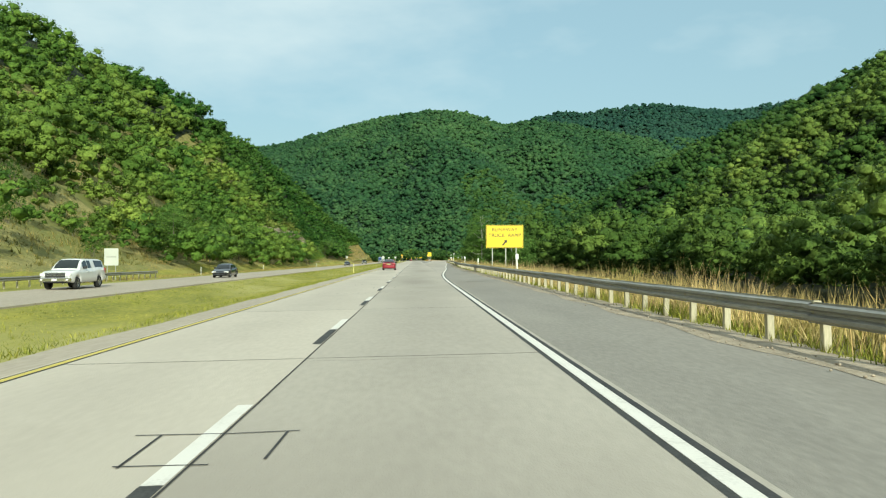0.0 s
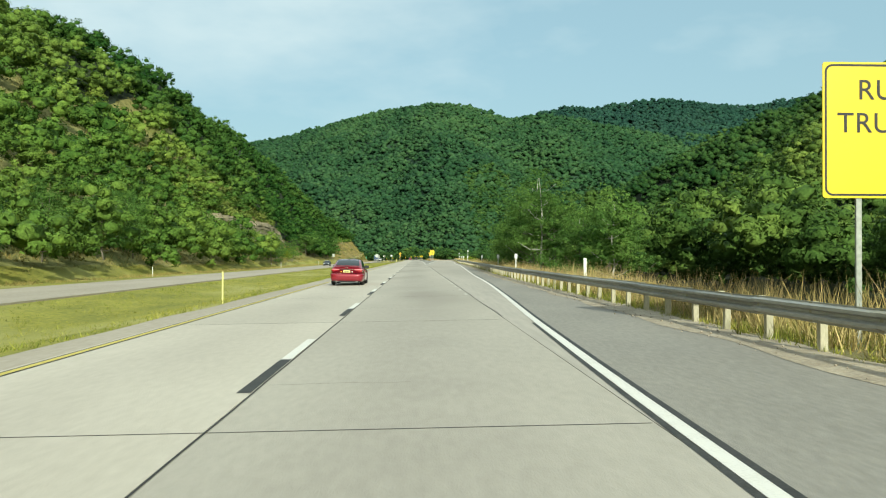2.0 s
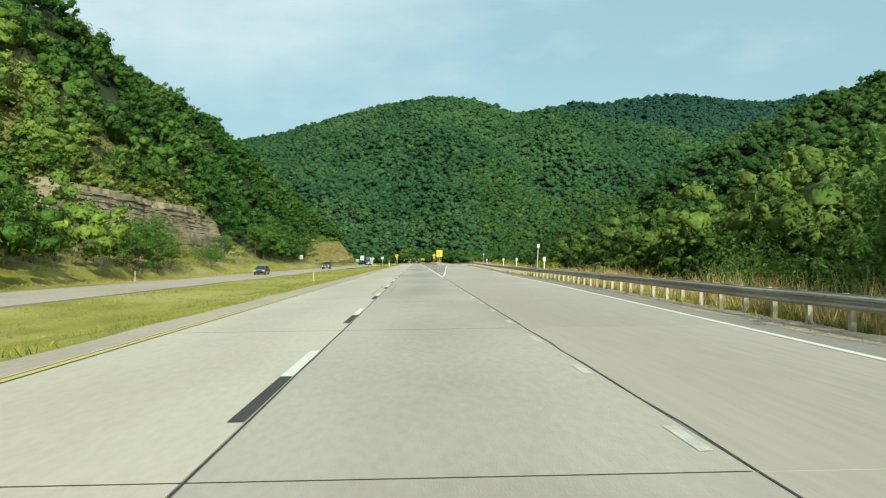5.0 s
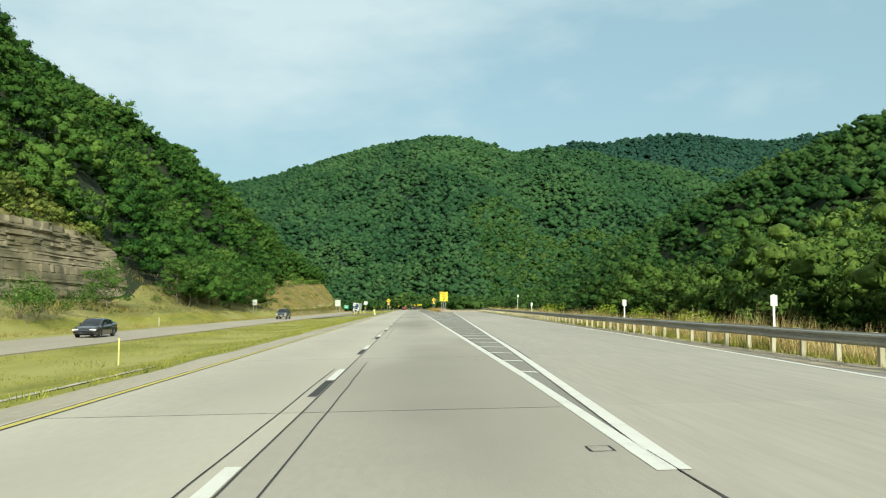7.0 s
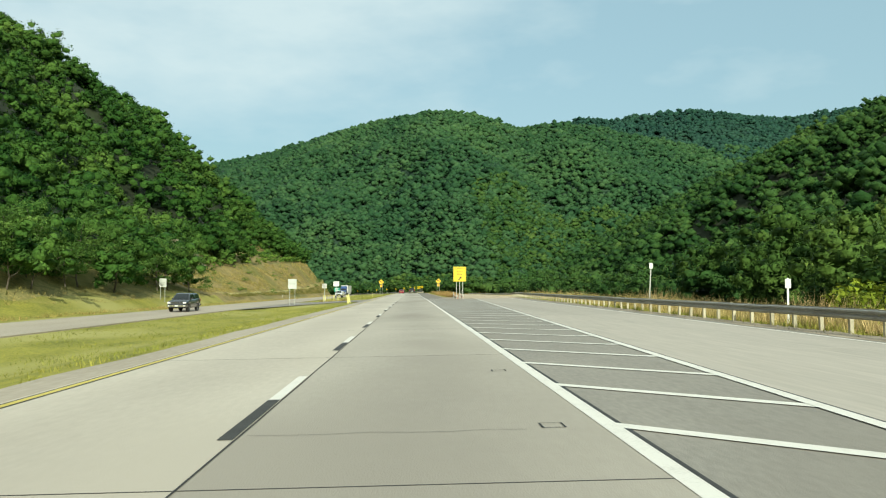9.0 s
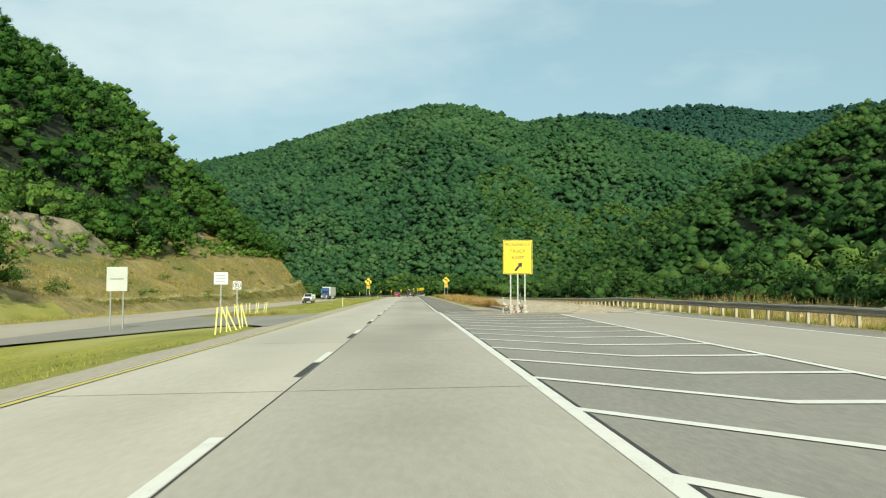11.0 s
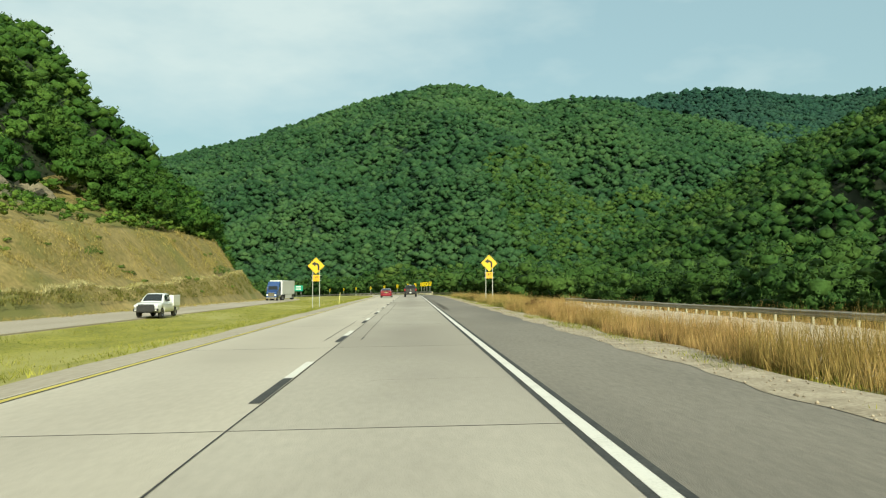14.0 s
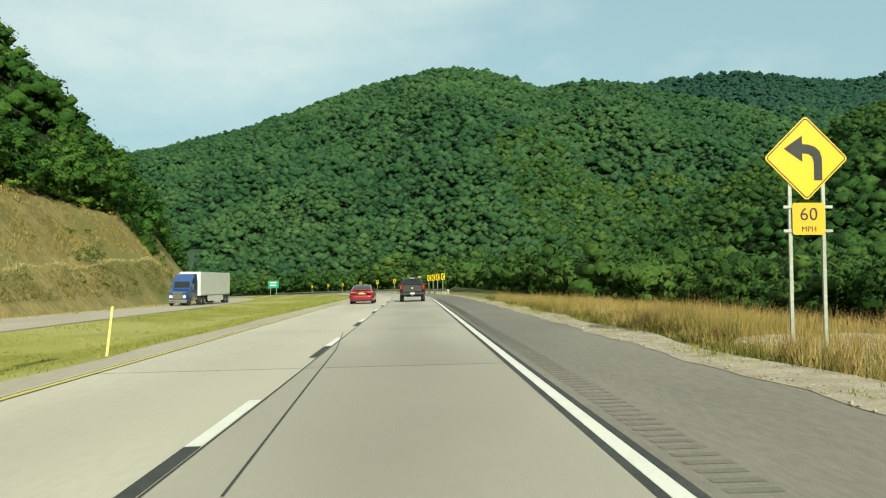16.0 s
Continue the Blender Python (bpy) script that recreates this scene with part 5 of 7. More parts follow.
blades("bank_weeds", "straw-coloured weeds in patches over the dry grassed bank", 9000, bank_patches, 0.60, 0.040, BLADE_STRAW, 48, 0.5, 3)
blades("bank_stalks", "straw-tan seeding grass standing in drifts on the bank", 16000, bank_patches, 0.80, 0.028, BLADE_STRAW, 58, 0.3, 3)
blades("bank_weeds", "olive weeds on the face of the low berm", 4500, berm_face, 0.55, 0.040, BLADE_OLIVE, 49, 0.45, 3)
blades("berm_grass", "pale dry grass along the crest of the low berm", 4500, berm_crest, 0.50, 0.035, BLADE_PALE, 50, 0.3, 3)
blades("ramp_weeds", "olive and green weeds between the shoulder and the ramp", 2600, lambda rng, n: (lambda y: (axis(y) + 8.0 + 2.2 * rng.uniform(0, 1, n), y))(rng.uniform(500, 600, n)), 0.50, 0.018, BLADE_OLIVE, 51, 0.4, 5)
blades("ramp_grass", "tan seeding grass behind the ramp's guard rail", 5000, lambda rng, n: (lambda y: (rail_x(y) + rng.uniform(0.8, 5.0, n), y))(rng.uniform(440, 600, n)), 0.95, 0.012, BLADE_TAN, 52, 0.25, 4)



# ---- rock faces in the cuttings ----
def rock_face(label, x_of, y0, y1, z0, z1, seed, step=0.45, depth=0.9):
    """Layered rock: thin beds grouped in weathered ledges, each broken into uneven blocks; the brow rises and falls."""
    r = np.random.default_rng(seed)
    face = tagged(new("rock_face"), label, "rock", kind="structure")
    ys = np.arange(y0, y1 + 0.01, step)
    brow = 0.90 + 0.05 * np.sin(ys * 0.17 + seed) + 0.03 * np.sin(ys * 0.47 + 1.7 * seed) + 0.02 * np.sin(ys * 1.3)
    brow = (z1 - z0) * np.clip(brow * np.interp(ys, [y0, y0 + 7, y1 - 4, y1], [0.35, 1, 1, 0.8]), 0.1, 1.0)
    bulge = 0.32 * np.sin(ys * 0.19 + seed) + 0.2 * np.sin(ys * 0.43 + 2.0) + 0.1 * np.sin(ys * 1.1)
    z, ledge = z0 - 0.8, 0.0
    while z < z1:
        h = float(r.choice([0.14, 0.22, 0.35, 0.5, 0.9]) * r.uniform(0.8, 1.25))
        if r.uniform() < 0.15:
            ledge += float(r.uniform(0.12, 0.4))
        out = np.zeros(len(ys))
        k = 0
        while k < len(ys):
            n = int(r.integers(2, 12))
            out[k:k + n] = r.normal(0, 0.08)
            k += n
        out = depth * (out + bulge) + float(r.uniform(-0.25, 0.18)) - ledge - (z - z0) * 0.10
        verts, faces = [], []
        for k, y in enumerate(ys):
            x = float(x_of(y)) + 3.0 + float(out[k])
            top = z + h * (0.92 + 0.08 * float(r.uniform(-1, 1)))
            over = (z - z0 - brow[k]) / 0.9
            if over > 0:
                x -= min(3.2, 1.1 * over + 0.5 * over * over)
                if over > 1.4:
                    top = z + 0.02
            verts += [(x, y + float(r.uniform(-0.12, 0.12)), z), (x - 0.08, y, top), (x - 5.0, y, top + 0.1), (x - 5.0, y, z)]
        for k in range(len(ys) - 1):
            a = 4 * k
            faces += [(a, a + 4, a + 5, a + 1), (a + 1, a + 5, a + 6, a + 2), (a, a + 3, a + 7, a + 4)]
        faces += [(0, 1, 2, 3), tuple(4 * (len(ys) - 1) + q for q in (3, 2, 1, 0))]
        part("bed", mesh_from("bed", verts, faces, ROCK), None, face, "ledge of layered rock")
        z += h
    return face


rock_face("layered tan sandstone face above the far carriageway", lambda y: toe(y) - 15.3, 268, 364, 2.2, 13.0, 51)


def outcrop(label, y0, y1, d0, z0, height, lean, seed, mat):
    """A rough broken rock face standing out of the slope: fractured blocks, leaning back, sunk into the hill behind."""
    rng = np.random.default_rng(seed)
    ny, nz = int((y1 - y0) / 0.4) + 1, int(height / 0.35) + 1
    ys = np.linspace(y0, y1, ny)
    f = np.linspace(0, 1, nz)[:, None]

    def cells(wide, high):
        """Random blocks wide x high metres, stepped sideways from course to course."""
        a = rng.normal(size=(int(height / high) + 3, int((y1 - y0) / wide) + 4))
        row = (f * height / high + 0.5 * np.sin(ys * 0.23 + seed)[None]).astype(int).clip(0, a.shape[0] - 1)
        col = ((ys[None] - y0) / wide + 1.0 + 0.37 * (row % 3)).astype(int)
        return a[row, col]

    end = np.minimum(1, np.minimum(ys - y0, y1 - ys) / 5.0) ** 0.6
    top = (0.80 + 0.14 * np.sin(ys * 0.31 + seed) + 0.09 * np.sin(ys * 0.83 + 2 * seed)) * (0.35 + 0.65 * end)
    z = z0 - 1.0 + f * (height * top[None] + 1.0)
    out = 0.30 * cells(2.6, 1.5) + 0.20 * cells(1.1, 0.7) + 0.07 * rng.normal(size=(nz, ny)) + 0.7 * np.sin(ys * 0.27 + seed)[None]
    x = toe(ys)[None] - d0 - lean * f ** 1.3 + out * (0.4 + 0.6 * end)[None] - 2.2 * (1 - end)[None]
    yy = ys[None] + rng.normal(0, 0.07, (nz, ny))
    face = np.stack([x, yy, z], -1)
    cap = np.stack([x[-1] - 5.0, ys, z[-1] + 0.8], -1)[None]
    grid = np.concatenate([face, cap])
    i = (np.arange(nz)[:, None] * ny + np.arange(ny - 1)[None]).ravel()
    corners = np.stack([i, i + 1, i + ny + 1, i + ny], 1).ravel()
    me = arrays_mesh("outcrop", grid.reshape(-1, 3), corners, 4, mat)
    return tagged(new("rock_outcrop", me), label, "rock", kind="structure")


outcrop("dark broken rock face in the scrub above the grassed bank", 476, 515, 20.0, 6.5, 7.5, 6.5, 52, DARK_ROCK)
outcrop("leaning tan rock outcrop with brush above the grassed bank", 564, 606, 22.5, 11.0, 9.0, 9.0, 53, DARK_ROCK)
outcrop("grey rock outcrop under the trees above the bank", 628, 652, 16.5, 13.5, 6.0, 4.5, 54, DARK_ROCK)


# ---- escape ramp, crossover, edges ----
def sheet(name, poly, z_of, mat, owner, label="", step=2.0):
    bm = bmesh.new()
    bm.faces.new([bm.verts.new((x, y, 0)) for x, y in poly])
    bmesh.ops.triangulate(bm, faces=bm.faces[:])
    bmesh.ops.subdivide_edges(bm, edges=bm.edges[:], cuts=5, use_grid_fill=True)
    for v in bm.verts:
        v.co.z = float(z_of(v.co.x, v.co.y))
    bmesh.ops.recalc_face_normals(bm, faces=bm.faces)
    if sum(f.normal.z for f in bm.faces) < 0:
        bmesh.ops.reverse_faces(bm, faces=bm.faces[:])
    return part(name, bm, mat, owner, label)


ramp = tagged(new("escape_ramp"), "pale gravel arrester bed beside the highway, with a concrete kerb", "escape ramp", kind="structure")


def gravel_left(y):
    return np.interp(y, [404, 412, 428, 600], [12.4, 8.85, 8.85, 9.2])


def gravel_z(x, y):
    """The heaped bed: higher in the middle, with ruts and hollows."""
    f = np.clip((x - gravel_left(y)) / (rail_x(y) - 0.4 - gravel_left(y)), 0, 1)
    heap = 0.30 * np.sin(np.pi * f ** 0.8) ** 0.6 * np.clip((y - 414) / 26, 0, 1)
    return ground_z(x, y) + 0.05 + heap + 0.05 * np.sin(x * 2.1 + y * 0.6) + 0.04 * np.sin(y * 1.7 - x * 3.1)


def gravel_sheet():
    ys, fs = span(404, 545, 0.9), np.linspace(0, 1, 19)
    gy, gf = np.meshgrid(ys, fs, indexing="ij")
    gx = gravel_left(gy) + (rail_x(gy) - 0.4 - gravel_left(gy)) * gf
    gz = gravel_z(gx, gy) + np.random.default_rng(61).normal(0, 0.025, gx.shape)
    gz[:, [0, -1]] -= 0.3
    gz[0] -= 0.3
    i = (np.arange(len(ys) - 1)[:, None] * 19 + np.arange(18)[None]).ravel()
    me = arrays_mesh("gravel", np.stack([gx, gy, gz], -1).reshape(-1, 3), np.stack([i, i + 1, i + 20, i + 19], 1).ravel(), 4, GRAVEL)
    me.polygons.foreach_set("use_smooth", [True] * len(me.polygons))
    part("gravel", me, None, ramp, "heaped loose tan gravel")


def stones(name, label, count, area, z_of, lo, hi, seed):
    """Loose stones, each an uneven eight-sided lump."""
    rng = np.random.default_rng(seed)
    x, y = area(rng, count)
    oct_v = np.array([(1, 0, 0), (0, 1, 0), (-1, 0, 0), (0, -1, 0), (0, 0, 0.8), (0, 0, -0.6)], float)
    oct_f = np.array([(0, 1, 4), (1, 2, 4), (2, 3, 4), (3, 0, 4), (1, 0, 5), (2, 1, 5), (3, 2, 5), (0, 3, 5)])
    s = lo + (hi - lo) * rng.uniform(size=count) ** 3
    v = oct_v[None] * s[:, None, None] * rng.uniform(0.6, 1.3, (count, 6, 3))
    v = v + np.stack([x, y, z_of(x, y) + s * 0.25], 1)[:, None]
    f = (np.arange(count)[:, None, None] * 6 + oct_f[None]).ravel()
    return tagged(new(name, arrays_mesh(name, v.reshape(-1, 3), f, 3, STONE)), label, "gravel", kind="stuff")


gravel_sheet()


def bed_area(rng, n):
    y = rng.uniform(412, 544, n)
    return gravel_left(y) + (rail_x(y) - 0.5 - gravel_left(y)) * rng.uniform(0, 1, n), y


def edge_area(rng, n):
    y = rng.uniform(428, 600, n)
    return axis(y) + 6.85 + np.abs(rng.normal(0.35, 0.45, n)), y


def foot_area(rng, n):
    y = rng.uniform(-5, 424, n)
    return rail_x(y) - 0.45 + rng.normal(0, 0.22, n), y


stones("gravel_stones", "coarse tan stones of the arrester bed", 5000, bed_area, gravel_z, 0.02, 0.08, 62)
stones("verge_stones", "pale stones washed along the shoulder edge", 3500, edge_area, road_z, 0.008, 0.04, 63)
stones("rail_grit", "pale grit and stones along the foot of the guard rail", 4000, foot_area, road_z, 0.008, 0.035, 64)
for k in range(7):
    y = 409.5 + 2.6 * k
    part("kerb_stone", boxed(8.62, 8.84, y, y + 2.57, -0.1, 0.33, bevel=0.02), CONCRETE_WORN, ramp)
rng0 = random.Random(17)
sheet("gore_dirt", [(6.2, 410), (7.4, 406.8), (10.6, 406.5), (10.8, 411), (8.6, 412), (8.6, 429), (7.0, 434)], lambda x, y: road_z(x, y) + 0.002, DIRT, ramp, "dirt and grit in the gore")
part("verge", mesh_from("verge", *strip(lambda y: rail_x(y) - 0.7 + 0.12 * np.sin(y * 0.9), lambda y: rail_x(y) + 0.25 + 0.1 * np.sin(y * 1.7), span(-20, 425, 1.2), road_z, -0.006), DIRT), None, road, "gritty dirt along the pavement edge")
part("verge", mesh_from("verge", *strip(lambda y: axis(y) + 6.85 + 0.10 * np.sin(y * 0.8) + 0.06 * np.sin(y * 2.3), lambda y: axis(y) + 8.1 + 0.25 * np.sin(y * 0.53), span(432, 640, 0.8), road_z, -0.004), DIRT), None, road, "gritty dirt along the pavement edge")
sheet("drain_apron", [(-7.6, 236), (-6.9, 236.5), (-6.4, 243), (-6.3, 250), (-6.9, 251), (-7.5, 244)], lambda x, y: ground_z(x, y) + 0.012, CONCRETE, road, "pale concrete drain apron in the median")
crossing = tagged(new("median_crossover"), "grey asphalt crossover joining the two carriageways", "road", kind="structure")


def cross_z(x, y):
    s = np.clip((-5.0 - x) / 13.0, 0, 1)
    return (road_z(-5.0, y) - 0.012) * (1 - s) + (opp_z(y) + 0.012) * s + 0.02


sheet("paving", [(-4.6, 395.0), (-4.6, 417.0), (-8.5, 418.2), (-11.0, 420.5), (-14.0, 426.0), (-18.4, 436.0), (-18.4, 384.0), (-14.0, 391.0), (-9.0, 399.0), (-7.0, 400.5)], cross_z, ASPHALT, crossing)


def seal(pts, w=0.022):
    """A thin tar line along points on the road."""
    verts, faces = [], []
    for k, (x, y) in enumerate(pts):
        a = pts[min(k + 1, len(pts) - 1)]
        b = pts[max(k - 1, 0)]
        d = Vector((a[0] - b[0], a[1] - b[1])).normalized()
        for s in (-w, w):
            px, py = x - d.y * s, y + d.x * s
            verts.append((px, py, float(road_z(px, py)) + 0.008))
    for k in range(len(pts) - 1):
        faces.append((2 * k, 2 * k + 1, 2 * k + 3, 2 * k + 2))
    part("tar_seal", mesh_from("tar_seal", verts, faces, TAR), None, road, "black crack seal")


def wander(x, y0, y1, amp=0.02, step=0.8):
    n = max(3, int((y1 - y0) / step))
    return [(x + rng0.uniform(-amp, amp), y0 + (y1 - y0) * k / n) for k in range(n + 1)]


for y0, y1 in ((-20, 100), (100, 230), (230, 330), (330, 470), (470, 600)):
    seal(wander(0.02, y0, y1, 0.008, 2.0), 0.010)
for x, y0, y1 in ((-0.36, 193, 206), (0.36, 194, 207), (-0.30, 226, 244), (0.38, 228, 246), (-0.26, 262, 276), (0.36, 262, 279), (-0.5, 482.3, 496), (0.52, 482.4, 505), (-0.42, 500, 518), (0.6, 505, 530)):
    seal(wander(x, y0, y1, 0.012, 1.6), 0.011)
for y in (-1.4, 35.2, 422.2, 434.3, 483.6):
    seal([(-0.52, y), (-0.50, y - 1.15)], 0.012)
    seal([(0.56, y), (0.54, y - 1.0)], 0.012)
    seal([(-0.75, y), (0.1, y - 0.03), (0.66, y + 0.02)], 0.012)
    seal([(-0.55, y - 1.1), (0.15, y - 1.12)], 0.012)
seal([(0.61, 531.5), (0.40, 538), (0.21, 544.5), (0.0, 548), (-0.2, 551.2)], 0.012)
seal(wander(3.95, 78, 232, 0.03, 1.5), 0.009)
for k in range(34):
    y = 4 + 15.7 * k + rng0.uniform(-5, 5)
    x0 = rng0.choice((-3.6, -2.2, 0.1, 0.1, 0.1, 1.3))
    x1 = min(x0 + rng0.uniform(1.0, 3.4), 3.6 if x0 > 0 else -0.2)
    n = 7
    seal([(x0 + (x1 - x0) * q / n, y + rng0.uniform(-0.05, 0.05)) for q in range(n + 1)], 0.005)
for x, y in ((3.5, 232), (3.42, 246), (3.3, 299), (3.35, 305), (3.3, 384), (3.38, 388), (3.3, 415), (3.4, 262)):
    seal([(x - 0.12, y), (x + 0.12, y), (x + 0.12, y + 0.3), (x - 0.12, y + 0.3), (x - 0.12, y)], 0.012)
for k in range(33):
    y = 90 + 4.3 * k
    line("worn_dash", 3.74, 3.86, y, y + 0.95, WORN_PAINT, "worn short white dash", 2.0, 0.006)
sheet("asphalt_patch", [(3.98, 42), (4.3, 54), (5.5, 54.1), (6.1, 54.5), (6.1, 42)], lambda x, y: road_z(x, y) + 0.001, ASPHALT, road, "newer asphalt patch on the shoulder")


# ---- delineators and small signs ----
def delineator(at, mat, height, label, group, w=0.065, plate=False):
    t = thing("delineator_post", label, "delineator", group, at=at)
    part("stake", boxed(-w / 2, w / 2, -0.012, 0.012, -0.3, height, bevel=0.004), mat, t)
    if plate:
        part("reflector", boxed(-0.11, 0.11, -0.03, -0.013, height - 0.36, height - 0.02, bevel=0.004), SIGN_WHITE, t, "white reflector plate")
    else:
        part("reflector", boxed(-w / 2 + 0.005, w / 2 - 0.005, -0.02, -0.013, height - 0.22, height - 0.04), mat, t, "worn reflective band")
    return t


def on_ground(x, y, rx=0, ry=0):
    return pose(x, y, float(ground_z(x, y)), rx, ry, 0)


r2 = random.Random(12)
for x, y, tilt in ((-5.9, 390.6, 4), (-6.1, 392.4, 3), (-6.0, 393.1, 0), (-6.0, 393.9, -22), (-5.9, 394.6, -26), (-6.0, 396.0, -12), (-6.3, 398.0, -5), (-6.2, 398.6, -14),
                   (-12.61, 426.2, 0), (-12.34, 426.4, -3), (-12.53, 428.4, 4), (-12.08, 428.2, 2), (-11.66, 427.8, -2), (-11.15, 427.6, 4), (-11.09, 428.0, 6), (-10.51, 427.6, 9), (-10.30, 427.4, 8)):
    delineator(on_ground(x, y, r2.uniform(-4, 4), tilt), DELINEATOR_YELLOW, 1.08, "yellow flexible delineator post by the crossover", "crossover delineators")
for x, y, tilt in ((-5.75, 90.5, 0), (-11.2, 260.5, 0), (-6.0, 454.0, 2), (-5.65, 546.5, 6)):
    delineator(on_ground(x, y, 0, tilt), DELINEATOR_YELLOW, 1.2, "yellow delineator post in the median grass", "median delineators")
for x, y in ((-26.5, 101.0), (-27.5, 151.0), (-29.0, 248.0), (-29.8, 328.0), (-30.8, 501.0)):
    delineator(on_ground(x, y), DELINEATOR_WHITE, 1.1, "white delineator post beside the far carriageway", "far side delineators")
for y in (48, 119, 139, 172, 226, 249, 270, 320):
    delineator(on_ground(float(rail_x(y)) + 1.0, y), DELINEATOR_WHITE, 1.75, "white-plated marker post behind the guard rail", "rail marker posts", 0.07, True)
delineator(on_ground(float(rail_x(95)) + 1.6, 95), DELINEATOR_WHITE, 1.5, "plain white marker post behind the guard rail", "rail marker posts", 0.14)
for y in (232.5, 341.0):
    delineator(on_ground(float(rail_x(y)) + 1.2, y, 0, 3), ALU, 3.0, "tall marker post with a white plate behind the rail", "rail marker posts", 0.08, True)


def plain_sign(at, w, h, top, posts, label, bars=3, name="road_sign", rz=0):
    s = thing(name, label, "road sign", at=at)
    p = part("panel", panel(w, h, 0.05), SIGN_GREY if bars == 1 else SIGN_WHITE, s, "pale panel")
    p.location = (0, 0, top - h / 2)
    for k in range(bars):
        z = top - h * (k + 1) / (bars + 1)
        part("text_bar", boxed(-w * 0.34, w * 0.34, -0.006, -0.002, z - h * 0.03, z + h * 0.03), ALU, s)
    for px in posts:
        sign_post(s, px, top - 0.05, -0.8, 0.02)
    return s


plain_sign(pose(-27.6, 72.0, float(ground_z(-27.6, 72.0))), 1.35, 1.65, 3.1, (-0.4, 0.4), "blank pale grey panel on two posts behind the far rail", 1)
plain_sign(pose(-33.0, 407.5, float(ground_z(-33.0, 407.5))), 1.0, 1.2, 2.9, (-0.3, 0.3), "pale grey panel on two posts beside the far carriageway", 1)
plain_sign(pose(-14.5, 404.0, float(ground_z(-14.5, 404.0))), 1.15, 1.35, 3.6, (-0.35, 0.35), "large pale grey panel on two posts in the median", 1)
plain_sign(pose(-8.4, 402.5, float(ground_z(-8.4, 402.5))), 0.76, 0.66, 2.9, (0.0,), "small white notice on one post by the crossover", 3)
u = thing("no_u_turn_sign", "white square sign forbidding turns on one post", "road sign", at=on_ground(-12.46, 426.3))
part("panel", panel(0.70, 0.70, 0.05), SIGN_WHITE, u).location = (0, 0, 2.62)
ring = [(0.31 * math.cos(radians(a)), 2.62 + 0.31 * math.sin(radians(a))) for a in range(0, 360, 20)]
inner = [(0.255 * math.cos(radians(a)), 2.62 + 0.255 * math.sin(radians(a))) for a in range(0, 360, 20)]
part("ring", mesh_from("ring", [(x, -0.003, z) for x, z in ring + inner], [(k, (k + 1) % 18, 18 + (k + 1) % 18, 18 + k) for k in range(18)], SIGN_RED), None, u, "faded dark red ring")
part("slash", mesh_from("slash", *flat_shape([(-0.20, 2.84), (-0.22, 2.80), (0.20, 2.40), (0.22, 2.44)], -0.006), SIGN_RED), None, u, "faded dark red slash")
arc = [(0.13 * math.cos(radians(a)), 2.66 + 0.13 * math.sin(radians(a))) for a in range(0, 181, 20)] + [(-0.13, 2.54), (-0.19, 2.54), (-0.10, 2.42), (0.0, 2.54), (-0.06, 2.54)]
arc += [(0.06 * math.cos(radians(a)), 2.66 + 0.06 * math.sin(radians(a))) for a in range(180, -1, -20)] + [(0.06, 2.45), (0.13, 2.45)]
part("arrow", mesh_from("arrow", *flat_shape(arc, -0.004), SIGN_BLACK), None, u, "dark turning arrow")
sign_post(u, 0, 2.9, -0.5, 0.03, 0.10)


def chevron_sign(at):
    s = thing("chevron_sign", "yellow chevron board on a post round the bend", "road sign", "bend chevrons", at=at)
    part("panel", panel(0.75, 0.95, 0.05), SIGN_YELLOW, s).location = (0, 0, 2.5)
    pts = [(0.26, 2.9), (0.02, 2.9), (-0.30, 2.5), (0.02, 2.1), (0.26, 2.1), (-0.05, 2.5)]
    part("chevron", mesh_from("chevron", *flat_shape(pts, -0.004), SIGN_BLACK), None, s, "black chevron pointing left")
    sign_post(s, 0, 3.0, -0.8, 0.02, 0.14)
    return s


first_chevron = None
for y in (646, 652, 657, 662, 673, 685, 702, 722, 742, 763, 780, 799):
    x = float(axis(y)) + 8.4
    m = pose(x, y, float(road_z(x, y)), 0, 0, 35 + math.degrees(math.atan((y - CURVE_Y) / CURVE_R)))
    if first_chevron is None:
        first_chevron = chevron_sign(m)
    else:
        copy_thing(first_chevron, m)
guard_rail("guard_rail", "steel guard rail round the outside of the bend", lambda y: axis(y) + 7.6, 634.0, 840.0, road_z)
guard_rail("guard_rail", "steel guard rail beyond the far carriageway", lambda y: opp_near(y) - 12.0, -20.0, 84.0, lambda x, y: opp_z(y), flip=-1)
g = thing("guide_sign", "green guide sign far round the bend", "road sign", at=pose(-44.0, 800.0, float(ground_z(-44.0, 800.0))))
part("panel", panel(3.4, 2.4, 0.15), SIGN_GREEN, g).location = (0, 0, 3.6)
for z in (4.2, 3.3):
    part("text_bar", boxed(-1.1, 0.9, -0.006, -0.002, z - 0.2, z + 0.2), SIGN_WHITE, g)
for px in (-1.0, 1.0):
    sign_post(g, px, 4.5, -1.5, 0.02, 0.12)
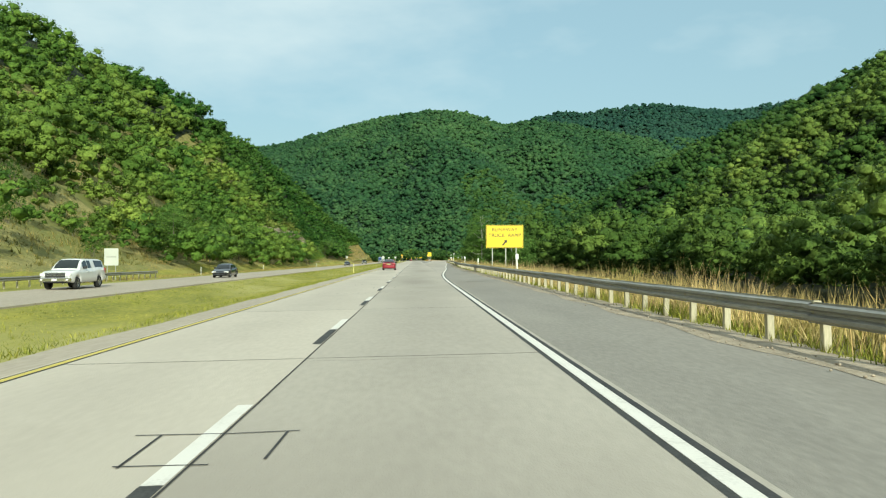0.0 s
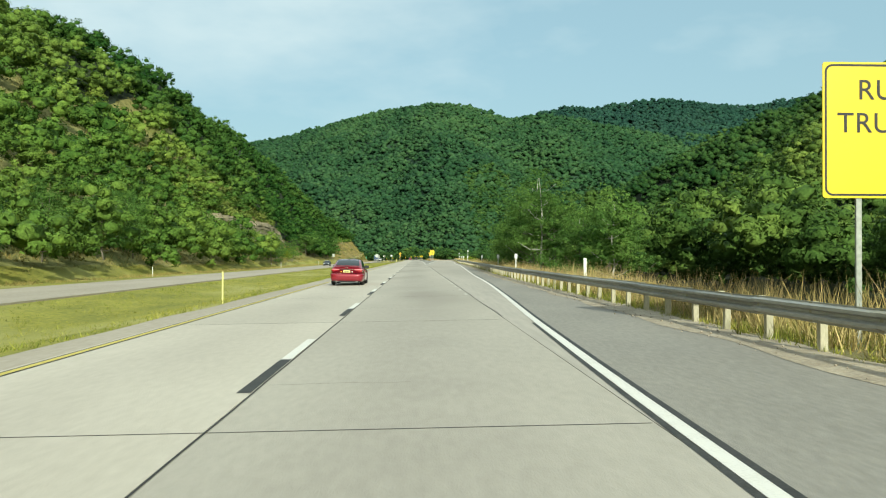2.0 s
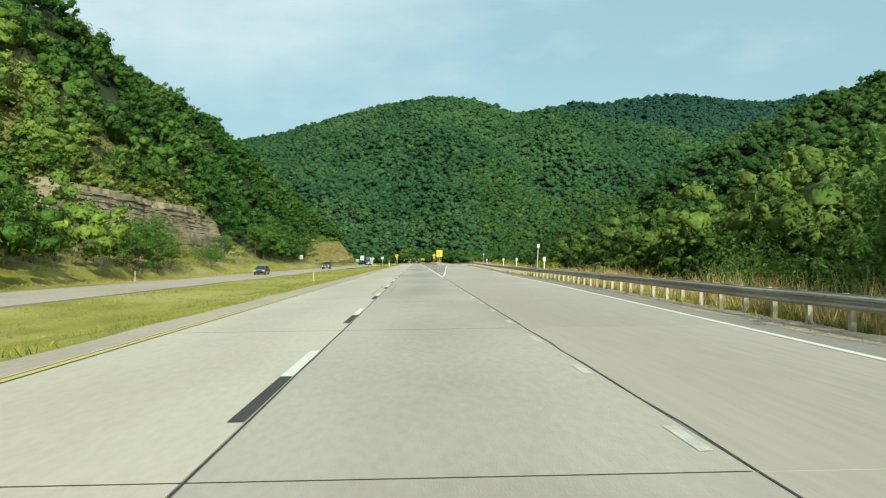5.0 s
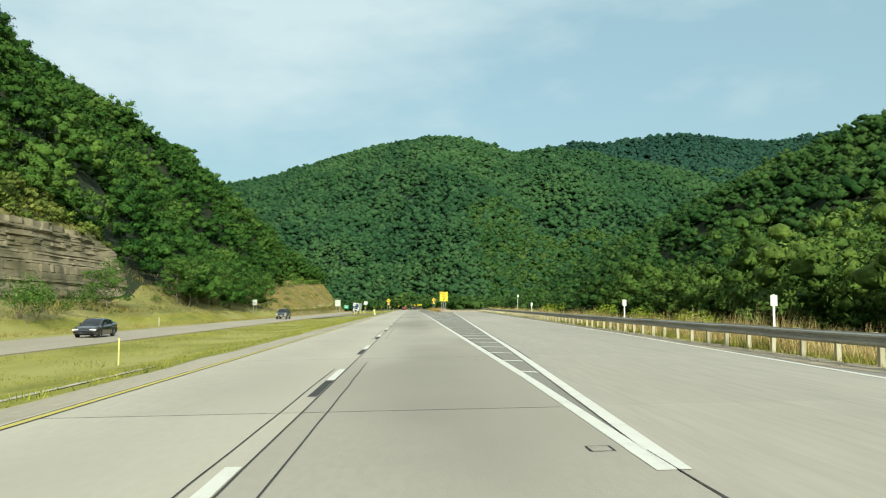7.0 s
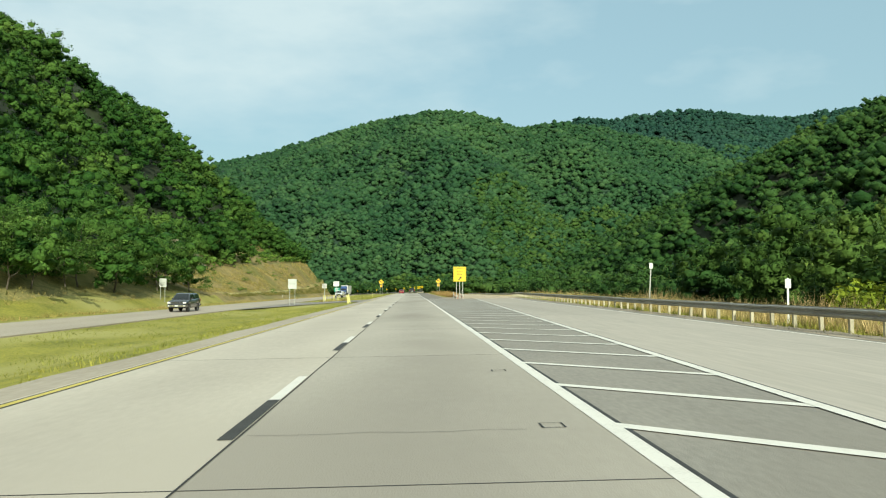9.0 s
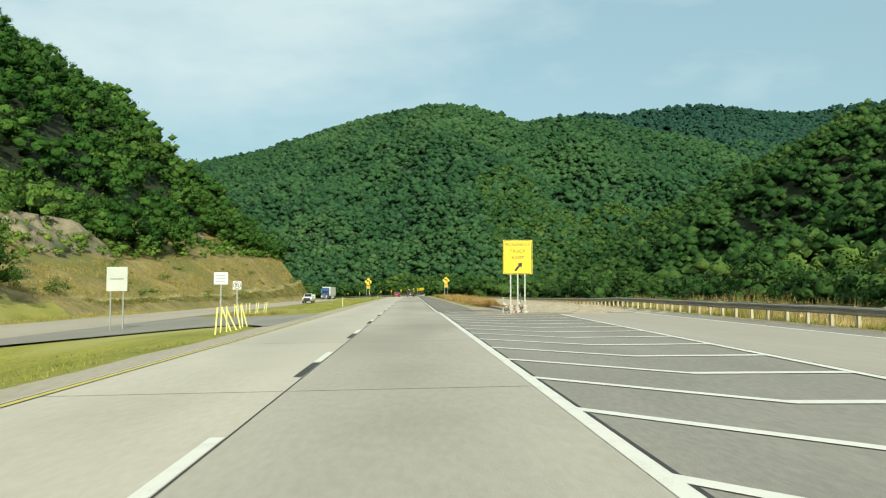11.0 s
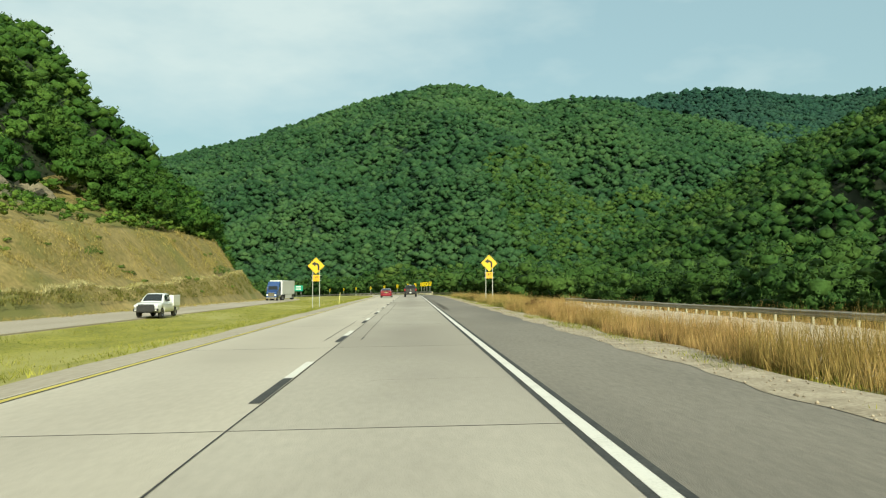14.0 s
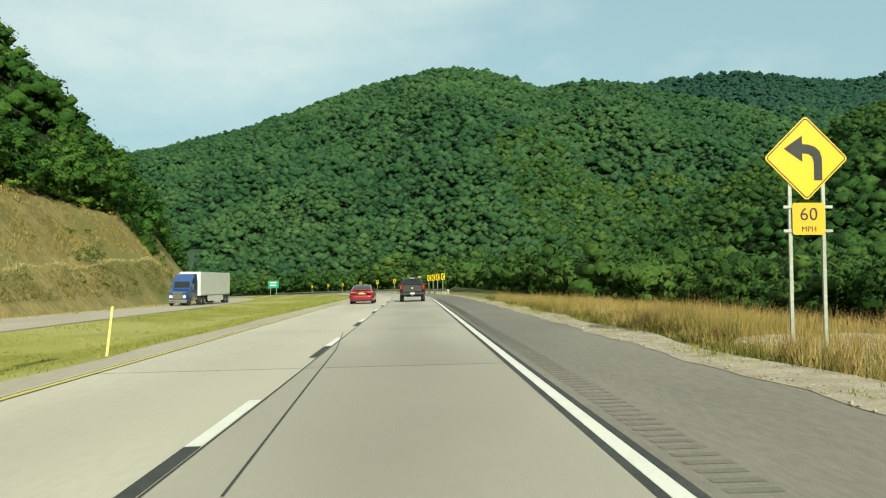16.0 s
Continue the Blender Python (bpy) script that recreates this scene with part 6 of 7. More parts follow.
# broken barricade at the gore sign
bar = thing("barricade", "broken white wooden barricade lying against the sign posts", "barricade", at=pose(8.6, 409.2, float(road_z(8.6, 409.2)) + 0.02))
bar.scale = (0.82, 0.82, 0.72)
for k, (x0, z0, x1, z1, y) in enumerate(((-0.95, 0.62, 0.85, 0.60, 0.15), (-0.85, 0.34, 0.8, 0.40, 0.22), (-0.7, 0.12, 0.75, 0.14, 0.1), (-1.0, 0.85, -0.1, 0.02, -0.15), (-0.75, 0.02, 0.1, 0.10, -0.2), (0.15, 0.95, 0.85, 0.05, -0.1))):
    a, b = Vector((x0, y, z0)), Vector((x1, y, z1))
    d = (b - a).normalized()
    n = Vector((-d.z, 0, d.x)) * 0.08
    vs = [a + n, b + n, b - n, a - n]
    verts = [tuple(v) for v in vs] + [(v.x, v.y + 0.03, v.z) for v in vs]
    part("board", mesh_from("board", verts, [(0, 1, 2, 3), (7, 6, 5, 4), (0, 4, 5, 1), (1, 5, 6, 2), (2, 6, 7, 3), (3, 7, 4, 0)], BOARD), None, bar, "weathered white board")
    for f in (0.18, 0.45, 0.72):
        p, w = a + (b - a) * f, d * 0.09
        q = [p + n * 0.95 + w * 0.6, p + n * 0.95 + w * 2.2, p - n * 0.95 + w * 1.0, p - n * 0.95 - w * 0.6]
        part("stripe", mesh_from("stripe", [(v.x, v.y - 0.003, v.z) for v in q], [(0, 1, 2, 3)], FADED_RED), None, bar, "faded red stripe")
for x, z, t in ((-1.0, 1.35, -3), (0.35, 1.75, 2), (0.12, 2.3, -2)):
    part("upright", boxed(x - 0.04, x + 0.04, 0.25, 0.33, -0.2, z), ALU, bar, "grey-green metal upright")


# ---- vehicles: local +Y is ahead, the ground is z = 0 ----
GLASS = surface("tinted_glass", (0.012, 0.015, 0.016), (0.02, 0.024, 0.025), 1.0, 0.08, spec=0.45)
RUBBER = surface("tyre_rubber", (0.014, 0.014, 0.014), (0.03, 0.029, 0.027), 4.0, 0.85)
RIM = surface("alloy_rim", (0.42, 0.42, 0.41), (0.56, 0.56, 0.55), 3.0, 0.3, metal=0.9)
CHROME = surface("chrome", (0.62, 0.62, 0.62), (0.72, 0.72, 0.72), 2.0, 0.15, metal=1.0)
TRIM = surface("black_trim", (0.012, 0.012, 0.012), (0.03, 0.03, 0.03), 3.0, 0.6)
TAIL = surface("tail_lamp", (0.26, 0.008, 0.014), (0.36, 0.012, 0.02), 2.0, 0.15, coat=0.8)
LAMP_PINK = surface("rear_clear_lamp", (0.46, 0.14, 0.15), (0.58, 0.22, 0.22), 2.0, 0.12, coat=0.8)
LAMP = surface("clear_lamp", (0.62, 0.62, 0.60), (0.75, 0.75, 0.73), 2.0, 0.12, coat=0.8)
PLATE = surface("number_plate", (0.62, 0.54, 0.20), (0.72, 0.64, 0.28), 3.0, 0.5)
PAINT_RED = surface("red_car_paint", (0.20, 0.006, 0.018), (0.25, 0.009, 0.023), 1.0, 0.3, metal=0.2, coat=1.0)
PAINT_BLACK = surface("black_car_paint", (0.010, 0.010, 0.011), (0.018, 0.018, 0.019), 1.0, 0.3, coat=1.0)
PAINT_WHITE = surface("white_car_paint", (0.62, 0.62, 0.60), (0.72, 0.72, 0.70), 0.8, 0.35, coat=0.8)
PAINT_BLUE = surface("blue_cab_paint", (0.012, 0.045, 0.17), (0.02, 0.065, 0.22), 1.0, 0.3, coat=1.0)
TRAILER = surface("trailer_side", (0.56, 0.56, 0.54), (0.68, 0.68, 0.66), 0.5, 0.5)


def wheel(parent, x, y, r, w, side):
    prof = [(-w / 2, r * 0.62), (-w / 2, r * 0.90), (-w * 0.36, r), (w * 0.36, r), (w / 2, r * 0.90), (w / 2, r * 0.62)]
    n = 26
    verts = [(a, b * math.cos(2 * math.pi * k / n), b * math.sin(2 * math.pi * k / n)) for k in range(n) for a, b in prof]
    m = len(prof)
    faces = [(k * m + s, k * m + s + 1, ((k + 1) % n) * m + s + 1, ((k + 1) % n) * m + s) for k in range(n) for s in range(m - 1)]
    wh = part("wheel", mesh_from("wheel", [(0, 0.02 * math.cos(a), 0.02 * math.sin(a)) for a in (0, 2, 4)] + [(0.05, 0, 0)], [(0, 1, 2), (0, 1, 3), (1, 2, 3), (2, 0, 3)], TRIM), None, parent)
    wh.matrix_basis = pose(x, y, r)
    part("tyre", mesh_from("tyre", verts, faces, RUBBER, True), None, wh)
    bm = bmesh.new()
    f = side * w * 0.40
    rim = [(f, 0.64 * r), (f * 0.75, 0.56 * r)]
    vs = [[bm.verts.new((a, b * math.cos(2 * math.pi * k / n), b * math.sin(2 * math.pi * k / n))) for k in range(n)] for a, b in rim]
    for k in range(n):
        bm.faces.new((vs[0][k], vs[0][(k + 1) % n], vs[1][(k + 1) % n], vs[1][k]))
    for k in range(10):
        a = 2 * math.pi * k / 10
        c, s = math.cos(a), math.sin(a)
        q = [(0.08, -0.030), (0.60, -0.045), (0.60, 0.045), (0.08, 0.030)]
        bm.faces.new([bm.verts.new((f * (0.92 if p[0] < 0.2 else 0.85), r * (p[0] * c - p[1] * s), r * (p[0] * s + p[1] * c))) for p in q])
    hub = [bm.verts.new((f * 0.95, 0.13 * r * math.cos(2 * math.pi * k / 12), 0.13 * r * math.sin(2 * math.pi * k / 12))) for k in range(12)]
    bm.faces.new(hub)
    part("rim", bm, RIM, wh, "silver spoked rim")
    bm = bmesh.new()
    bmesh.ops.create_circle(bm, cap_ends=True, segments=20, radius=0.62 * r, matrix=Matrix.Translation((side * w * 0.1, 0, 0)) @ Matrix.Rotation(radians(90), 4, "Y"))
    part("brake_disc", bm, TRIM, wh)


class Shape:
    """The outer form of a car: plan, deck line, arches and cabin as functions of y."""

    def __init__(s, length, width, deck, sill, roof, wheels, radius, roof_in=0.24, nose=0.16, tail=0.12, belt_in=0.07):
        s.l, s.w, s.deck, s.sill, s.roof, s.wheels, s.radius = length, width / 2, deck, sill, roof, wheels, radius
        s.roof_in, s.nose, s.tail, s.belt_in = roof_in, nose, tail, belt_in

    def half(s, y):
        e0 = max(0, (-s.l / 2 + 0.75 - y) / 0.75)
        e1 = max(0, (y - (s.l / 2 - 0.95)) / 0.95)
        return s.w - s.tail * e0 ** 2.2 - s.nose * e1 ** 2.2

    def top(s, y):
        return float(np.interp(y, [p[0] for p in s.deck], [p[1] for p in s.deck]))

    def bottom(s, y):
        z = s.sill + 0.10 * max(0, (abs(y) - (s.l / 2 - 0.55)) / 0.55)
        for yw in s.wheels:
            d = abs(y - yw)
            r = s.radius * 1.16
            if d < r:
                z = max(z, s.radius + math.sqrt(r * r - d * d) * 0.98)
        return min(z, s.top(y) - 0.12)

    def peak(s, y):
        return float(np.interp(y, [p[0] for p in s.roof], [p[1] for p in s.roof]))

    def body(s):
        ys = sorted(set(list(np.linspace(-s.l / 2, s.l / 2, 46)) + [yw + s.radius * 1.16 * k for yw in s.wheels for k in (-1.0, -0.97, -0.85, -0.6, -0.3, 0, 0.3, 0.6, 0.85, 0.97, 1.0)]))
        rows = []
        for y in ys:
            w, b, t = s.half(y), s.bottom(y), s.top(y)
            h = t - b
            rows.append([(w * 0.45, b + 0.01), (w - 0.10, b), (w - 0.015, b + 0.05 * min(1, h * 3)), (w, b + h * 0.45), (w - 0.012, b + h * 0.70), (w - s.belt_in, t - 0.05 * min(1, h)), (w - s.belt_in - 0.10, t), (0.0, t + 0.025)])
        verts, faces = [], []
        m = 2 * len(rows[0]) - 1
        for y, half in zip(ys, rows):
            for x, z in half:
                verts.append((x, y, z))
            for x, z in half[-2::-1]:
                verts.append((-x, y, z))
        for k in range(len(ys) - 1):
            for q in range(m - 1):
                a = k * m + q
                faces.append((a, a + 1, a + m + 1, a + m))
            faces.append((k * m + m - 1, k * m, (k + 1) * m, (k + 1) * m + m - 1))
        faces.append(tuple(range(m)))
        faces.append(tuple((len(ys) - 1) * m + q for q in range(m))[::-1])
        return verts, faces

    def cab(s, y, f, side):
        """A point on the cabin's side: f 0 at the belt, 1 at the roof edge."""
        base, up = s.top(y) - 0.03, s.peak(y)
        x0 = s.half(y) - s.belt_in - 0.03
        x1 = s.w - s.roof_in
        hfull = max(p[1] for p in s.roof) - base
        lean = (up - base) / max(hfull, 0.05)
        return (side * (x0 + (x1 - x0) * f * lean), y, base + (up - base - 0.05) * f)

    def cabin(s):
        y0, y1 = s.roof[0][0], s.roof[-1][0]
        ys = np.linspace(y0, y1, 30)
        verts, faces = [], []
        for y in ys:
            up = s.peak(y)
            ring = [s.cab(y, f, 1) for f in (0, 0.35, 0.7, 1.0)]
            xe = ring[-1][0]
            ring += [(xe * 0.86, y, up - 0.005), (xe * 0.45, y, up + 0.015), (0, y, up + 0.02)]
            verts += ring + [(-x, yy, z) for x, yy, z in ring[-2::-1]]
        m = 13
        for k in range(len(ys) - 1):
            for q in range(m - 1):
                a = k * m + q
                faces.append((a, a + 1, a + m + 1, a + m))
        return verts, faces

    def side_window(s, ya, yb, side, lo=0.10, hi=0.90, proud=0.008):
        ys = np.linspace(ya, yb, 8)
        verts, faces = [], []
        for y in ys:
            for f in (lo, 0.5, hi):
                x, yy, z = s.cab(y, f, side)
                verts.append((x + side * proud, yy, z))
        for k in range(7):
            for q in range(2):
                a = 3 * k + q
                faces.append((a, a + 1, a + 4, a + 3))
        return verts, faces

    def screen(s, ya, yb, proud=0.010, span_f=0.84):
        ys = np.linspace(ya, yb, 8)
        verts, faces = [], []
        for y in ys:
            xe = s.cab(y, 1.0, 1)[0] * span_f
            up = s.peak(y) + 0.02
            for q in (-1, -0.5, 0, 0.5, 1):
                verts.append((xe * q, y, up + proud - 0.02 * abs(q)))
        for k in range(7):
            for q in range(4):
                a = 5 * k + q
                faces.append((a, a + 1, a + 6, a + 5))
        return verts, faces


def rear_wrap(s, x_from, x_to, y_end, profile):
    """A band that follows the rear of a car round its corners: profile is (height, how far proud); the bounds are signed."""
    path = []
    yr = -s.l / 2
    w0 = s.half(yr)
    if x_from < -w0:
        path += [(-s.half(y), y, -1, 0.0) for y in np.linspace(y_end, yr + 0.06, 6)]
    path += [(x, yr, 0.0, -1) for x in np.linspace(max(x_from, -w0 + 0.05), min(x_to, w0 - 0.05), 7)]
    if x_to > w0:
        path += [(s.half(y), y, 1, 0.0) for y in np.linspace(yr + 0.06, y_end, 6)]
    verts, faces = [], []
    m = len(profile)
    for x, y, nx, ny in path:
        for f_z, out in profile:
            z = f_z(x, y) if callable(f_z) else f_z
            slope = 0.05 * min(max((z - 0.70) / 0.28, 0), 1) if ny else 0.0
            verts.append((x + nx * out, y + ny * out + slope, z))
    for k in range(len(path) - 1):
        for q in range(m - 1):
            a = k * m + q
            faces.append((a, a + m, a + m + 1, a + 1))
    return verts, faces


def vehicle(name, label, at, shape, paint, windows, front, rear, track, tyre_w, lamps):
    v = thing(name, label, "car" if name == "sedan" else "truck", at=at)
    part("body", mesh_from("body", *shape.body(), paint, True), None, v, "glossy body shell")
    part("cabin", mesh_from("cabin", *shape.cabin(), paint, True), None, v)
    for side in (-1, 1):
        for ya, yb in windows:
            part("side_window", mesh_from("side_window", *shape.side_window(ya, yb, side), GLASS, True), None, v, "dark side window")
        for yw in shape.wheels:
            wheel(v, side * track, yw, shape.radius, tyre_w, side)
        ym = windows[-1][1] - 0.10
        xm, _, zm = shape.cab(ym, 0.15, side)
        part("door_mirror", boxed(min(xm, xm + side * 0.24), max(xm, xm + side * 0.24), ym - 0.05, ym + 0.06, zm - 0.04, zm + 0.13, bevel=0.03), TRIM, v)
        for ya, yb in windows:
            x, yy, z = shape.cab(ya + 0.2, 0.0, side)
            xd = shape.half(ya + 0.2)
            part("door_handle", boxed(min(side * xd, side * (xd + 0.02)) - 0.02, max(side * xd, side * (xd + 0.02)), ya + 0.1, ya + 0.32, z - 0.17, z - 0.13), paint, v)
    part("windscreen", mesh_from("windscreen", *shape.screen(*front), GLASS, True), None, v, "dark windscreen")
    part("rear_window", mesh_from("rear_window", *shape.screen(*rear), GLASS, True), None, v, "dark rear window")
    part("underbody", boxed(-shape.w + 0.16, shape.w - 0.16, -shape.l / 2 + 0.25, shape.l / 2 - 0.3, shape.sill - 0.02, shape.sill + 0.35), TRIM, v)
    for nm, mat, x0, x1, y0, y1, z0, z1 in lamps:
        part(nm, boxed(x0, x1, y0, y1, z0, z1, bevel=min(0.02, (y1 - y0) * 0.4)), mat, v)
    return v


SEDAN = dict(length=4.9, width=1.82, sill=0.20, wheels=(-1.38, 1.44), radius=0.335,
             deck=[(-2.45, 0.70), (-2.40, 0.98), (-2.2, 1.05), (-1.6, 1.03), (-0.8, 0.98), (0.4, 0.95), (1.0, 0.93), (1.7, 0.84), (2.25, 0.70), (2.45, 0.48)],
             roof=[(-2.05, 1.03), (-1.6, 1.22), (-1.15, 1.36), (-0.7, 1.43), (-0.1, 1.45), (0.35, 1.38), (0.8, 1.18), (1.25, 0.92)])


def sedan(at, paint, label, rear_detail=True):
    s = Shape(**SEDAN)
    lamps = []
    for a, b in ((-0.86, -0.42), (0.42, 0.86)):
        lamps.append(("headlight", LAMP, a, b, 2.12, 2.36, 0.52, 0.66))
    lamps += [("trim_strip", CHROME, -0.42, 0.42, -2.455, -2.41, 0.895, 0.915), ("licence_plate", PLATE, -0.19, 0.19, -2.475, -2.44, 0.72, 0.85),
              ("rear_reflector", TAIL, -0.74, -0.58, -2.515, -2.48, 0.42, 0.45), ("rear_reflector", TAIL, 0.58, 0.74, -2.515, -2.48, 0.42, 0.45), ("plate_text_bar", TRIM, -0.12, 0.12, -2.479, -2.474, 0.765, 0.80),
              ("bumper_lip", TRIM, -0.70, 0.70, -2.36, -2.20, 0.19, 0.27), ("exhaust_tip", CHROME, -0.62, -0.46, -2.42, -2.3, 0.22, 0.27), ("exhaust_tip", CHROME, 0.46, 0.62, -2.42, -2.3, 0.22, 0.27),
              ("grille", TRIM, -0.45, 0.45, 2.30, 2.44, 0.28, 0.48), ("spoiler_lip", paint, -0.70, 0.70, -2.44, -2.25, 1.05, 1.075)]
    car = vehicle("sedan", label, at, s, paint, ((-1.42, -0.62), (-0.52, 0.62)), (0.40, 1.16), (-1.92, -0.92), 0.80, 0.22, lamps)
    part("rear_bumper", mesh_from("rear_bumper", *rear_wrap(s, -2, 2, -1.85, [(0.25, -0.10), (0.28, 0.0), (0.36, 0.035), (0.56, 0.05), (0.645, 0.035), (0.665, -0.03)]), paint, True), None, car)
    for side in (-1, 1):
        lo, hi = ((-2, -0.40) if side < 0 else (0.40, 2))

        def under(x, y):
            return 0.765 if abs(x) > 0.7 and y < -2.2 else (0.84 if y > -2.2 else 0.85 - 0.08 * (abs(x) - 0.4) / 0.3)
        part("tail_light", mesh_from("tail_light", *rear_wrap(s, lo, hi, -2.05, [(under, -0.02), (under, 0.016), (0.865, 0.022)]), TAIL, True), None, car, "dark red tail lamp")
        part("reverse_light", mesh_from("reverse_light", *rear_wrap(s, lo, hi, -2.12, [(0.866, 0.022), (0.915, 0.014), (0.918, -0.02)]), LAMP_PINK, True), None, car, "pale clear lamp lens")
    for x, c in ((-0.30, SIGN_AMBER), (0.30, SIGN_WHITE)) if rear_detail else ():
        part("sticker", boxed(x - 0.035, x + 0.035, -2.452, -2.44, 0.74, 0.80, bevel=0.004), c, car)
    ring_v, ring_f = [], []
    for k in range(20):
        a = 2 * math.pi * k / 20
        for q in (1.0, 0.72):
            ring_v += [(0.062 * q * math.cos(a), -2.462, 0.985 + 0.043 * q * math.sin(a)), (0.062 * q * math.cos(a), -2.40, 0.985 + 0.043 * q * math.sin(a))]
    for k in range(20):
        a, b = 4 * k, 4 * ((k + 1) % 20)
        ring_f += [(a, a + 2, b + 2, b), (a, b, b + 1, a + 1), (a + 2, a + 3, b + 3, b + 2)]
    part("badge", mesh_from("badge", ring_v, ring_f, CHROME), None, car, "chrome oval ring")
    part("antenna_fin", boxed(-0.02, 0.02, -1.0, -0.82, 1.40, 1.47, bevel=0.012), TRIM, car)
    return car


PICKUP = dict(length=5.85, width=2.02, sill=0.42, wheels=(-1.75, 1.82), radius=0.40, roof_in=0.28, nose=0.10, tail=0.04, belt_in=0.06,
              deck=[(-2.92, 0.72), (-2.915, 1.36), (-0.9, 1.36), (-0.8, 1.30), (0.9, 1.28), (1.3, 1.26), (2.5, 1.16), (2.8, 1.05), (2.92, 0.72)],
              roof=[(-1.0, 1.36), (-0.80, 1.72), (-0.6, 1.90), (-0.2, 1.94), (0.4, 1.93), (0.75, 1.80), (1.15, 1.52), (1.45, 1.24)])


def pickup(at, paint, label, cap=False, name="pickup_truck"):
    spec = dict(PICKUP)
    if cap:
        spec["roof"] = [(-2.88, 1.36), (-2.72, 1.84), (-2.3, 1.92), (-0.6, 1.93), (-0.2, 1.94), (0.4, 1.93), (0.75, 1.80), (1.15, 1.52), (1.45, 1.24)]
    s = Shape(**spec)
    lamps = []
    for sd in (-1, 1):
        a, b = sorted((sd * 0.80, sd * 0.985))
        lamps.append(("tail_light", TAIL, a, b, -2.935, -2.78, 0.98, 1.32))
        a, b = sorted((sd * 0.62, sd * 0.95))
        lamps.append(("headlight", LAMP, a, b, 2.72, 2.90, 0.86, 1.03))
    lamps += [("tailgate", paint, -0.78, 0.78, -2.945, -2.91, 0.80, 1.34), ("rear_bumper", CHROME if paint is not PAINT_BLACK else TRIM, -0.98, 0.98, -3.06, -2.88, 0.56, 0.76),
              ("licence_plate", SIGN_WHITE, -0.17, 0.17, -3.075, -3.055, 0.60, 0.74), ("brake_light", LAMP, -0.22, 0.22, -0.92, -0.80, 1.86, 1.91),
              ("tow_hitch", CHROME, -0.05, 0.05, -3.14, -3.0, 0.46, 0.56), ("tailgate_badge", CHROME, -0.09, 0.09, -2.955, -2.944, 1.02, 1.16),
              ("grille", TRIM, -0.62, 0.62, 2.78, 2.93, 0.76, 1.08), ("grille_bar", CHROME, -0.60, 0.60, 2.92, 2.95, 0.90, 0.94), ("grille_bar", CHROME, -0.60, 0.60, 2.92, 2.945, 1.02, 1.05), ("front_bumper", CHROME if cap else TRIM, -0.97, 0.97, 2.80, 3.02, 0.52, 0.74), ("front_plate", SIGN_WHITE, -0.16, 0.16, 3.02, 3.03, 0.56, 0.69), ("air_intake", TRIM, -0.55, 0.55, 2.95, 3.025, 0.46, 0.54), ("fog_light", LAMP, -0.86, -0.72, 3.0, 3.03, 0.58, 0.68), ("fog_light", LAMP, 0.72, 0.86, 3.0, 3.03, 0.58, 0.68), ("exhaust_tip", CHROME, -0.62, -0.52, -2.98, -2.8, 0.42, 0.50), ("exhaust_tip", CHROME, 0.52, 0.62, -2.98, -2.8, 0.42, 0.50),
              ("mud_flap", TRIM, -0.98, -0.72, -2.28, -2.25, 0.20, 0.52), ("mud_flap", TRIM, 0.72, 0.98, -2.28, -2.25, 0.20, 0.52)]
    if not cap:
        lamps.append(("bed_cover", TRIM, -0.80, 0.80, -2.85, -1.0, 1.37, 1.40))
    wins = ((-0.55, 0.02), (0.10, 0.82)) if not cap else ((-2.55, -1.15), (-0.55, 0.02), (0.10, 0.82))
    return vehicle(name, label, at, s, paint, wins, (0.62, 1.38), (-0.98, -0.66) if not cap else (-2.87, -2.66), 0.86, 0.28, lamps)


def flat_z(x, y):
    return float(opp_z(y)) + 0.01


sedan(pose(-1.98, 105.7, float(road_z(-1.98, 105.7)), 0, 1.0, 0), PAINT_RED, "metallic red sedan with tinted rear window in the passing lane")
pickup(pose(1.9, 594.0, float(road_z(1.9, 594.0)), 0, -1.0, 0), PAINT_BLACK, "black crew-cab pickup seen from behind on the concrete lane")
sedan(pose(-1.9, 590.0, float(road_z(-1.9, 590.0)), 0, -1.0, 0), PAINT_RED, "bright red sedan far ahead in the passing lane")
pickup(pose(-20.8, 46.6, flat_z(-20.8, 46.6), 0, 0, 180), PAINT_WHITE, "white pickup with a capped bed on the far carriageway", True)
sedan(pose(-18.8, 81.0, flat_z(-18.8, 81.0), 0, 0, 180), PAINT_BLACK, "dark sedan on the far carriageway near the rail end")
sedan(pose(-22.9, 289.0, flat_z(-22.9, 289.0), 0, 0, 180), PAINT_BLACK, "black sedan on the far carriageway below the rock cut")
pickup(pose(-22.4, 379.5, flat_z(-22.4, 379.5), 0, 0, 180), PAINT_BLACK, "black truck with headlights on the far carriageway", True)


def service_truck(at):
    t = pickup(at, PAINT_WHITE, "white utility service truck with side lockers", False, "service_truck")
    for sd in (-1, 1):
        a, b = sorted((sd * 0.72, sd * 1.06))
        part("locker", boxed(a, b, -2.95, -0.95, 0.86, 1.78, bevel=0.02), PAINT_WHITE, t, "white steel locker")
        for k in range(3):
            y = -2.85 + 0.64 * k
            xa, xb = sorted((sd * 1.055, sd * 1.07))
            part("locker_door", boxed(xa, xb, y, y + 0.58, 1.12, 1.72), PAINT_WHITE, t)
    part("bed_floor", boxed(-0.72, 0.72, -2.95, -0.95, 1.36, 1.42), TRIM, t)
    part("push_bar", boxed(-0.7, 0.7, 2.98, 3.05, 0.55, 0.95, bevel=0.02), TRIM, t, "black front guard")
    return t


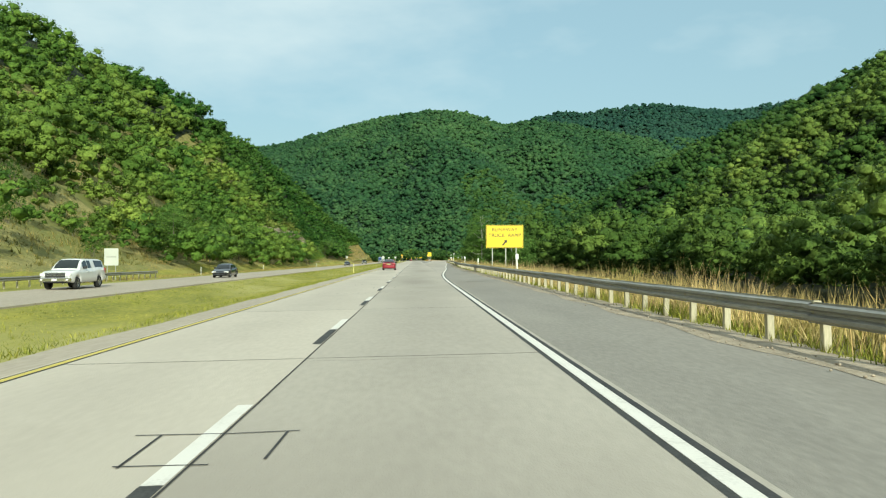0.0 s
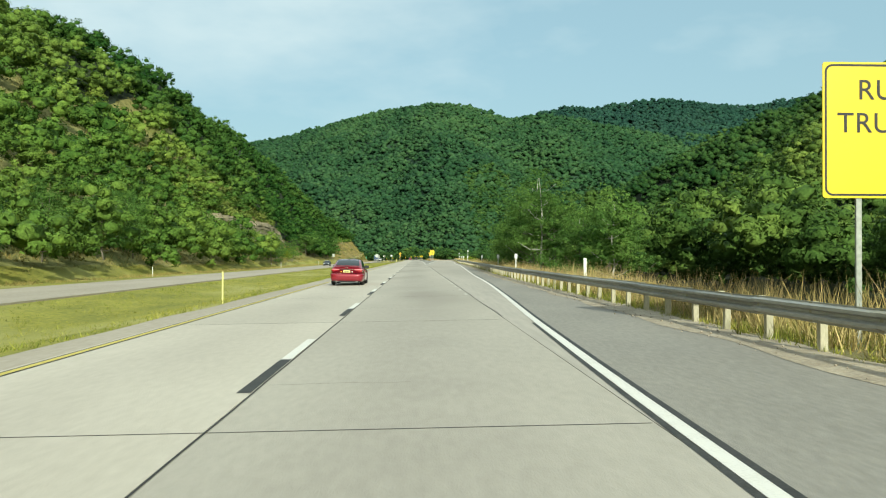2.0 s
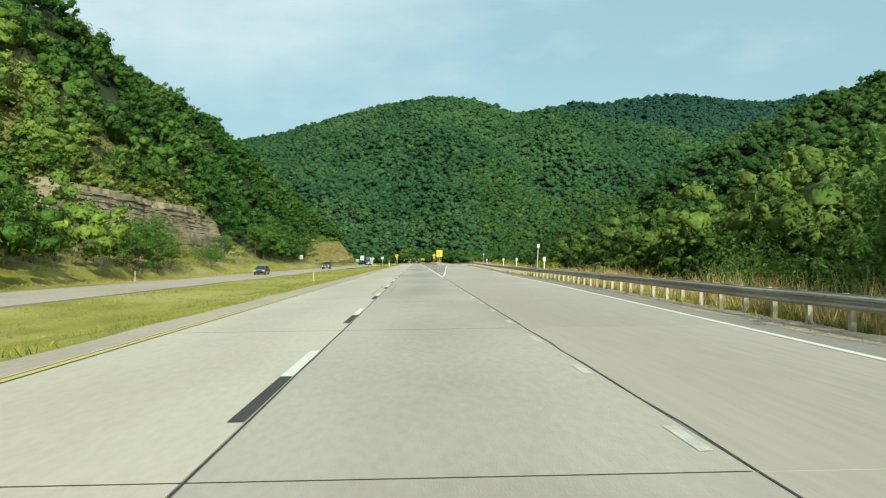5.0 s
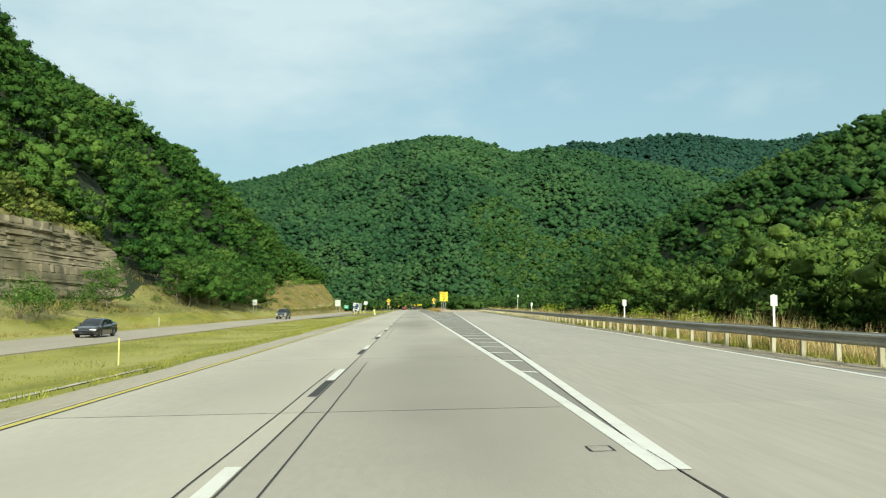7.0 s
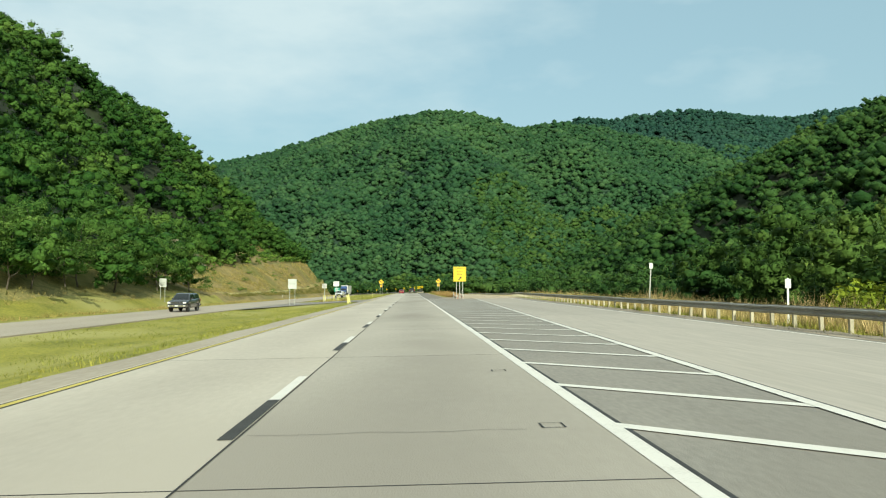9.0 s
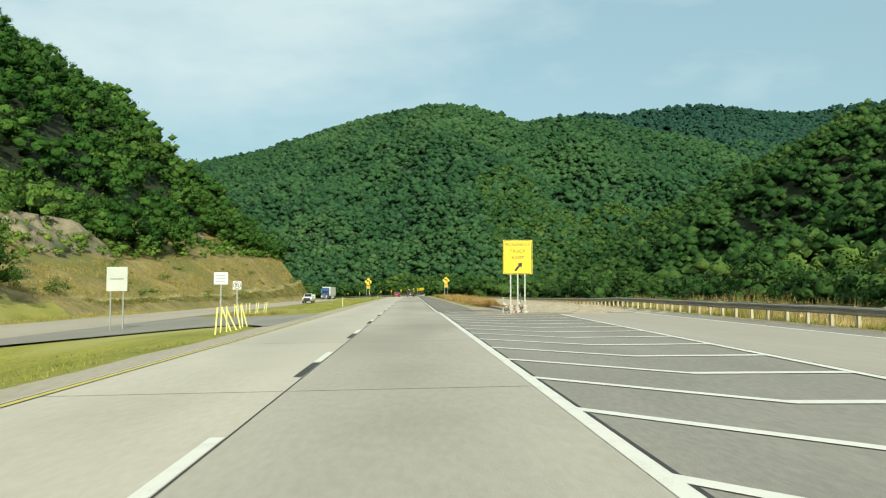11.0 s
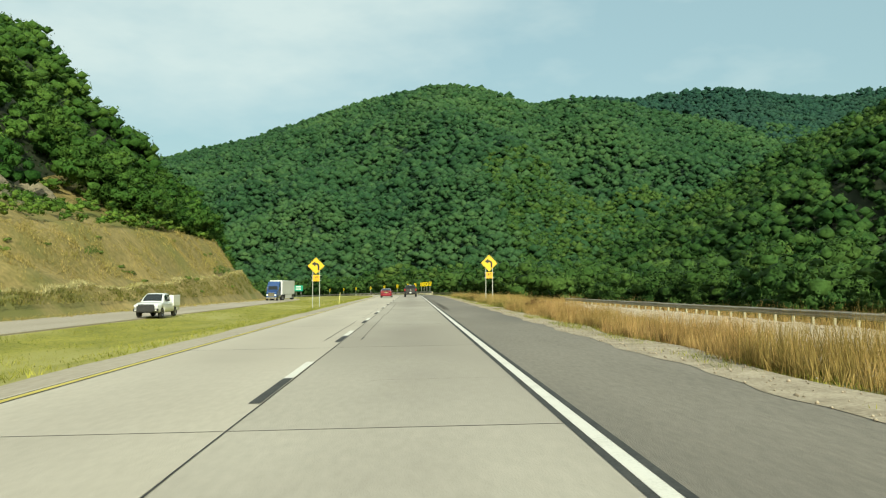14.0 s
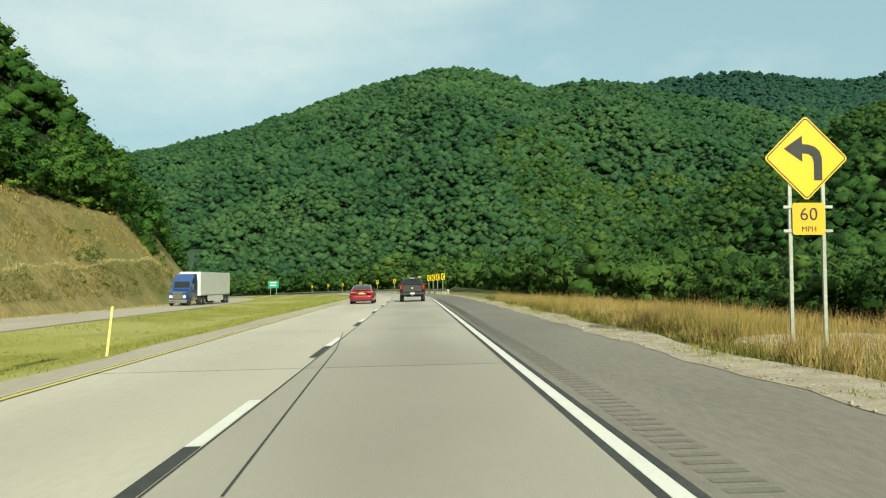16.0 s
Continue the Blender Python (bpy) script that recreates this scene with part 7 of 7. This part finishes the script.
service_truck(pose(-18.9, 527.5, flat_z(-18.9, 527.5), 0, 0, 180))


def semi(at):
    t = thing("semi_truck", "blue tractor unit pulling a pale grey box trailer", "truck", at=at)
    bm = bmesh.new()
    prof = [(0.0, 1.0), (0.0, 3.2), (0.25, 3.85), (1.1, 3.75), (2.15, 2.95), (2.35, 2.05), (3.6, 1.75), (3.85, 1.5), (3.9, 0.62), (2.2, 0.6)]
    for w in (-1.15, 1.15):
        pass
    left = [bm.verts.new((-1.16 if y < 2.4 else -0.98, y, z)) for y, z in prof]
    right = [bm.verts.new((1.16 if y < 2.4 else 0.98, y, z)) for y, z in prof]
    bm.faces.new(left)
    bm.faces.new(right[::-1])
    n = len(prof)
    for k in range(n):
        bm.faces.new((left[k], right[k], right[(k + 1) % n], left[(k + 1) % n]))
    bmesh.ops.bevel(bm, geom=bm.edges[:], offset=0.05, segments=2, affect="EDGES")
    bmesh.ops.recalc_face_normals(bm, faces=bm.faces)
    part("cab", bm, PAINT_BLUE, t, "blue sleeper cab")
    part("windscreen", mesh_from("windscreen", [(-0.95, 2.36, 2.15), (0.95, 2.36, 2.15), (0.9, 2.2, 2.88), (-0.9, 2.2, 2.88)], [(0, 1, 2, 3)], GLASS), None, t)
    for sd in (-1, 1):
        x = sd * 1.175
        part("side_window", mesh_from("side_window", [(x, 1.25, 2.1), (x, 2.1, 2.1), (x, 1.95, 2.75), (x, 1.25, 2.75)], [(0, 1, 2, 3)], GLASS), None, t)
        a, b = sorted((sd * 1.2, sd * 1.42))
        part("door_mirror", boxed(a, b, 2.1, 2.2, 1.9, 2.6, bevel=0.03), CHROME, t)
        a, b = sorted((sd * 0.62, sd * 0.98))
        part("headlight", boxed(a, b, 3.72, 3.93, 0.95, 1.25, bevel=0.03), LAMP, t)
        a, b = sorted((sd * 0.7, sd * 1.16))
        part("fuel_tank", boxed(a, b, 0.1, 1.9, 0.55, 1.05, bevel=0.1), CHROME, t)
        for y in (3.0, -1.3, -2.6, -12.6, -13.9):
            wheel(t, sd * (1.0 if y > 0 else 1.02), y, 0.5, 0.3 if y > 0 else 0.55, sd)
    part("grille", boxed(-0.6, 0.6, 3.86, 3.95, 0.8, 1.6, bevel=0.03), CHROME, t, "chrome grille")
    part("bumper", boxed(-1.1, 1.1, 3.75, 4.05, 0.35, 0.72, bevel=0.06), CHROME, t)
    part("chassis", boxed(-0.45, 0.45, -14.6, 0.5, 0.75, 1.05), TRIM, t)
    part("trailer_box", boxed(-1.29, 1.29, -15.0, -0.9, 1.12, 4.08, bevel=0.03), TRAILER, t, "pale grey box trailer")
    for sd in (-1, 1):
        a, b = sorted((sd * 1.24, sd * 1.28))
        part("side_skirt", boxed(a, b, -11.5, -4.2, 0.4, 1.12), TRAILER, t)
        a, b = sorted((sd * 1.285, sd * 1.30))
        part("edge_rail", boxed(a, b, -14.95, -0.95, 1.12, 1.24), ALU, t)
    return t


semi(pose(-25.6, 628.0, flat_z(-25.6, 628.0), 0, 0, 178))
